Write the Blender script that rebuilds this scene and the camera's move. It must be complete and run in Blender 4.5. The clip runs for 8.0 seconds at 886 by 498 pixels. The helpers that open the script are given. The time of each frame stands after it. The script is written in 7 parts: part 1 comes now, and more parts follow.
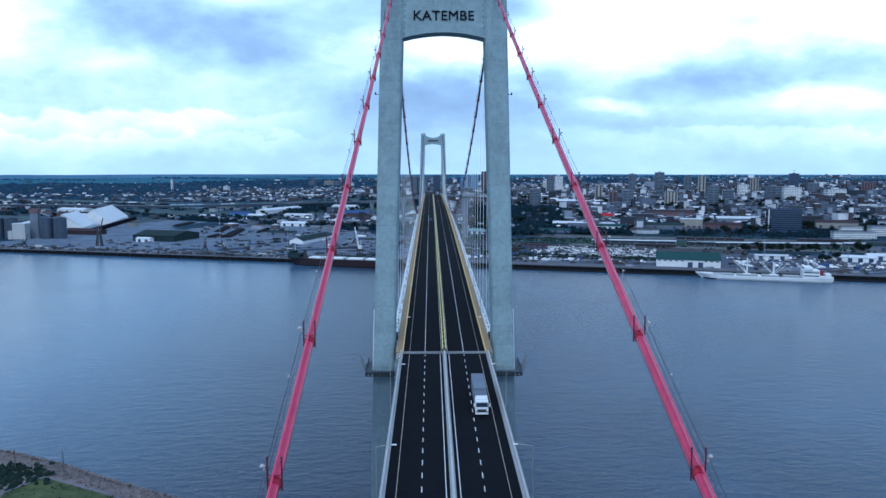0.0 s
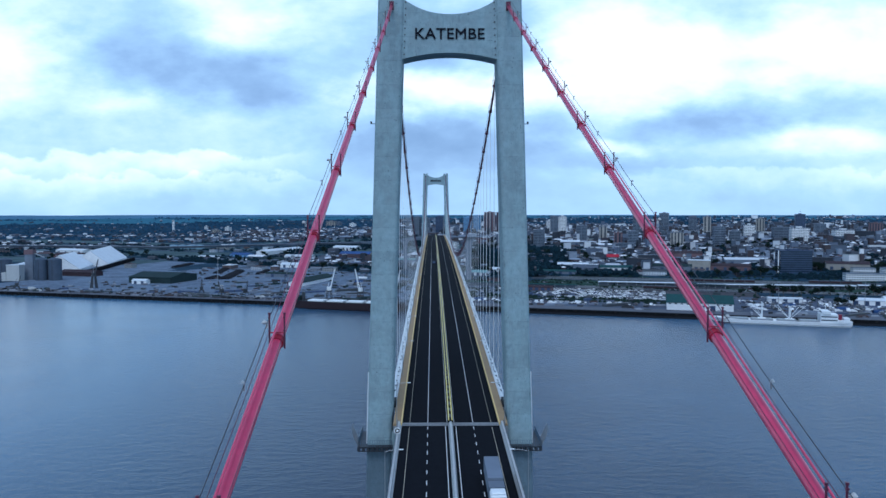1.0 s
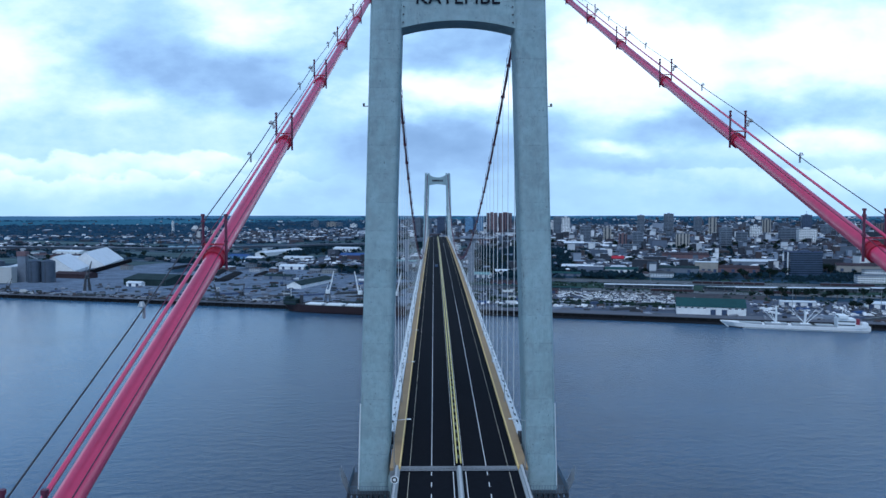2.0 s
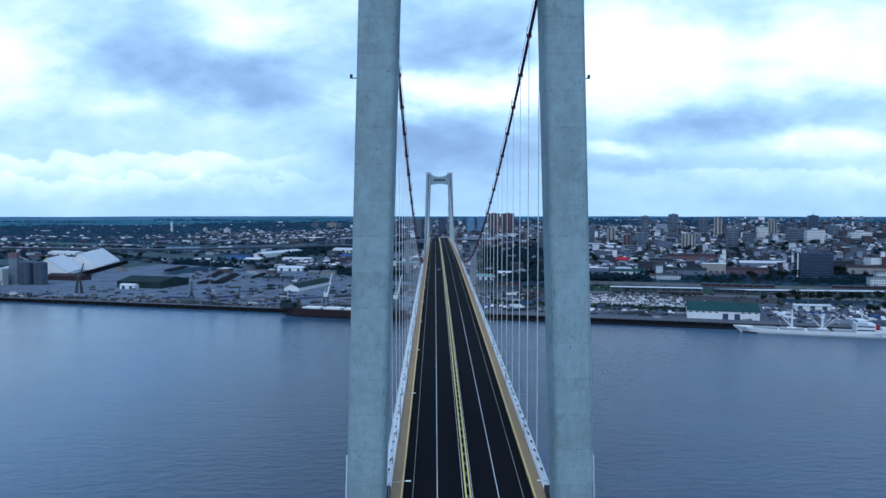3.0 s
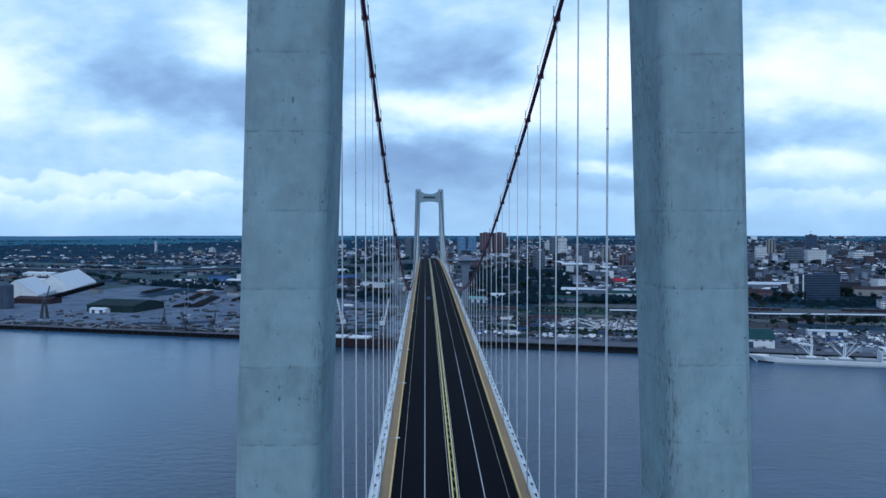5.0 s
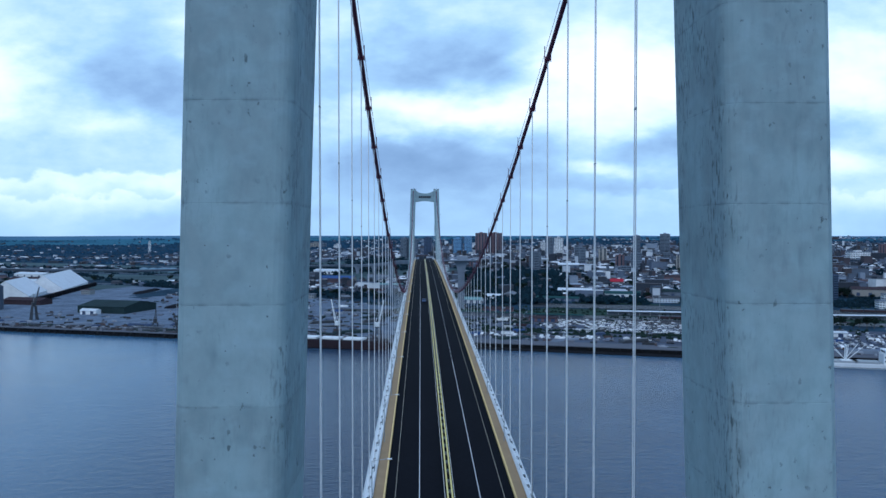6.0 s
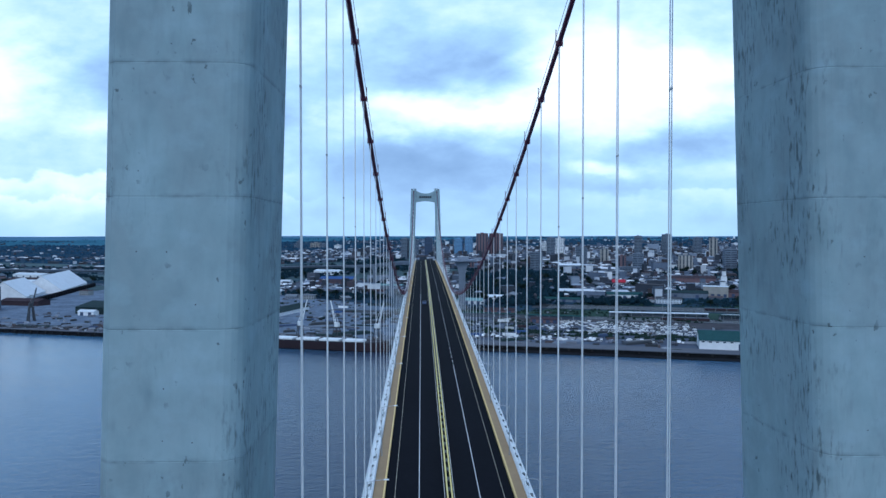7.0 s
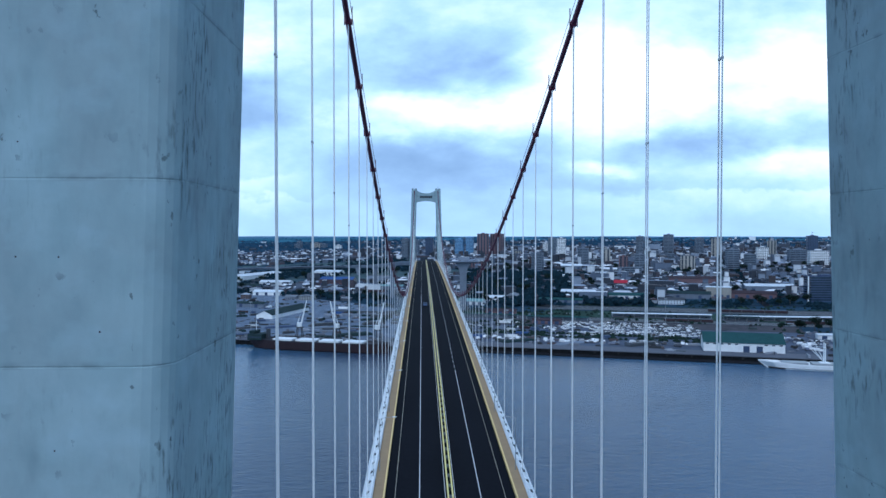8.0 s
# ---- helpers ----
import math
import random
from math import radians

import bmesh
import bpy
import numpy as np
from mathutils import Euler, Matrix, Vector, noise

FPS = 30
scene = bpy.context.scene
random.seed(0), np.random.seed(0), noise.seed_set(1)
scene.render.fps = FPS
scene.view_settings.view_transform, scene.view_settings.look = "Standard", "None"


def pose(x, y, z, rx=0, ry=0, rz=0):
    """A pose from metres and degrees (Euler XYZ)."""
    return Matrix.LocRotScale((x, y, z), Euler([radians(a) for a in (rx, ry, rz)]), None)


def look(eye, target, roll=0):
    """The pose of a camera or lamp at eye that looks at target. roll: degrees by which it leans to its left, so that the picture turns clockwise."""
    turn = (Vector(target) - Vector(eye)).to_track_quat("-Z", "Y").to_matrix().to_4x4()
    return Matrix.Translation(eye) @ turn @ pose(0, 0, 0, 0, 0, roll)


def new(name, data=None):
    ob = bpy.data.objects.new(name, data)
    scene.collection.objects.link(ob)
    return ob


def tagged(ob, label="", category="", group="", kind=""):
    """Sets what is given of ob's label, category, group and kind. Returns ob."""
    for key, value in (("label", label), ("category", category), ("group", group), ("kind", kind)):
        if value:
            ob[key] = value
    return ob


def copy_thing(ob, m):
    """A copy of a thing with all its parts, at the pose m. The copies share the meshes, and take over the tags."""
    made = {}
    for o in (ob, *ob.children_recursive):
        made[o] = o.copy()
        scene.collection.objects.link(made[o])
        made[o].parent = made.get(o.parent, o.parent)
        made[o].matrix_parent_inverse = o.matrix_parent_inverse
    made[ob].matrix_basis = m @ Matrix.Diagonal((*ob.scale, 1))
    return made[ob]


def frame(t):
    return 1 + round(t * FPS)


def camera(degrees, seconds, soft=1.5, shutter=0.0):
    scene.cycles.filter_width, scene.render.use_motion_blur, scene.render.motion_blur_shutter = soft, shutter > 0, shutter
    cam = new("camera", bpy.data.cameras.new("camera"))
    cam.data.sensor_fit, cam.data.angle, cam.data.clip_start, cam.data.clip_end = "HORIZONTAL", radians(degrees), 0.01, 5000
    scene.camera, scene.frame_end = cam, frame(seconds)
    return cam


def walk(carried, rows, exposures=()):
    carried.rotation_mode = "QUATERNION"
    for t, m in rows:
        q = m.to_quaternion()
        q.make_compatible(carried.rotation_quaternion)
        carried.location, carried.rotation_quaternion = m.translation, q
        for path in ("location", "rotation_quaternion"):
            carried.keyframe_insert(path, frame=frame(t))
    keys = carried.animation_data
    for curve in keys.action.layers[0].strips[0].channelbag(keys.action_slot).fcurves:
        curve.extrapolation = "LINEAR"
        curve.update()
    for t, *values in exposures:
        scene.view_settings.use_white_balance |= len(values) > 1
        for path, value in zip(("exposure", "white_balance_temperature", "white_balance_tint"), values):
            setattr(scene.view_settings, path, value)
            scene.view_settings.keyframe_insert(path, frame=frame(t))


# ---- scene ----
cam = camera(61.53, 8.0)

PATH = [
    (0.0, (-2.98, -167.89, 97.07), (-1.302, -68.457, 86.622), 0),
    (0.1, (-3.00, -165.60, 97.07), (-1.334, -66.054, 87.673), 0),
    (0.2, (-3.01, -163.30, 97.06), (-1.366, -63.621, 89.247), 0),
    (0.3, (-3.03, -161.01, 97.05), (-1.397, -61.212, 90.840), 0),
    (0.4, (-3.04, -158.71, 97.04), (-1.430, -58.855, 91.877), 0),
    (0.5, (-3.06, -156.41, 97.03), (-1.464, -56.555, 91.952), 0),
    (1.0, (-3.26, -144.79, 97.00), (-1.886, -44.926, 91.957), 0),
    (1.5, (-3.49, -133.17, 96.90), (-2.182, -33.299, 91.903), 0),
    (1.7, (-3.61, -128.40, 96.86), (-2.343, -28.532, 91.891), 0),
    (3.0, (-4.49, -95.57, 96.81), (-3.416, 4.303, 91.953), 0),
    (3.5, (-4.68, -83.42, 96.86), (-3.292, 16.450, 91.993), 0),
    (4.0, (-4.68, -71.11, 97.03), (-2.863, 28.762, 92.200), 0),
    (4.2, (-4.55, -65.64, 97.09), (-2.616, 34.224, 92.276), 0),
    (4.3, (-4.48, -62.91, 97.12), (-2.492, 36.975, 92.761), 0),
    (4.4, (-4.42, -60.18, 97.15), (-2.367, 39.769, 94.624), 0),
    (4.5, (-4.35, -57.45, 97.19), (-2.243, 42.505, 94.881), 0),
    (4.7, (-4.22, -51.95, 97.17), (-1.989, 47.999, 94.888), 0),
    (5.8, (-4.06, -37.50, 97.11), (-1.179, 62.433, 94.838), 0),
    (6.0, (-4.02, -35.93, 97.09), (-1.015, 63.997, 94.829), 0),
    (6.5, (-3.94, -32.15, 97.11), (-0.986, 67.776, 94.870), 0),
    (7.0, (-3.89, -28.35, 97.15), (-0.973, 71.583, 94.938), 0),
    (7.5, (-3.90, -24.70, 97.10), (-1.003, 75.238, 94.904), 0),
    (8.0, (-3.84, -20.93, 97.07), (-1.023, 79.003, 94.898), 0),
]
walk(cam, [(t, look(eye, target, roll)) for t, eye, target, roll in PATH],
     [(0.0, 0.2, 5250, 8), (0.5, 0.05, 5250, 8), (3.0, 0.0, 5250, 8), (3.5, -0.2, 5250, 8), (4.5, -0.22, 5250, 8), (6.0, -0.08, 5250, 8), (7.0, 0.06, 5250, 8), (8.0, 0.14, 5250, 8)])

# ---------------------------------------------------------------- world and sun
world = bpy.data.worlds.new("world")
scene.world = world
world.use_nodes = True
wt = world.node_tree
wt.nodes.clear()


def wnode(kind, operation=""):
    n = wt.nodes.new(kind)
    if operation:
        n.operation = operation
    return n


def wlink(a, b):
    wt.links.new(a, b)


def wmath(op, a, b=None, clamp=False):
    n = wnode("ShaderNodeMath", op)
    n.use_clamp = clamp
    for i, v in enumerate((a, b)):
        if v is None:
            continue
        if isinstance(v, (int, float)):
            n.inputs[i].default_value = v
        else:
            wlink(v, n.inputs[i])
    return n.outputs[0]


SUN_EL, SUN_AZ = radians(54), radians(188)
sky = wnode("ShaderNodeTexSky")
sky.sky_type, sky.sun_disc, sky.sun_elevation, sky.sun_rotation = "NISHITA", False, SUN_EL, SUN_AZ
coord = wnode("ShaderNodeTexCoord")
sep = wnode("ShaderNodeSeparateXYZ")
wlink(coord.outputs["Generated"], sep.inputs[0])
ahead = wmath("MAXIMUM", wmath("ABSOLUTE", sep.outputs[1]), 0.25)
flat = wnode("ShaderNodeCombineXYZ")
wlink(wmath("DIVIDE", sep.outputs[0], ahead), flat.inputs[0])
wlink(wmath("DIVIDE", sep.outputs[2], ahead), flat.inputs[1])


def wnoise(scale, stretch, detail, rough=0.55):
    m = wnode("ShaderNodeVectorMath", "MULTIPLY")
    wlink(flat.outputs[0], m.inputs[0])
    m.inputs[1].default_value = (1, stretch, 1)
    n = wnode("ShaderNodeTexNoise")
    n.inputs["Scale"].default_value, n.inputs["Detail"].default_value, n.inputs["Roughness"].default_value = scale, detail, rough
    wlink(m.outputs[0], n.inputs["Vector"])
    return n


# the cloud layer is pushed about by two noises, so that no bank keeps a clean outline
warp = wnoise(7, 2.0, 5)
off = wnode("ShaderNodeVectorMath", "SUBTRACT")
wlink(warp.outputs["Color"], off.inputs[0])
off.inputs[1].default_value = (0.5, 0.5, 0.5)
off2 = wnode("ShaderNodeVectorMath", "MULTIPLY")
wlink(off.outputs[0], off2.inputs[0])
off2.inputs[1].default_value = (0.22, 0.075, 0)
bent = wnode("ShaderNodeVectorMath", "ADD")
wlink(flat.outputs[0], bent.inputs[0])
wlink(off2.outputs[0], bent.inputs[1])

# cloud banks: bearing, height, half width, half height, brightness
BANKS_UPSTREAM = (
    (-.31, .190, .17, .050, -.24), (-.40, .235, .12, .045, -.10), (-.22, .160, .10, .030, -.14), (-.57, .215, .09, .070, .24),
    (-.25, .255, .08, .040, .26), (-.39, .150, .09, .020, .20), (-.50, .150, .10, .030, .02), (-.21, .205, .05, .02, -.08),
    (.02, .225, .13, .048, -.24), (.01, .158, .14, .026, .30), (.10, .175, .07, .030, .22), (.00, .104, .16, .036, -.26),
    (.09, .070, .10, .02, -.10), (.32, .110, .13, .024, -.22))
BANKS_DOWNSTREAM = (
    (.46, .130, .14, .022, -.17), (.58, .155, .08, .024, -.16), (.25, .064, .10, .013, -.16), (.44, .20, .06, .02, -.10),
    (.50, .215, .24, .070, .36), (.24, .205, .11, .090, .34), (.54, .093, .10, .020, .27), (.25, .088, .06, .010, .20),
    (.40, .27, .12, .03, -.12), (-.02, .31, .3, .05, .05), (-.03, .072, .19, .045, -.20), (-.22, .035, .2, .03, -.10),
    (.30, .045, .22, .028, -.10))
BANKS = BANKS_UPSTREAM + BANKS_DOWNSTREAM
# darker overhead, mostly out of view, to lower the light on the scene
height = wmath("DIVIDE", sep.outputs[2], ahead)
level_run = wmath("MAXIMUM", wmath("SQRT", wmath("ADD", wmath("MULTIPLY", sep.outputs[0], sep.outputs[0]), wmath("MULTIPLY", sep.outputs[1], sep.outputs[1]))), 0.25)
steep = wmath("DIVIDE", sep.outputs[2], level_run)
level = wmath("SUBTRACT", 0.60, wmath("MULTIPLY", wmath("SUBTRACT", wmath("MINIMUM", steep, 1.6), 0.28, True), 1.9))


def wstep(value, a, b, lo=0.0, hi=1.0):
    r = wnode("ShaderNodeMapRange")
    r.interpolation_type = "SMOOTHSTEP"
    wlink(value, r.inputs["Value"])
    for i, v in ((1, a), (2, b), (3, lo), (4, hi)):
        r.inputs[i].default_value = v
    return r.outputs[0]


for cx, cy, rx, ry, amp in BANKS:
    s = wnode("ShaderNodeVectorMath", "SUBTRACT")
    wlink(bent.outputs[0], s.inputs[0])
    s.inputs[1].default_value = (cx, cy, 0)
    m = wnode("ShaderNodeVectorMath", "MULTIPLY")
    wlink(s.outputs[0], m.inputs[0])
    m.inputs[1].default_value = (1 / rx, 1 / ry, 0)
    ln = wnode("ShaderNodeVectorMath", "LENGTH")
    wlink(m.outputs[0], ln.inputs[0])
    level = wmath("ADD", wstep(ln.outputs["Value"], 0.0, 1.55, amp, 0.0), level)
fine, coarse = wnoise(15, 1.9, 9, 0.56), wnoise(5.0, 2.0, 6)
level = wmath("ADD", level, wmath("MULTIPLY", wmath("MULTIPLY", wmath("SUBTRACT", fine.outputs["Fac"], 0.5), 0.42), wstep(height, 0.02, 0.13, 0.35, 1.0)))
level = wmath("ADD", level, wmath("MULTIPLY", wmath("SUBTRACT", coarse.outputs["Fac"], 0.5), 0.30))
# low heaped clouds with billowing white heads over a paler base, upstream and faintly downstream
heap, heap2 = wnoise(17, 1.3, 6, 0.5), wnoise(26, 1.2, 5, 0.5)
for lump, base, lo, hi, amp in ((heap, 0.080, -0.10, -0.30, 0.19), (heap2, 0.052, -0.08, -0.22, 0.12), (heap2, 0.060, 0.16, 0.36, 0.11)):
    head = wmath("ADD", base, wmath("MULTIPLY", wmath("SUBTRACT", lump.outputs["Fac"], 0.5), 0.055))
    gradient = wmath("SUBTRACT", head, height)
    rim = wmath("MULTIPLY", wstep(gradient, 0.0, 0.008), wstep(gradient, 0.006, 0.042, 1.0, 0.05))
    side = wstep(wmath("DIVIDE", sep.outputs[0], ahead), lo, hi)
    level = wmath("ADD", level, wmath("MULTIPLY", wmath("MULTIPLY", rim, side), amp))
# clear blue haze at the horizon
level = wmath("SUBTRACT", level, wstep(height, 0.005, 0.05, 0.10, 0.0))
ramp = wnode("ShaderNodeValToRGB")
wlink(level, ramp.inputs[0])
stops = ((0.08, (.24, .35, .53)), (0.33, (.38, .53, .73)), (0.52, (.56, .77, .95)), (0.68, (.82, .98, 1.04)), (0.84, (1.15, 1.19, 1.19)), (1.0, (1.38, 1.4, 1.38)))
el = ramp.color_ramp.elements
el[0].position, el[0].color = stops[0][0], (*stops[0][1], 1)
el[1].position, el[1].color = stops[-1][0], (*stops[-1][1], 1)
for p, c in stops[1:-1]:
    el.new(p).color = (*c, 1)
bg_sky, bg_cloud, mixed, out = wnode("ShaderNodeBackground"), wnode("ShaderNodeBackground"), wnode("ShaderNodeMixShader"), wnode("ShaderNodeOutputWorld")
wlink(sky.outputs[0], bg_sky.inputs[0])
bg_sky.inputs[1].default_value = 0.08
wlink(ramp.outputs[0], bg_cloud.inputs[0])
bg_cloud.inputs[1].default_value = 1.0
mixed.inputs[0].default_value = 0.95
wlink(bg_sky.outputs[0], mixed.inputs[1])
wlink(bg_cloud.outputs[0], mixed.inputs[2])
wlink(mixed.outputs[0], out.inputs[0])

sun_data = bpy.data.lights.new("sun", "SUN")
sun_data.energy, sun_data.angle, sun_data.color = 1.25, radians(28), (1.0, 0.97, 0.92)
sun = new("sun", sun_data)
sun.matrix_world = look((0, 0, 300), (-300 * math.sin(SUN_AZ) * math.cos(SUN_EL), -300 * math.cos(SUN_AZ) * math.cos(SUN_EL), 300 - 300 * math.sin(SUN_EL)))


# ---------------------------------------------------------------- materials
def material(name, colour, rough=0.7, metal=0.0, vary=0.18, grain=0.5, stain=0.05, bump=0.0, per=0.0, spec=0.5, island=0.0, dark=None, stretch=(1, 1, 1)):
    """A surface with fine grain and broad stains; per and island shift its brightness from piece to piece."""
    m = bpy.data.materials.new(name)
    m.use_nodes = True
    nt = m.node_tree
    b = nt.nodes["Principled BSDF"]
    geo = nt.nodes.new("ShaderNodeNewGeometry")
    mp = nt.nodes.new("ShaderNodeVectorMath")
    mp.operation = "MULTIPLY"
    mp.inputs[1].default_value = stretch
    nt.links.new(geo.outputs["Position"], mp.inputs[0])
    facs = []
    for sc, det in ((grain, 6), (stain, 4)):
        n = nt.nodes.new("ShaderNodeTexNoise")
        n.inputs["Scale"].default_value, n.inputs["Detail"].default_value = sc, det
        n.inputs["Roughness"].default_value = 0.6
        nt.links.new(mp.outputs[0], n.inputs["Vector"])
        facs.append(n.outputs["Fac"])
    add = nt.nodes.new("ShaderNodeMath")
    add.operation = "ADD"
    nt.links.new(facs[0], add.inputs[0])
    nt.links.new(facs[1], add.inputs[1])
    total = add.outputs[0]
    for amount, node, socket in ((per, "ShaderNodeObjectInfo", "Random"), (island, "ShaderNodeNewGeometry", "Random Per Island")):
        if amount:
            src = nt.nodes.new(node)
            k = nt.nodes.new("ShaderNodeMath")
            k.operation = "MULTIPLY_ADD"
            nt.links.new(src.outputs[socket], k.inputs[0])
            k.inputs[1].default_value = 2 * amount / max(vary, 0.01)
            nt.links.new(total, k.inputs[2])
            sh = nt.nodes.new("ShaderNodeMath")
            sh.operation = "SUBTRACT"
            nt.links.new(k.outputs[0], sh.inputs[0])
            sh.inputs[1].default_value = amount / max(vary, 0.01)
            total = sh.outputs[0]
    rg = nt.nodes.new("ShaderNodeMapRange")
    nt.links.new(total, rg.inputs["Value"])
    rg.inputs[1].default_value, rg.inputs[2].default_value = 0.55, 1.45
    rg.clamp = not (per or island)
    mix = nt.nodes.new("ShaderNodeMix")
    mix.data_type = "RGBA"
    lo = dark or tuple(c * (1 - vary) for c in colour)
    hi = tuple(min(c * (1 + vary), 0.9) for c in colour)
    mix.inputs[6].default_value, mix.inputs[7].default_value = (*lo, 1), (*hi, 1)
    nt.links.new(rg.outputs[0], mix.inputs[0])
    nt.links.new(mix.outputs[2], b.inputs["Base Color"])
    b.inputs["Roughness"].default_value, b.inputs["Metallic"].default_value = rough, metal
    b.inputs["Specular IOR Level"].default_value = spec
    if bump:
        bp = nt.nodes.new("ShaderNodeBump")
        bp.inputs["Strength"].default_value, bp.inputs["Distance"].default_value = 0.6, bump
        nt.links.new(facs[0], bp.inputs["Height"])
        nt.links.new(bp.outputs[0], b.inputs["Normal"])
    return m


def palette(name, colours, rough=0.75, island=True):
    """One of several paints, chosen at random for each island of the mesh or each object."""
    m = material(name, (0.5, 0.5, 0.5), rough, vary=0.16, grain=0.3, stain=0.04)
    nt = m.node_tree
    src = nt.nodes.new("ShaderNodeNewGeometry" if island else "ShaderNodeObjectInfo")
    rp = nt.nodes.new("ShaderNodeValToRGB")
    rp.color_ramp.interpolation = "CONSTANT"
    e = rp.color_ramp.elements
    e[0].position, e[0].color = 0, (*colours[0], 1)
    e[1].position, e[1].color = 1 / len(colours), (*colours[1], 1)
    for i, c in enumerate(colours[2:], 2):
        e.new(i / len(colours)).color = (*c, 1)
    nt.links.new(src.outputs["Random Per Island" if island else "Random"], rp.inputs[0])
    mul = nt.nodes.new("ShaderNodeMix")
    mul.data_type, mul.blend_type = "RGBA", "MULTIPLY"
    mul.inputs[0].default_value = 1
    old = next(n for n in nt.nodes if n.type == "MIX" and n != mul)
    sc = nt.nodes.new("ShaderNodeMix")
    sc.data_type, sc.blend_type = "RGBA", "ADD"
    sc.inputs[0].default_value = 1
    nt.links.new(old.outputs[2], sc.inputs[6])
    nt.links.new(old.outputs[2], sc.inputs[7])
    nt.links.new(sc.outputs[2], mul.inputs[6])
    nt.links.new(rp.outputs[0], mul.inputs[7])
    nt.links.new(mul.outputs[2], nt.nodes["Principled BSDF"].inputs["Base Color"])
    return m


def concrete_material(name, colour):
    """Cast concrete: pale and grey blotches, mould streaks in patches, dark pocks and dirt along the lift joints."""
    m = material(name, colour, 0.85, vary=0.15, grain=0.8, stain=0.25, bump=0.012, per=0.035, spec=0.3)
    nt = m.node_tree
    geo = next(n for n in nt.nodes if n.type == "NEW_GEOMETRY")

    def blot(stretch, scale, detail, lo, hi):
        mp = nt.nodes.new("ShaderNodeVectorMath")
        mp.operation = "MULTIPLY"
        mp.inputs[1].default_value = stretch
        nt.links.new(geo.outputs["Position"], mp.inputs[0])
        n = nt.nodes.new("ShaderNodeTexNoise")
        n.inputs["Scale"].default_value, n.inputs["Detail"].default_value = scale, detail
        nt.links.new(mp.outputs[0], n.inputs["Vector"])
        r = nt.nodes.new("ShaderNodeMapRange")
        r.inputs[1].default_value, r.inputs[2].default_value = lo, hi
        nt.links.new(n.outputs["Fac"], r.inputs["Value"])
        return r.outputs[0]

    def calc(op, a, b):
        n = nt.nodes.new("ShaderNodeMath")
        n.operation = op
        for i, v in enumerate((a, b)):
            if isinstance(v, (int, float)):
                n.inputs[i].default_value = v
            else:
                nt.links.new(v, n.inputs[i])
        return n.outputs[0]

    sepz = nt.nodes.new("ShaderNodeSeparateXYZ")
    nt.links.new(geo.outputs["Position"], sepz.inputs[0])
    phase = calc("FRACT", calc("DIVIDE", calc("ADD", sepz.outputs[2], 5.14), 4.5), 0.0)
    near = nt.nodes.new("ShaderNodeMapRange")
    near.inputs[1].default_value, near.inputs[2].default_value, near.inputs[3].default_value, near.inputs[4].default_value = 0.004, 0.035, 1.0, 0.0
    nt.links.new(calc("MINIMUM", phase, calc("MULTIPLY", calc("SUBTRACT", 1.0, phase), 2.2)), near.inputs[0])
    streak = calc("MULTIPLY", blot((4.2, 4.2, 1.0), 1.6, 6, 0.53, 0.67), blot((1, 1, 0.8), 0.30, 4, 0.485, 0.58))
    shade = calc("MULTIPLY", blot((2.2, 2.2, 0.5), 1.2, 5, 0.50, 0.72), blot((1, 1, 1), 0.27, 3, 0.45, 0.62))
    pocks = calc("MULTIPLY", blot((1, 1, 0.7), 3.4, 5, 0.655, 0.685), blot((1, 1, 1), 0.5, 2, 0.45, 0.6))
    dirt = calc("MULTIPLY", near.outputs[0], blot((1, 1, 1.6), 1.6, 7, 0.44, 0.60))
    # mould keeps to the faces turned away from the sea wind
    sepn = nt.nodes.new("ShaderNodeSeparateXYZ")
    nt.links.new(geo.outputs["Normal"], sepn.inputs[0])
    streak = calc("MULTIPLY", streak, calc("ADD", 0.16, calc("MULTIPLY", calc("ABSOLUTE", sepn.outputs[0], 0.0), 0.85)))
    total = calc("ADD", calc("ADD", calc("MULTIPLY", streak, 0.74), calc("MULTIPLY", pocks, 0.7)), calc("MULTIPLY", dirt, 0.30))
    total = calc("MINIMUM", calc("ADD", total, calc("MULTIPLY", shade, 0.24)), 0.85)
    wash = nt.nodes.new("ShaderNodeMix")
    wash.data_type = "RGBA"
    nt.links.new(calc("MULTIPLY", blot((1, 1, 0.6), 0.42, 8, 0.45, 0.66), 0.6), wash.inputs[0])
    mix = nt.nodes.new("ShaderNodeMix")
    mix.data_type = "RGBA"
    old = next(n for n in nt.nodes if n.type == "MIX" and n not in (mix, wash))
    nt.links.new(old.outputs[2], wash.inputs[6])
    wash.inputs[7].default_value = (colour[0] * 1.22, colour[1] * 1.28, colour[2] * 1.28, 1)
    cloud = nt.nodes.new("ShaderNodeMix")
    cloud.data_type = "RGBA"
    nt.links.new(calc("MULTIPLY", blot((1.2, 1.2, 0.75), 1.1, 6, 0.42, 0.76), 0.42), cloud.inputs[0])
    nt.links.new(wash.outputs[2], cloud.inputs[6])
    cloud.inputs[7].default_value = (colour[0] * 0.62, colour[1] * 0.72, colour[2] * 0.74, 1)
    bloom = nt.nodes.new("ShaderNodeMix")
    bloom.data_type = "RGBA"
    nt.links.new(calc("MULTIPLY", blot((1, 1, 1.5), 0.75, 5, 0.52, 0.80), 0.42), bloom.inputs[0])
    nt.links.new(cloud.outputs[2], bloom.inputs[6])
    bloom.inputs[7].default_value = (colour[0] * 1.35, colour[1] * 1.40, colour[2] * 1.48, 1)
    nt.links.new(total, mix.inputs[0])
    nt.links.new(bloom.outputs[2], mix.inputs[6])
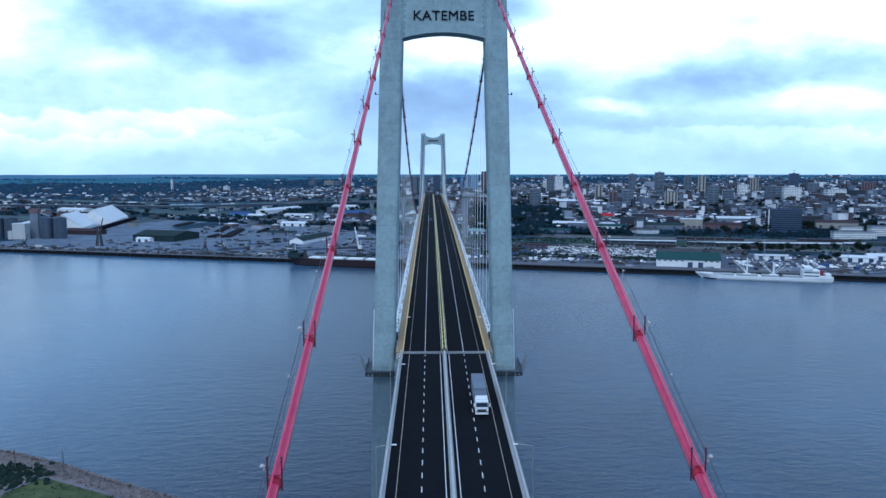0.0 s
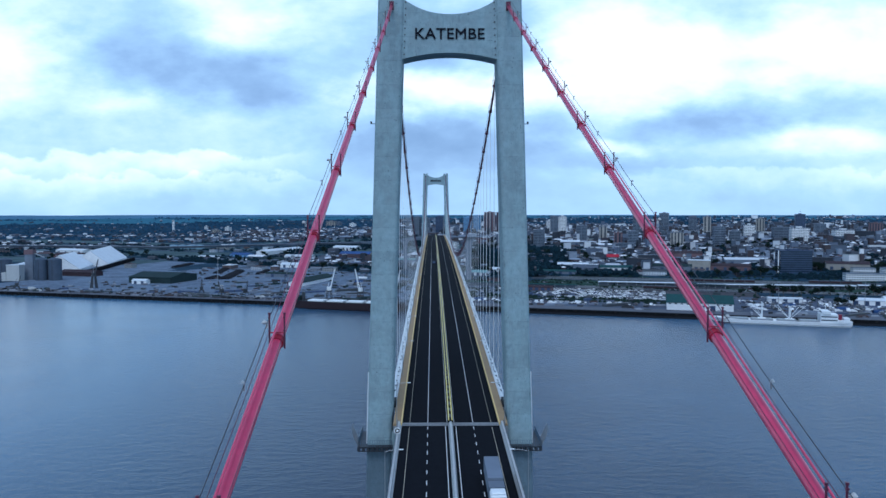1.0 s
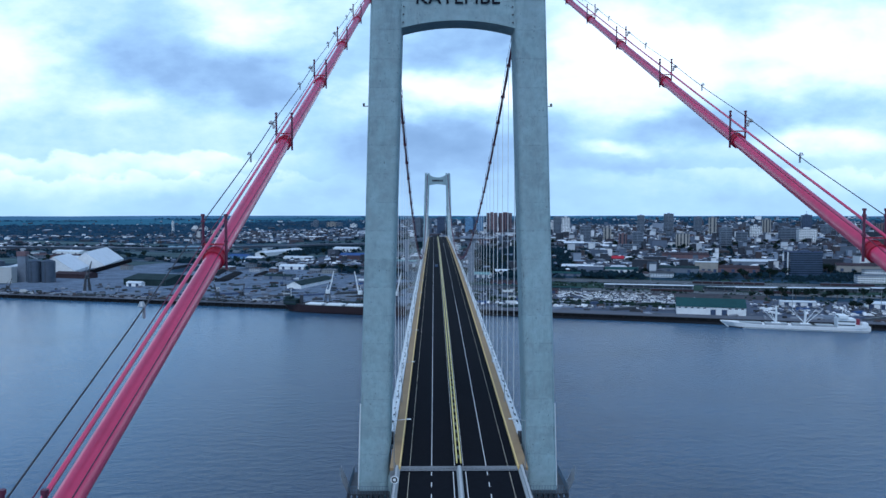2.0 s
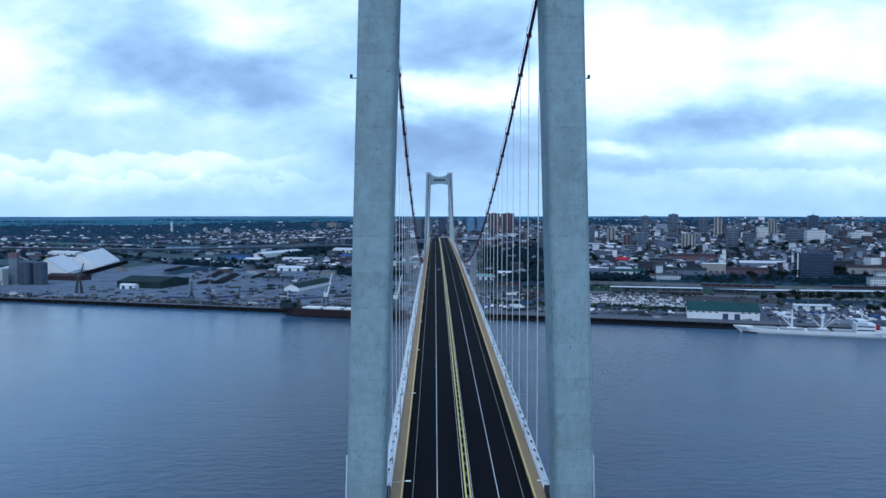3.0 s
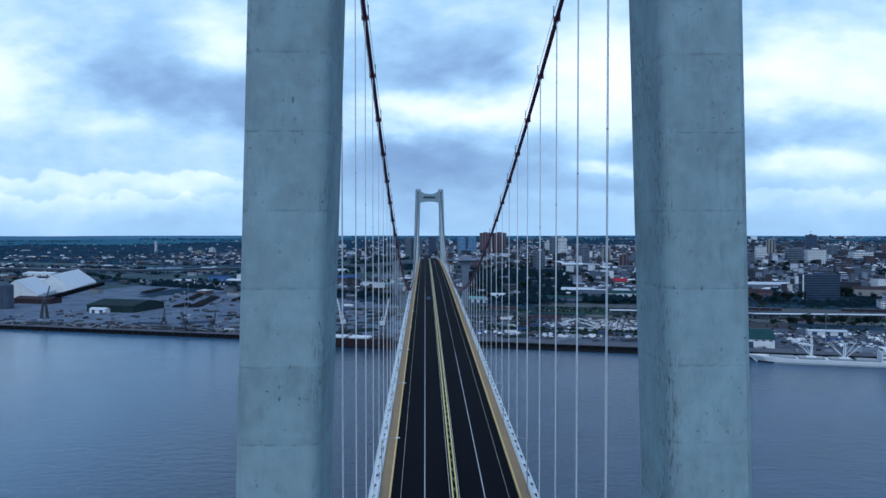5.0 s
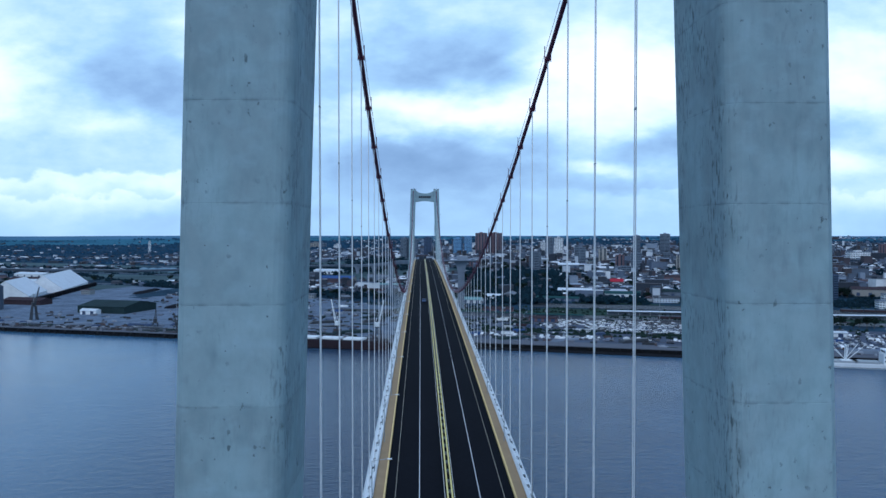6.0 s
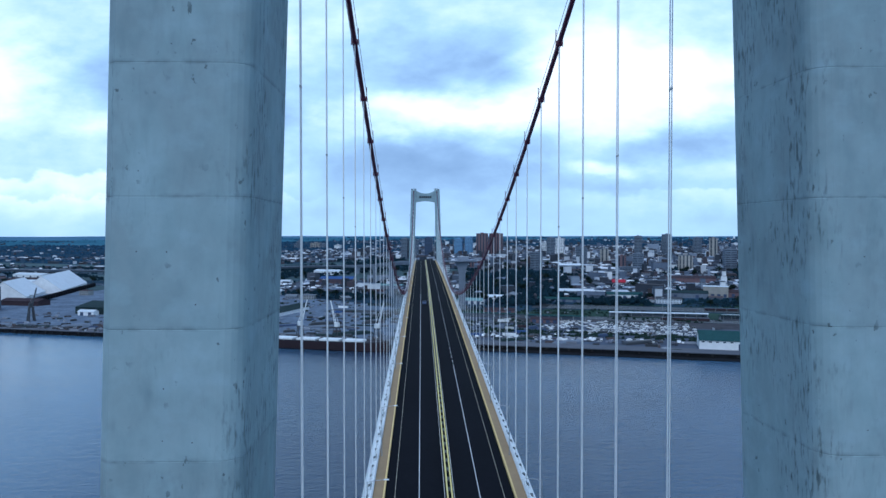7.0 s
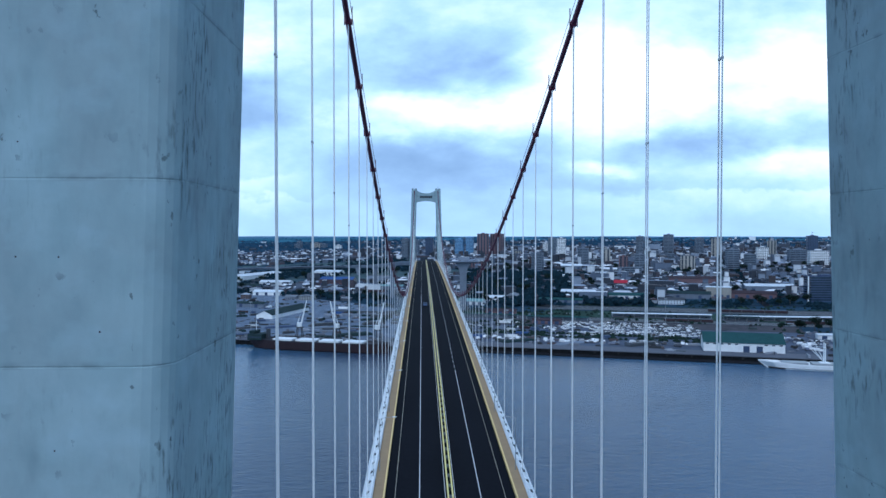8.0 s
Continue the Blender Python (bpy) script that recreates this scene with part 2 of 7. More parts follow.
    mix.inputs[7].default_value = (0.055, 0.078, 0.085, 1)
    nt.links.new(mix.outputs[2], nt.nodes["Principled BSDF"].inputs["Base Color"])
    return m


def water_material():
    m = material("river_water", (0.038, 0.086, 0.150), 0.21, vary=0.20, grain=0.012, stain=0.003, spec=0.46)
    nt = m.node_tree
    b = nt.nodes["Principled BSDF"]
    b.inputs["IOR"].default_value = 1.33
    geo = next(n for n in nt.nodes if n.type == "NEW_GEOMETRY")
    # gusts roughen the water in broad patches
    breeze, gust = nt.nodes.new("ShaderNodeTexNoise"), nt.nodes.new("ShaderNodeMapRange")
    breeze.inputs["Scale"].default_value, breeze.inputs["Detail"].default_value = 0.006, 3
    nt.links.new(geo.outputs["Position"], breeze.inputs["Vector"])
    for i, v in ((1, -0.6), (2, 0.8), (3, 0.26), (4, 1.0)):
        gust.inputs[i].default_value = v
    across, sway = nt.nodes.new("ShaderNodeSeparateXYZ"), nt.nodes.new("ShaderNodeMath")
    sway.operation = "MULTIPLY_ADD"
    nt.links.new(geo.outputs["Position"], across.inputs[0])
    nt.links.new(across.outputs[0], sway.inputs[0])
    sway.inputs[1].default_value = 0.004
    nt.links.new(breeze.outputs["Fac"], sway.inputs[2])
    nt.links.new(sway.outputs[0], gust.inputs[0])
    # reflected sky and shade in the colour: brown-grey along the bridge, paler blue upstream
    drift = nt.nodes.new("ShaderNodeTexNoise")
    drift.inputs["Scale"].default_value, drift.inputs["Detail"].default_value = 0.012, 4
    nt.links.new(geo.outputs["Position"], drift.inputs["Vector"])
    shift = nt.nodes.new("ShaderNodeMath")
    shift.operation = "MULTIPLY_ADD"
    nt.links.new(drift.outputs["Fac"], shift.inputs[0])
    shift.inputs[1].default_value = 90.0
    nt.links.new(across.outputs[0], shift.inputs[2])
    river_tone = nt.nodes.new("ShaderNodeValToRGB")
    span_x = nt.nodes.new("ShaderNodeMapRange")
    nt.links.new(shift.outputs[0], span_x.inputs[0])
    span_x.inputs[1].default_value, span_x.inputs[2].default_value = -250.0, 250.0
    nt.links.new(span_x.outputs[0], river_tone.inputs[0])
    e = river_tone.color_ramp.elements
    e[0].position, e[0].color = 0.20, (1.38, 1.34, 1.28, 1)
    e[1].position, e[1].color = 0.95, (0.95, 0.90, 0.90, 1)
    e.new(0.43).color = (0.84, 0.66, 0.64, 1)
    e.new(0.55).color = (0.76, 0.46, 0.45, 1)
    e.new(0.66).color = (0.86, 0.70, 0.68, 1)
    tint = nt.nodes.new("ShaderNodeMix")
    tint.data_type, tint.blend_type = "RGBA", "MULTIPLY"
    tint.inputs[0].default_value = 1
    base = next(n for n in nt.nodes if n.type == "MIX" and n != tint)
    nt.links.new(base.outputs[2], tint.inputs[6])
    nt.links.new(river_tone.outputs[0], tint.inputs[7])
    # grazing sky reflection put into the colour: darker towards the tower's shore, paler beyond
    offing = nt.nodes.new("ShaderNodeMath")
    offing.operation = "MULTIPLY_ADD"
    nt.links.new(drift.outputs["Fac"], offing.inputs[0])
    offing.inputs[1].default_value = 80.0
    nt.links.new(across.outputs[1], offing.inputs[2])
    gradient = nt.nodes.new("ShaderNodeMapRange")
    gradient.interpolation_type = "SMOOTHSTEP"
    nt.links.new(offing.outputs[0], gradient.inputs[0])
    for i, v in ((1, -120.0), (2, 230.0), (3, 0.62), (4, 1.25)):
        gradient.inputs[i].default_value = v
    dip = nt.nodes.new("ShaderNodeMix")
    dip.data_type, dip.blend_type = "RGBA", "MULTIPLY"
    dip.inputs[0].default_value = 1
    nt.links.new(tint.outputs[2], dip.inputs[6])
    nt.links.new(gradient.outputs[0], dip.inputs[7])
    nt.links.new(dip.outputs[2], b.inputs["Base Color"])
    last = None
    for sc, dist, st in ((0.04, 0.22, (1, 2.0, 1)), (0.15, 0.95, (1, 1.8, 1)), (0.5, 0.36, (1, 2.0, 1))):
        mp = nt.nodes.new("ShaderNodeVectorMath")
        mp.operation = "MULTIPLY"
        mp.inputs[1].default_value = st
        nt.links.new(geo.outputs["Position"], mp.inputs[0])
        n = nt.nodes.new("ShaderNodeTexNoise")
        n.inputs["Scale"].default_value, n.inputs["Detail"].default_value, n.inputs["Roughness"].default_value = sc, 4, 0.6
        nt.links.new(mp.outputs[0], n.inputs["Vector"])
        bp = nt.nodes.new("ShaderNodeBump")
        bp.inputs["Strength"].default_value, bp.inputs["Distance"].default_value = 0.8, dist
        nt.links.new(n.outputs["Fac"], bp.inputs["Height"])
        nt.links.new(gust.outputs[0], bp.inputs["Strength"])
        if last:
            nt.links.new(last.outputs[0], bp.inputs["Normal"])
        last = bp
    nt.links.new(last.outputs[0], b.inputs["Normal"])
    return m


CONCRETE = concrete_material("tower_concrete", (0.280, 0.366, 0.394))
CONCRETE_LOWER = concrete_material("darker_lower_concrete", (0.135, 0.185, 0.225))
BARRIER = material("barrier_concrete", (0.46, 0.47, 0.47), 0.8, grain=1.2, stain=0.1, vary=0.15)
ASPHALT = material("asphalt", (0.0075, 0.0085, 0.012), 0.92, vary=0.3, grain=1.5, stain=0.03, bump=0.004, spec=0.06)
ASPHALT_OLD = material("asphalt_approach", (0.009, 0.0105, 0.0145), 0.92, vary=0.3, grain=1.0, stain=0.05, bump=0.004, spec=0.06)
WALK = material("walkway_ochre", (0.34, 0.235, 0.125), 0.75, vary=0.2, grain=0.6, stain=0.06)
PAINT_WHITE = material("road_paint_white", (0.84, 0.84, 0.82), 0.6, vary=0.15, grain=2.0)
PAINT_WORN = material("road_paint_worn_yellow", (0.50, 0.45, 0.34), 0.7, vary=0.35, grain=0.8, stain=0.1)
PAINT_YELLOW = material("rail_paint_yellow", (0.94, 0.71, 0.23), 0.5, vary=0.15, grain=1.5)
KERB_YELLOW = material("kerb_paint_yellow", (0.78, 0.56, 0.22), 0.6, vary=0.15, grain=1.0)
STEEL_WHITE = material("white_steel", (0.78, 0.80, 0.81), 0.4, vary=0.1, grain=1.0, stain=0.1)
STEEL_GREY = material("galvanised_steel", (0.33, 0.35, 0.37), 0.45, metal=0.6, vary=0.15, grain=1.5)
STEEL_BLUE = material("blue_grey_painted_steel", (0.10, 0.15, 0.21), 0.5, vary=0.25, grain=1.5)
STEEL_DARK = material("dark_steel", (0.045, 0.05, 0.06), 0.5, metal=0.3, vary=0.25, grain=1.5)
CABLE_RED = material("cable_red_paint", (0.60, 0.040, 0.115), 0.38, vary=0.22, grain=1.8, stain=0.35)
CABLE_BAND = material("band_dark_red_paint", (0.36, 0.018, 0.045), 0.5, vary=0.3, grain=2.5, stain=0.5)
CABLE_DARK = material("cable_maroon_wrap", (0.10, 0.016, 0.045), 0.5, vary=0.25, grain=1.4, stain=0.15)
ROPE = material("hanger_sheath", (0.80, 0.80, 0.80), 0.45, vary=0.08, grain=2.0)
LETTER = material("letter_navy", (0.012, 0.014, 0.022), 0.9, vary=0.1, spec=0.1)
bsdf = CABLE_RED.node_tree.nodes["Principled BSDF"]
bsdf.inputs["Coat Weight"].default_value, bsdf.inputs["Coat Roughness"].default_value, bsdf.inputs["Coat IOR"].default_value = 0.55, 0.18, 1.6
GLASS = material("window_glass", (0.028, 0.045, 0.07), 0.12, vary=0.3, grain=0.2, spec=0.6, per=0.01)
WATER = water_material()
# ground colour shifted to blue in place of distance haze
GROUND = material("town_ground", (0.028, 0.060, 0.096), 0.95, vary=0.5, grain=0.05, stain=0.007, spec=0.05, dark=(0.005, 0.012, 0.019))
APRON = material("quay_concrete", (0.098, 0.106, 0.130), 0.9, vary=0.25, grain=0.12, stain=0.02)
YARD = material("port_yard_earth", (0.072, 0.091, 0.130), 0.95, vary=0.6, grain=0.07, stain=0.016, spec=0.1, dark=(0.055, 0.058, 0.072))
YARD_PALE = material("pale_port_yard", (0.138, 0.176, 0.228), 0.95, vary=0.6, grain=0.16, stain=0.035, spec=0.1, dark=(0.058, 0.07, 0.10))
QUAY_SHADE = material("wet_shaded_quay_wall", (0.009, 0.010, 0.013), 0.8, spec=0.2, vary=0.4, grain=0.2)
BALLAST = material("railway_ballast", (0.029, 0.035, 0.044), 0.95, vary=0.3, grain=0.15, stain=0.02)
GRASS = material("grass", (0.026, 0.054, 0.040), 0.95, vary=0.5, grain=0.08, stain=0.015, spec=0.1, dark=(0.014, 0.030, 0.024))
LEAF = material("tree_leaves", (0.010, 0.024, 0.018), 0.85, vary=0.3, grain=0.4, stain=0.05, island=0.1, spec=0.2)
BARK = material("tree_bark", (0.10, 0.08, 0.06), 0.95, vary=0.2)
# dark leaves, with some haze blue mixed into their colour
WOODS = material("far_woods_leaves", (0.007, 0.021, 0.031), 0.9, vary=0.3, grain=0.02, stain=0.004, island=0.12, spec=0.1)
# the strong blue here is distance haze put into the leaf colour
WOODS_HAZE = material("haze_blue_woods", (0.021, 0.055, 0.098), 0.9, vary=0.35, grain=0.02, stain=0.004, island=0.15, spec=0.1)
ROOF_WHITE = material("white_sheet_roof", (0.62, 0.66, 0.70), 0.8, spec=0.15, vary=0.12, grain=0.3, stain=0.05, per=0.03)
ROOF_GREEN = material("green_sheet_roof", (0.025, 0.072, 0.074), 0.8, spec=0.15, vary=0.2, grain=0.3, stain=0.05)
ROOF_DARK = material("weathered_dark_roof", (0.022, 0.040, 0.043), 0.8, spec=0.15, vary=0.3, grain=0.2, stain=0.04)
ROOF_RUST = material("rusty_sheet_roof", (0.052, 0.036, 0.042), 0.8, spec=0.15, vary=0.3, grain=0.3, stain=0.05)
ROOF_BLUE = material("blue_sheet_roof", (0.05, 0.10, 0.25), 0.8, spec=0.15, vary=0.2, grain=0.3, stain=0.05)
ROOF_TEAL = material("pale_teal_sheet_roof", (0.20, 0.33, 0.34), 0.8, spec=0.15, vary=0.2, grain=0.3, stain=0.05)
FUNNEL_RED = material("funnel_red_paint", (0.20, 0.015, 0.04), 0.5, vary=0.15, grain=0.5)
ROOF_RED = material("red_sheet_roof", (0.38, 0.03, 0.05), 0.8, spec=0.15, vary=0.2, grain=0.3, stain=0.05)
WALL_WHITE = material("white_rendered_wall", (0.80, 0.81, 0.82), 0.8, vary=0.12, grain=0.2, stain=0.05, per=0.05)
WALL_CREAM = material("cream_rendered_wall", (0.34, 0.32, 0.29), 0.8, vary=0.15, grain=0.2, stain=0.05, per=0.05)
WALL_GREY = material("grey_concrete_wall", (0.155, 0.185, 0.235), 0.85, vary=0.2, grain=0.2, stain=0.05, per=0.06)
WALL_BRICK = material("brick_red_wall", (0.15, 0.095, 0.105), 0.85, vary=0.2, grain=0.3, stain=0.05, per=0.03)
WALL_DARK = material("dark_facade", (0.036, 0.060, 0.125), 0.5, vary=0.2, grain=0.2, stain=0.05, per=0.01)
WALL_BLUE = material("blue_panel_facade", (0.15, 0.30, 0.50), 0.5, vary=0.15, grain=0.2, stain=0.05)
HULL_WHITE = material("white_hull_paint", (0.82, 0.82, 0.82), 0.45, vary=0.12, grain=0.3, stain=0.08)
HULL_RED = material("rust_red_hull", (0.020, 0.007, 0.011), 0.6, vary=0.3, grain=0.2, stain=0.08)
CAR_PAINT = palette("car_paint", ((.88, .89, .9), (.9, .9, .9), (.86, .87, .88), (.55, .56, .58), (.03, .035, .04), (.9, .9, .9), (.86, .87, .88), (.06, .08, .14)), 0.3, island=False)
TYRE = material("tyre_rubber", (0.02, 0.02, 0.02), 0.9)
CITY_PAINT = palette("far_town_walls_and_roofs", ((.74, .75, .77), (.035, .042, .06), (.06, .05, .062), (.022, .028, .042), (.12, .15, .21), (.03, .038, .055), (.52, .55, .60), (.05, .04, .045), (.09, .115, .16), (.24, .28, .35), (.025, .033, .05), (.07, .08, .105)))
HILLS_HAZE = material("haze_blue_hills", (0.09, 0.18, 0.27), 1.0, vary=0.2, grain=0.004, stain=0.0015, spec=0.0)
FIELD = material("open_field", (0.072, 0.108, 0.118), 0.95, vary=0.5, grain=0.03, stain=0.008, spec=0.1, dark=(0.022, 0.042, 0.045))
PLAIN_HAZE = material("haze_blue_plain", (0.060, 0.150, 0.205), 1.0, vary=0.4, grain=0.006, stain=0.002, spec=0.0, dark=(0.035, 0.095, 0.14))
EARTH = material("bare_brown_earth", (0.060, 0.056, 0.062), 0.95, vary=0.6, grain=0.12, stain=0.03, spec=0.1, dark=(0.030, 0.032, 0.038))
LAWN = material("lawn", (0.080, 0.100, 0.045), 0.95, vary=0.6, grain=0.35, stain=0.14, spec=0.1, dark=(0.010, 0.024, 0.012))
STAIN_RUBBLE = material("rock_rubble", (0.20, 0.168, 0.16), 0.95, vary=0.6, grain=0.5, stain=0.12, bump=0.1, dark=(0.045, 0.04, 0.042))


# ---------------------------------------------------------------- building helpers
def part(name, bm, mat, parent=None, label="", at=None, smooth=False):
    """Links a bmesh as one mesh object, under a thing or a part if one is given."""
    me = bpy.data.meshes.new(name)
    bm.normal_update()
    bm.to_mesh(me)
    bm.free()
    for m in (mat if isinstance(mat, (tuple, list)) else (mat,)):
        me.materials.append(m)
    if smooth:
        me.shade_smooth()
    return same(name, me, parent, label, at)


def same(name, me, parent=None, label="", at=None):
    """Another object on the same mesh."""
    ob = new(name, me)
    if parent:
        ob.parent = parent
    if at is not None:
        ob.matrix_basis = at if isinstance(at, Matrix) else Matrix.Translation(at)
    return tagged(ob, label)


def sheet(name, verts, faces, mat, parent=None, label=""):
    me = bpy.data.meshes.new(name)
    me.from_pydata(verts, [], faces)
    me.materials.append(mat)
    return same(name, me, parent, label)


def thing(name, at, label, category, group="", kind=""):
    ob = new(name)
    ob.matrix_basis = at if isinstance(at, Matrix) else Matrix.Translation(at)
    return tagged(ob, label, category, group, kind)


def hexa(bm, lo, hi, mat_index=0):
    """A block between two corners."""
    (x0, y0, z0), (x1, y1, z1) = lo, hi
    v = [bm.verts.new(p) for p in ((x0, y0, z0), (x1, y0, z0), (x1, y1, z0), (x0, y1, z0), (x0, y0, z1), (x1, y0, z1), (x1, y1, z1), (x0, y1, z1))]
    for f in ((3, 2, 1, 0), (4, 5, 6, 7), (0, 1, 5, 4), (1, 2, 6, 5), (2, 3, 7, 6), (3, 0, 4, 7)):
        bm.faces.new([v[i] for i in f]).material_index = mat_index
    return v


def block(lo, hi, edge=0.0):
    bm = bmesh.new()
    hexa(bm, lo, hi)
    if edge:
        bmesh.ops.bevel(bm, geom=bm.edges[:], offset=edge, segments=1, affect="EDGES")
    return bm


def loft(bm, rings, close=True, caps=True):
    """Skin through rings of equal length."""
    rows = [[bm.verts.new(p) for p in r] for r in rings]
    n = len(rows[0])
    for a, b in zip(rows, rows[1:]):
        for i in range(n if close else n - 1):
            j = (i + 1) % n
            bm.faces.new((a[i], a[j], b[j], b[i]))
    if caps and close:
        bm.faces.new(rows[0][::-1])
        bm.faces.new(rows[-1])
    return rows


def rod(bm, a, b, r, n=8, r2=None):
    """A round bar from a to b."""
    a, b = Vector(a), Vector(b)
    d = (b - a).normalized()
    u = d.cross(Vector((0, 0, 1)) if abs(d.z) < 0.9 else Vector((1, 0, 0))).normalized()
    w = d.cross(u)
    rings = []
    for p, q in ((a, r), (b, r if r2 is None else r2)):
        rings.append([p + q * (math.cos(t) * u + math.sin(t) * w) for t in [2 * math.pi * i / n for i in range(n)]])
    loft(bm, rings)


def tube(bm, pts, r, n=10):
    """A round tube through points."""
    rings = []
    pts = [Vector(p) for p in pts]
    for i, p in enumerate(pts):
        d = (pts[min(i + 1, len(pts) - 1)] - pts[max(i - 1, 0)]).normalized()
        u = d.cross(Vector((1, 0, 0))).normalized() if abs(d.x) < 0.9 else d.cross(Vector((0, 0, 1))).normalized()
        w = d.cross(u)
        rings.append([p + r * (math.cos(t) * u + math.sin(t) * w) for t in [2 * math.pi * k / n for k in range(n)]])
    loft(bm, rings)


def ribbon(bm, profile, ys, height, close=True):
    """A profile of (x, z) carried along y over the deck's own height."""
    loft(bm, [[(x, y, z + height(y)) for x, z in profile] for y in ys], close)


def steps(a, b, d):
    n = max(1, round((b - a) / d))
    return [a + (b - a) * i / n for i in range(n + 1)]


# ---------------------------------------------------------------- the bridge
SPAN, HALF = 680.0, 10.95
JOINT = -8.8
WATER_Z = -4.5


def deck_z(y):
    """Height of the carriageway: rising from the first tower, a long crest towards the second, then falling away."""
    u = y + 8
    if u < 0:
        return 57.6 + 0.043 * u
    if y > 690:
        return deck_z(690) - 0.042 * (y - 690)
    return 57.6 + 0.0405 * u - 3.2e-5 * u * u


def cable_z(y):
    """Axis of the main cable: a parabola between the towers, a slack line behind them."""
    if 0 <= y <= SPAN:
        return 69.6 + 0.000576 * (y - 340) ** 2
    d = -y if y < 0 else y - SPAN
    return 136.7 - 0.4401 * d + 1.28e-4 * d * d


def leg_out(z):
    return 13.45 + (138 - z) * 0.0295


def leg_in(z):
    return 8.50 + (138 - z) * 0.0320


def leg_ring(s, z, shrink=0.0):
    """Outline of a leg at a height, with its cut corners; s is the side."""
    a, b, d, d2, c = leg_in(z) + shrink, leg_out(z) - shrink, 3.0 - shrink, 4.2 - shrink, 0.85
    turn = [radians(15 * k) for k in range(7)]
    pts = [(b - 0.35, -d), (b, -d + 0.35), (b, d2 - 0.35), (b - 0.35, d2)]
    pts += [(a + c - c * math.sin(q), d2 - c + c * math.cos(q)) for q in turn]
    pts += [(a + c - c * math.cos(q), -d + c - c * math.sin(q)) for q in turn]
    if s < 0:
        pts = [(-x, y) for x, y in pts][::-1]
    return [(x, y, z) for x, y in pts]


def tower_text(parent, word, y):
    fc = bpy.data.curves.new("letters", "FONT")
    fc.body, fc.size, fc.extrude, fc.align_x, fc.align_y, fc.space_character = word, 2.75, 0.12, "CENTER", "CENTER", 1.04
    fc.offset = 0.0
    tmp = new("letters", fc)
    dg = bpy.context.evaluated_depsgraph_get()
    me = bpy.data.meshes.new_from_object(tmp.evaluated_get(dg))
    bpy.data.objects.remove(tmp)
    xs = [v.co.x for v in me.vertices]
    ys = [v.co.y for v in me.vertices]
    me.transform(Matrix.Translation((-(min(xs) + max(xs)) / 2, -(min(ys) + max(ys)) / 2, 0)))
    w = max(xs) - min(xs)
    me.transform(Matrix.Diagonal((13.05 / w, 1.98 / (max(ys) - min(ys)), 1, 1)))
    bold = bmesh.new()
    for k, (dx, dz) in enumerate(((-0.02, 0.012), (0.02, 0.012), (-0.02, -0.012), (0.02, -0.012))):
        one = me.copy()
        one.transform(Matrix.Translation((dx, dz, 0.004 * k)))
        bold.from_mesh(one)
        bpy.data.meshes.remove(one)
    bold.to_mesh(me)
    bold.free()
    me.materials.clear()
    me.materials.append(LETTER)
    return same("lettering", me, parent, "dark navy raised capital letters", pose(0, y, 130.5, 90, 0, 0))


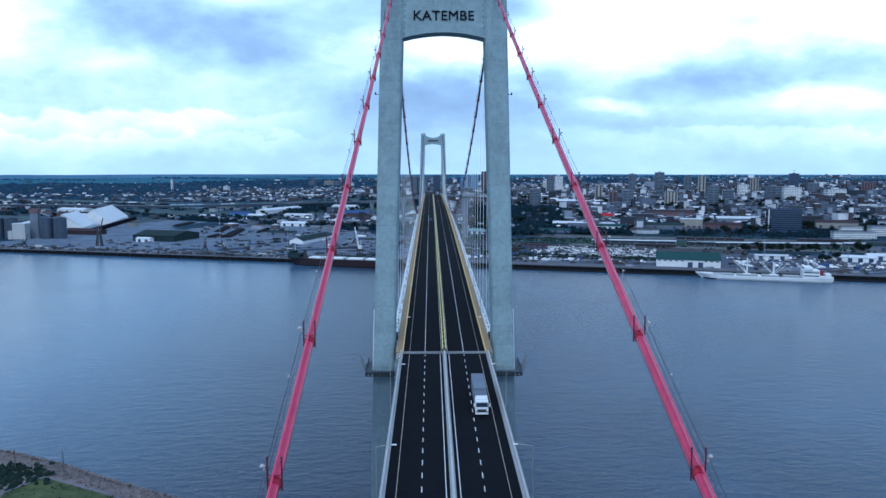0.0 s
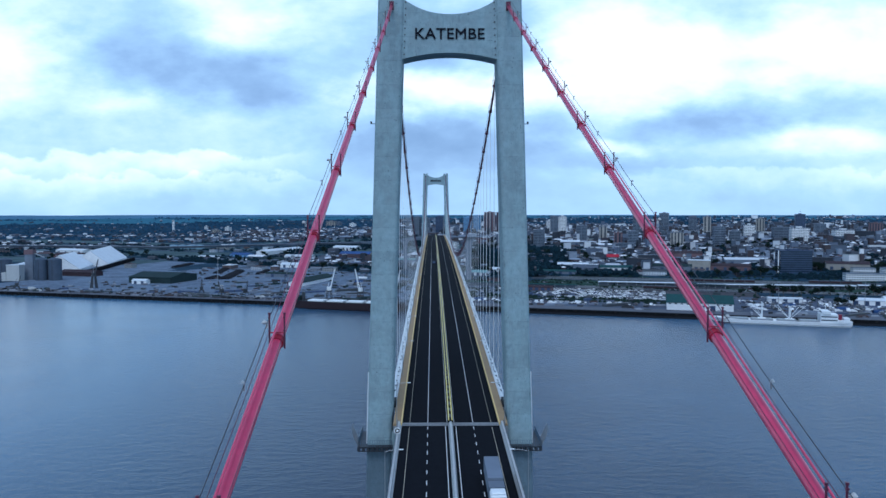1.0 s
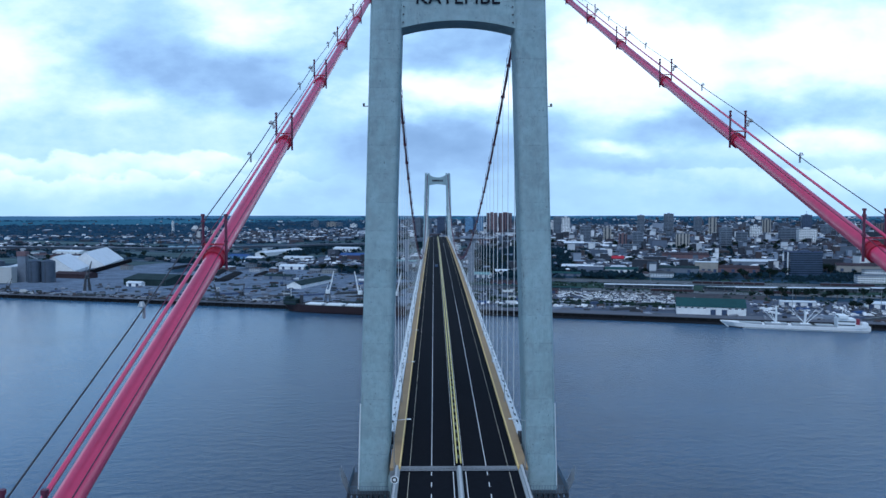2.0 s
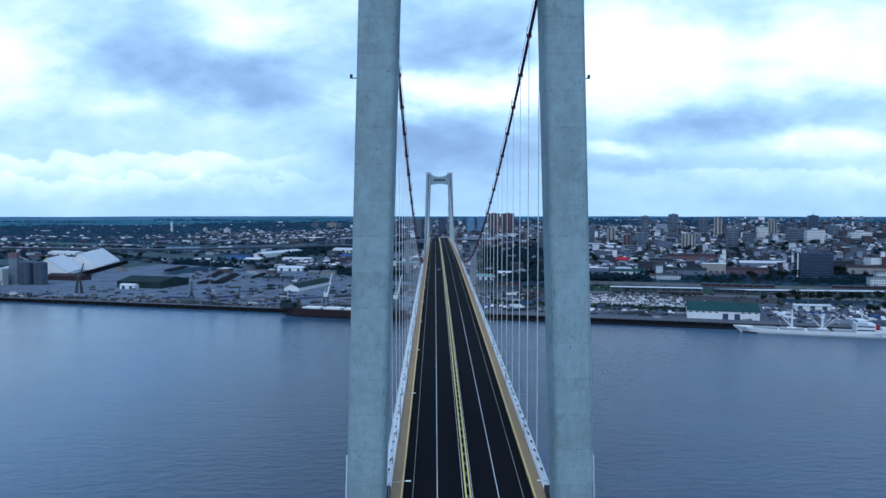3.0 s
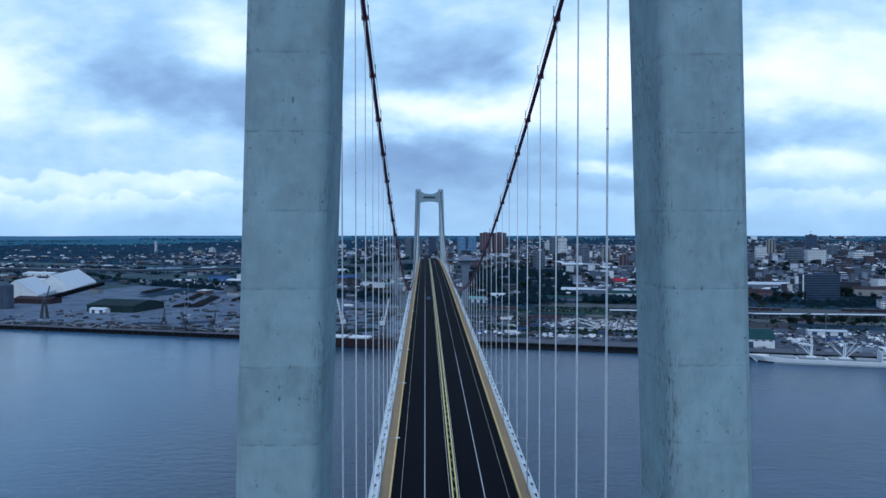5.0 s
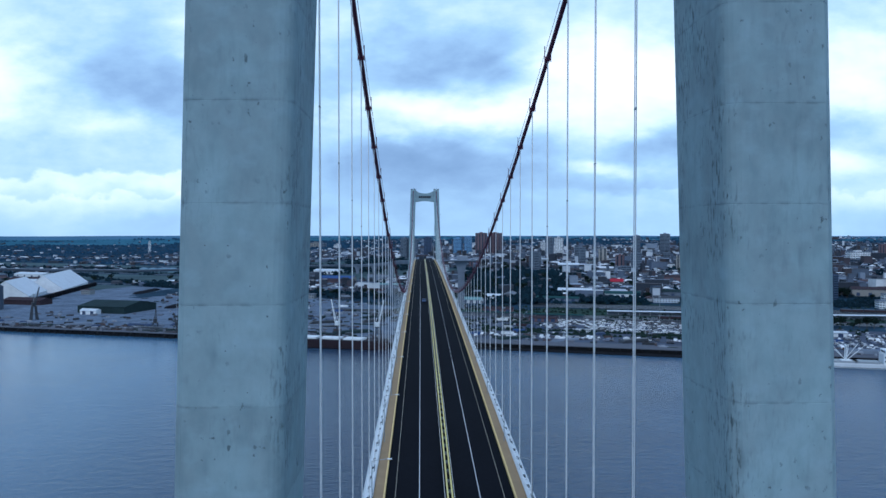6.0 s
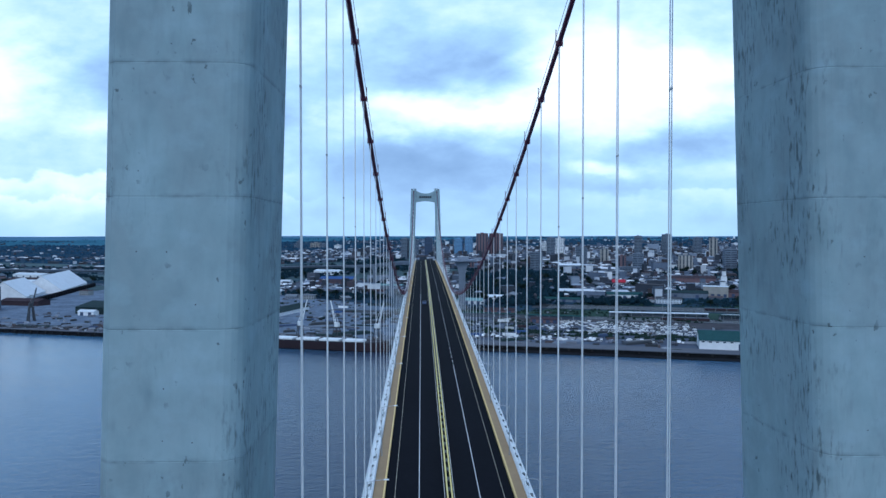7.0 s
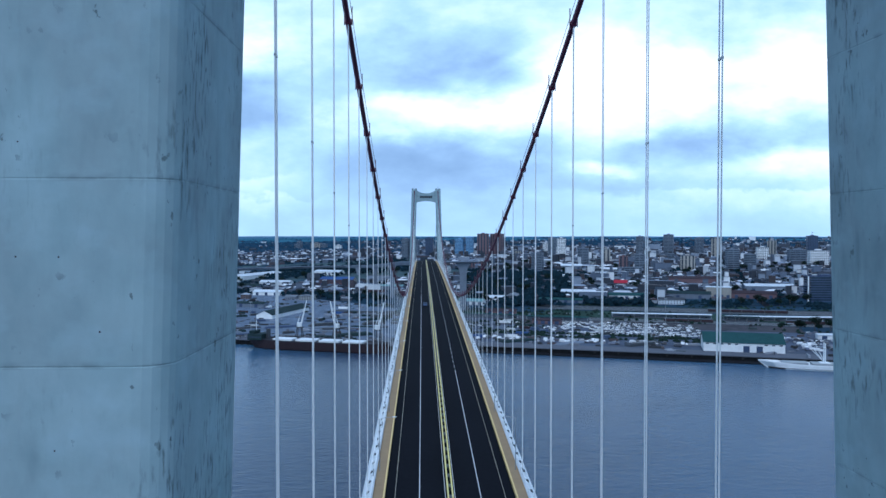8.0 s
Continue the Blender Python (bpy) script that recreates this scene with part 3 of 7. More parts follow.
def bridge_tower(y0, label, word):
    tower = thing("bridge_tower", (0, y0, 0), label, "bridge tower", "towers of the bridge")
    for s in (-1, 1):
        bm = bmesh.new()
        loft(bm, [leg_ring(s, WATER_Z - 3, 0.012), leg_ring(s, 137.6, 0.012)])
        leg = part("leg", bm, CONCRETE, tower, "pale grey cast concrete leg with lift joints")
        # lifts below 51.1 take the darker blue-grey concrete
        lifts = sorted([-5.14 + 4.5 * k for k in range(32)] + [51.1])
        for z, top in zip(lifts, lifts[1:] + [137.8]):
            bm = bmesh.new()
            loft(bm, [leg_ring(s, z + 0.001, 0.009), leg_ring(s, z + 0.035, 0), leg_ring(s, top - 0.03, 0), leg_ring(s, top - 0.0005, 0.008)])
            part("concrete_lift", bm, CONCRETE if z > 51 else CONCRETE_LOWER, leg, "" if z > 51 else "dark blue-grey lower concrete lift")
        # form-tie holes of the casting
        bm = bmesh.new()
        rnd = random.Random(5 + s)
        for k in range(31):
            zc = -5.14 + 4.5 * k
            for dz in (0.75, 2.6):
                for fx in (0.22, 0.5, 0.78):
                    if rnd.random() < 0.4:
                        z = zc + dz + rnd.uniform(-.15, .15)
                        x = s * (leg_in(z) + 0.85 + (leg_out(z) - leg_in(z) - 1.25) * fx)
                        rod(bm, (x, -3.002, z), (x, -2.97, z), rnd.uniform(0.012, 0.028), 6)
                for fy in (-1.2, 1.8):
                    if rnd.random() < 0.45:
                        z = zc + dz + rnd.uniform(-.15, .15)
                        x = s * (leg_in(z) - 0.002)
                        rod(bm, (x, fy, z), (x + s * 0.03, fy, z), rnd.uniform(0.012, 0.028), 6)
        tagged(part("form_tie_holes", bm, STEEL_DARK, leg, "small dark form-tie holes"), kind="stuff")
        # saddle housing and its rails on the leg's head
        bm = bmesh.new()
        for dx in (-1.5, 1.3):
            hexa(bm, (s * 11 + dx - 0.75, -2.2, 137.8), (s * 11 + dx + 0.75, 2.2, 138.45))
        part("saddle_cover", bm, STEEL_DARK, tower, "dark saddle cover on the leg's head")
        bm = bmesh.new()
        for i, dx in enumerate((-2.5, -1.9, -1.1, -0.3, 0.5, 1.3, 2.1, 2.6)):
            rod(bm, (s * 11 + dx, -2.7, 137.8), (s * 11 + dx, -2.7, 138.8 + (1.6 if i in (3, 4) else 0)), 0.035, 5)
        for z in (138.3, 138.75):
            rod(bm, (s * 11 - 2.5, -2.7, z), (s * 11 + 2.6, -2.7, z), 0.03, 5)
        part("head_railing", bm, STEEL_DARK, tower)
        bm = bmesh.new()
        hexa(bm, (s * 10.95 - 0.42, -3.35, 134.7), (s * 10.95 + 0.42, -2.9, 136.3))
        part("cable_collar", bm, CABLE_DARK, tower, "maroon steel collar where the cable enters")
        # side bracket with a warning lamp
        bm = bmesh.new()
        z = 113.9
        rod(bm, (s * leg_out(z), 0, z), (s * (leg_out(z) + 1.1), 0, z), 0.07, 6)
        hexa(bm, (s * (leg_out(z) + 0.95) - 0.16, -0.16, z), (s * (leg_out(z) + 0.95) + 0.16, 0.16, z + 0.45))
        part("warning_lamp", bm, STEEL_DARK, tower, "small dark bracket with warning lamp")
        # drain pipe down the outer corner
        bm = bmesh.new()
        rod(bm, (s * (leg_out(52) + 0.1), -2.2, 52), (s * (leg_out(66) + 0.1), -2.2, 66), 0.11, 8)
        part("drain_pipe", bm, STEEL_WHITE, tower)
        # working platform round the leg below the road
        z, o, i = 52.0, leg_out(52), leg_in(52)
        bm = bmesh.new()
        for lo, hi in (((i - 0.2, -4.4), (o + 1.7, -3.0)), ((i - 0.2, 4.2), (o + 1.7, 5.6)), ((o + 0.003, -3.0), (o + 1.7, 4.2))):
            hexa(bm, (min(s * lo[0], s * hi[0]), lo[1], z - 0.15), (max(s * lo[0], s * hi[0]), hi[1], z))
        plat = part("platform", bm, STEEL_DARK, tower, "dark steel working platform round the leg")
        bm = bmesh.new()
        for k in range(8):
            x = s * (i + (o + 1.5 - i) * k / 7)
            hexa(bm, (x - 0.25, -4.38, z - 0.75), (x + 0.25, -3.02, z - 0.15))
        for k in range(6):
            y = -2.7 + 1.08 * k
            hexa(bm, (min(s * (o + .01), s * (o + 1.6)), y - 0.15, z - 0.75), (max(s * (o + .01), s * (o + 1.6)), y + 0.15, z - 0.15))
        hexa(bm, (min(s * i, s * (o + 1.6)), -4.38, z - 0.95), (max(s * i, s * (o + 1.6)), -4.2, z - 0.75))
        part("platform_bracket", bm, STEEL_DARK, plat)
        bm = bmesh.new()
        ring = [(i - 0.1, -4.3), (o + 1.6, -4.3), (o + 1.6, 5.5), (i - 0.1, 5.5)]
        for (xa, ya), (xb, yb) in zip(ring, ring[1:]):
            n = max(2, round(math.hypot(xb - xa, yb - ya) / 0.45))
            for k in range(n + 1):
                x, y = xa + (xb - xa) * k / n, ya + (yb - ya) * k / n
                rod(bm, (s * x, y, z), (s * x, y, z + 1.2), 0.035, 5)
            for h in (0.6, 1.2):
                rod(bm, (s * xa, ya, z + h), (s * xb, yb, z + h), 0.03, 5)
        part("platform_railing", bm, STEEL_BLUE, plat, "blue-grey railing")
        # stair cage hung on the outer edge
        bm = bmesh.new()
        for k in range(7):
            x = o + 1.7 + 0.15 * k
            rod(bm, (s * x, -3.9, z + 0.1 + 0.33 * k), (s * x, -2.6, z + 0.1 + 0.33 * k), 0.08, 5)
            for y in (-3.9, -2.6):
                rod(bm, (s * x, y, z + 0.1 + 0.33 * k), (s * x, y, z + 1.15 + 0.33 * k), 0.04, 5)
            rod(bm, (s * x, -3.9, z + 1.1 + 0.33 * k), (s * (x + 0.35), -3.25, z + 1.2 + 0.33 * k), 0.04, 5)
        for y in (-3.9, -2.6):
            rod(bm, (s * (o + 1.6), y, z - 0.1), (s * (o + 2.7), y, z + 2.2), 0.06, 5)
            rod(bm, (s * (o + 1.6), y, z + 1.1), (s * (o + 2.7), y, z + 3.3), 0.05, 5)
            for k in range(6):
                rod(bm, (s * (o + 1.6 + .24 * k), y, z + 0.58 * k - .1), (s * (o + 1.6 + .24 * k), y, z + 0.58 * k + 1.1), 0.06, 5)
        part("stair", bm, STEEL_GREY, plat, "grey steel stair cage")
    # head beam: hollowed top, arched underside
    bm = bmesh.new()
    n = 24
    front, back = [], []
    for y, row in ((-2.55, front), (2.55, back)):
        for k in range(n + 1):
            f = 2 * k / n - 1
            zt = 136.9 - 2.75 * (1 - abs(f) ** 2.2)
            zb = 125.7 + 1.25 * (1 - f * f)
            row.append((bm.verts.new((f * (leg_in(zt) + 0.2), y, zt)), bm.verts.new((f * (leg_in(zb) + 0.2), y, zb))))
    for k in range(n):
        (a, b), (c, d) = front[k], front[k + 1]
        (e, f), (g, h) = back[k], back[k + 1]
        bm.faces.new((b, d, c, a))
        bm.faces.new((e, g, h, f))
        bm.faces.new((a, c, g, e))
        bm.faces.new((f, h, d, b))
    beam = part("head_beam", bm, CONCRETE, tower, "concrete cross beam with arched underside")
    if word:
        tower_text(tower, word, -2.62)
    else:
        bm = bmesh.new()
        for k in range(6):
            x = -5.6 + 1.95 * k
            hexa(bm, (x, -2.68, 129.7), (x + 1.45, -2.55, 131.7))
        part("lettering", bm, LETTER, tower, "row of plain dark bars for unreadable letters")
    for s in (-1, 1):
        for k in range(9):
            z = 126.6 + 1.22 * k
            x = s * (leg_in(z) - 0.25)
            part("ladder_bracket", block((x - 0.1, -2.75, z - 0.1), (x + 0.1, -2.5, z + 0.1), 0.02), STEEL_DARK, beam)
    # beam under the road, its ends on the legs
    bm = bmesh.new()
    hexa(bm, (-leg_in(49) - 0.1, -2.4, deck_z(y0) - 9.0), (leg_in(49) + 0.1, 2.4, deck_z(y0) - 3.62))
    part("road_beam", bm, CONCRETE, tower, "concrete beam carrying the road girder")
    # footing in the river
    bm = bmesh.new()
    hexa(bm, (-22, -9, WATER_Z - 4), (22, 9, WATER_Z + 2.2))
    bmesh.ops.bevel(bm, geom=bm.edges[:], offset=0.8, segments=2, affect="EDGES")
    part("footing", bm, CONCRETE, tower)
    return tower


bridge_tower(0.0, "tall pale grey concrete bridge tower lettered KATEMBE", "KATEMBE")
bridge_tower(SPAN, "pale grey concrete tower at the town end of the bridge", "")

# main span: steel girder, road surface, walkways
span = tagged(new("road_deck"), "long steel suspension bridge deck with dark asphalt and ochre walkways", "bridge deck", kind="structure")
YS = steps(JOINT, 690, 8)
bm = bmesh.new()
ribbon(bm, [(-10.5, -0.25), (10.5, -0.25), (12.4, -1.7), (8.2, -3.6), (-8.2, -3.6), (-12.4, -1.7)][::-1], steps(6, 674, 8), deck_z)
part("girder", bm, STEEL_WHITE, span, "white steel box girder")
for a, b in ((JOINT, 6), (674, 690)):
    bm = bmesh.new()
    ribbon(bm, [(-10.6, -0.25), (10.6, -0.25), (10.6, -1.4), (8.2, -3.6), (-8.2, -3.6), (-10.6, -1.4)][::-1], steps(a, b, 8), deck_z)
    part("girder_end", bm, STEEL_GREY, span, "grey steel girder end")
for s in (-1, 1):
    bm = bmesh.new()
    for k in range(7):
        y = 3.4 + 0.4 * k
        hexa(bm, (min(s * 10.65, s * 11.6), y, deck_z(y) - 0.5), (max(s * 10.65, s * 11.6), y + 0.14, deck_z(y) + 0.9))
    part("access_grille", bm, STEEL_DARK, span, "dark steel access grille")
bm = bmesh.new()
ribbon(bm, [(-8.95, -0.25), (-8.95, 0.0), (0, 0.09), (8.95, 0.0), (8.95, -0.25)], YS, deck_z)
part("asphalt", bm, ASPHALT, span, "smooth dark asphalt")
for s in (-1, 1):
    bm = bmesh.new()
    pr = [(s * 9.22, -0.25), (s * 9.22, 0.16), (s * 10.62, 0.16), (s * 10.62, -0.25)]
    ribbon(bm, pr if s < 0 else pr[::-1], YS, deck_z)
    part("walkway", bm, WALK, span, "ochre walkway")
    bm = bmesh.new()
    pr = [(s * 8.95, -0.25), (s * 8.96, 0.42), (s * 9.20, 0.42), (s * 9.22, -0.25)]
    ribbon(bm, pr if s < 0 else pr[::-1], YS, deck_z)
    part("kerb", bm, KERB_YELLOW, span, "yellow painted kerb")
    # wind nose with a row of drain openings
    bm = bmesh.new()
    pr = [(s * 10.64, -0.2), (s * 10.64, 0.34), (s * 10.95, 0.34), (s * 12.0, -0.6), (s * 12.42, -1.4), (s * 12.38, -1.66)]
    ribbon(bm, pr if s < 0 else pr[::-1], steps(6, 674, 8), deck_z)
    part("wind_nose", bm, STEEL_WHITE, span, "white steel edge plate")


def road_line(x, w, a, b, mat, parent, dash=0.0, gap=0.0, name="road_line"):
    bm = bmesh.new()
    y = a
    while y < b - 0.1:
        e = min(b, y + dash) if dash else b
        ys = steps(y, e, 8)
        rows = []
        for q in ys:
            z = deck_z(q) + 0.09 * (1 - abs(x) / 8.95) + 0.012
            rows.append((bm.verts.new((x - w / 2, q, z)), bm.verts.new((x + w / 2, q, z))))
        for (p, q), (r, t) in zip(rows, rows[1:]):
            bm.faces.new((p, q, t, r))
        y = e + gap if dash else b
    return part(name, bm, mat, parent)


for s in (-1, 1):
    road_line(s * 7.57, 0.06, JOINT + 1, 690, PAINT_WORN, span)
    road_line(s * 0.66, 0.07, JOINT + 1, 690, PAINT_WHITE, span)
road_line(-4.2, 0.10, JOINT + 1, 330, PAINT_WHITE, span)
road_line(-4.2, 0.10, 333, 690, PAINT_WHITE, span, 3, 3)
road_line(4.2, 0.10, JOINT + 1, 160, PAINT_WHITE, span)
road_line(4.2, 0.10, 163, 690, PAINT_WHITE, span, 3.2, 2.8)

# expansion joint at the tower
JOINT_STEEL = material("worn_joint_steel", (0.30, 0.31, 0.32), 0.6, metal=0.2, vary=0.25, grain=1.5)
joint = tagged(new("expansion_joint"), "grey steel expansion joint across the road", "road joint", kind="structure")
for k, y in enumerate((JOINT - 0.95, JOINT - 0.45, JOINT + 0.05, JOINT + 0.55)):
    bm = bmesh.new()
    hexa(bm, (-9.0, y, deck_z(y) + 0.03), (9.0, y + 0.26, deck_z(y) + 0.125))
    part("joint_bar", bm, JOINT_STEEL, joint)
bm = bmesh.new()
hexa(bm, (-9.0, JOINT - 1.2, deck_z(JOINT) - 0.6), (9.0, JOINT + 0.9, deck_z(JOINT) + 0.06))
part("joint_bed", bm, ASPHALT_OLD, joint)

# yellow median rail of the main span
median = thing("median_guardrail", (0, 0, 0), "yellow steel guardrail with twin rails along the road's middle", "guardrail")
for x in (-0.31, 0.31):
    bm = bmesh.new()
    ribbon(bm, [(x - 0.10, 0.5), (x + 0.10, 0.5), (x + 0.10, 0.8), (x - 0.10, 0.8)][::-1], steps(JOINT + 1, 690, 8), deck_z)
    part("rail", bm, PAINT_YELLOW, median)
bm = bmesh.new()
ribbon(bm, [(-0.16, 0.06), (0.16, 0.06), (0.14, 0.3), (-0.14, 0.3)][::-1], steps(JOINT + 1, 690, 8), deck_z)
part("plinth", bm, ASPHALT_OLD, median, "dark low plinth")
bm = bmesh.new()
hexa(bm, (-0.24, -0.07, 0.05), (0.24, 0.07, 0.7))
first = part("rail_post", bm, STEEL_GREY, median, at=(0, -5.0, deck_z(-5.0)))
for k in range(1, 170):
    y = -5.0 + 4.0 * k
    same("rail_post", first.data, median, at=(0, y, deck_z(y)))

# outer railings of the main span
for s in (-1, 1):
    rail = thing("bridge_railing", (0, 0, 0), "white steel railing with posts along the deck's edge", "railing", "railings of the deck")
    for x, h, r in ((10.72, 1.25, 0.07), (10.72, 0.9, 0.045), (10.72, 0.6, 0.045), (11.45, 0.75, 0.06)):
        bm = bmesh.new()
        tube(bm, [(s * x, y, deck_z(y) + h) for y in steps(8, 672, 8)], r, 6)
        part("rail", bm, STEEL_WHITE, rail)
    bm = bmesh.new()
    rod(bm, (s * 10.72, 0, 0.15), (s * 10.72, 0, 1.27), 0.06, 6)
    hexa(bm, (min(s * 10.6, s * 11.6), -0.06, 0.15), (max(s * 10.6, s * 11.6), 0.06, 0.3))
    rod(bm, (s * 11.45, 0, 0.1), (s * 11.45, 0, 0.78), 0.05, 6)
    first = part("post", bm, STEEL_WHITE, rail, at=(0, 12, deck_z(12)))
    bm = bmesh.new()
    hexa(bm, (min(s * 11.2, s * 11.6), -0.3, -0.3), (max(s * 11.2, s * 11.6), 0.3, 0.12))
    hole = part("drain_opening", bm, STEEL_DARK, rail, "dark square opening", at=(0, 14, deck_z(14)))
    for k in range(1, 165):
        y = 12 + 4.0 * k
        same("post", first.data, rail, at=(0, y, deck_z(y)))
        if y < 300:
            same("drain_opening", hole.data, rail, at=(0, y + 2, deck_z(y + 2)))

# approach viaduct behind the tower: asphalt, concrete barriers
appr = tagged(new("approach_road"), "concrete approach viaduct with dark asphalt and dashed lanes", "road", kind="structure")
YA = steps(-420, JOINT - 0.9, 10)
bm = bmesh.new()
ribbon(bm, [(-9.92, -0.3), (9.92, -0.3), (9.92, -0.7), (5.5, -1.2), (4.5, -3.5), (-4.5, -3.5), (-5.5, -1.2), (-9.92, -0.7)][::-1], YA, deck_z)
part("girder", bm, CONCRETE, appr, "concrete box girder")
bm = bmesh.new()
ribbon(bm, [(-8.98, -0.3), (-8.98, 0.0), (0, 0.09), (8.98, 0.0), (8.98, -0.3)], YA, deck_z)
part("asphalt", bm, ASPHALT_OLD, appr)
for s in (-1, 1):
    bm = bmesh.new()
    pr = [(s * 9.0, -0.3), (s * 9.02, 0.1), (s * 9.25, 0.55), (s * 9.3, 1.0), (s * 9.62, 1.0), (s * 9.78, 0.5), (s * 9.9, -0.3)]
    ribbon(bm, pr if s < 0 else pr[::-1], YA, deck_z)
    part("barrier", bm, BARRIER, appr, "pale concrete parapet")
    bm = bmesh.new()
    tube(bm, [(s * 9.66, y, deck_z(y) + 1.3) for y in YA], 0.045, 6)
    part("parapet_rail", bm, STEEL_DARK, appr)
    road_line(s * 7.57, 0.08, -420, JOINT - 1.3, PAINT_WORN, appr)
    road_line(s * 0.95, 0.11, -420, JOINT - 1.3, PAINT_WHITE, appr)
    road_line(s * 4.2, 0.12, -420.395, JOINT - 1.3, PAINT_WHITE, appr, 1.65, 2.48, "lane_dash")
bm = bmesh.new()
ribbon(bm, [(-0.42, 0.08), (-0.36, 0.35), (-0.16, 0.9), (0.16, 0.9), (0.36, 0.35), (0.42, 0.08)], YA, deck_z)
part("median_barrier", bm, BARRIER, appr, "pale concrete median barrier")
first = None
for k in range(45):
    y = -10 - 3.0 * k
    for s in (-1, 1):
        if first is None:
            bm = bmesh.new()
            rod(bm, (0, 0, 0.75), (0, 0, 1.32), 0.035, 5)
            first = part("rail_post", bm, STEEL_DARK, appr, at=(s * 9.66, y, deck_z(y)))
        else:
            same("rail_post", first.data, appr, at=(s * 9.66, y, deck_z(y)))
for y in (-60, -120, -180, -240, -300, -360, -415):
    bm = bmesh.new()
    hexa(bm, (-4.4, y - 1.6, WATER_Z - 3), (4.4, y + 1.6, deck_z(y) - 3.45))
    bmesh.ops.bevel(bm, geom=[e for e in bm.edges if abs(e.verts[0].co.z - e.verts[1].co.z) > 1], offset=0.5, segments=2, affect="EDGES")
    part("pier", bm, CONCRETE, appr)

# round no-entry plate on the parapet by the tower
sign = thing("road_sign", (-9.45, -17.0, deck_z(-17) + 0.95), "small round white road sign with dark ring", "road sign")
bm = bmesh.new()
rod(bm, (0, 0, 0), (0, 0, 0.6), 0.05, 6)
part("post", bm, STEEL_GREY, sign)
bm = bmesh.new()
rod(bm, (0, -0.10, 0.75), (0, -0.05, 0.75), 0.58, 20)
plate = part("plate", bm, STEEL_WHITE, sign)
bm = bmesh.new()
ring = [[(r * math.cos(a), -0.115, 0.75 + r * math.sin(a)) for r in (0.24, 0.42)] for a in [2 * math.pi * i / 20 for i in range(21)]]
loft(bm, ring, close=False, caps=False)
part("ring", bm, LETTER, plate)

# cables


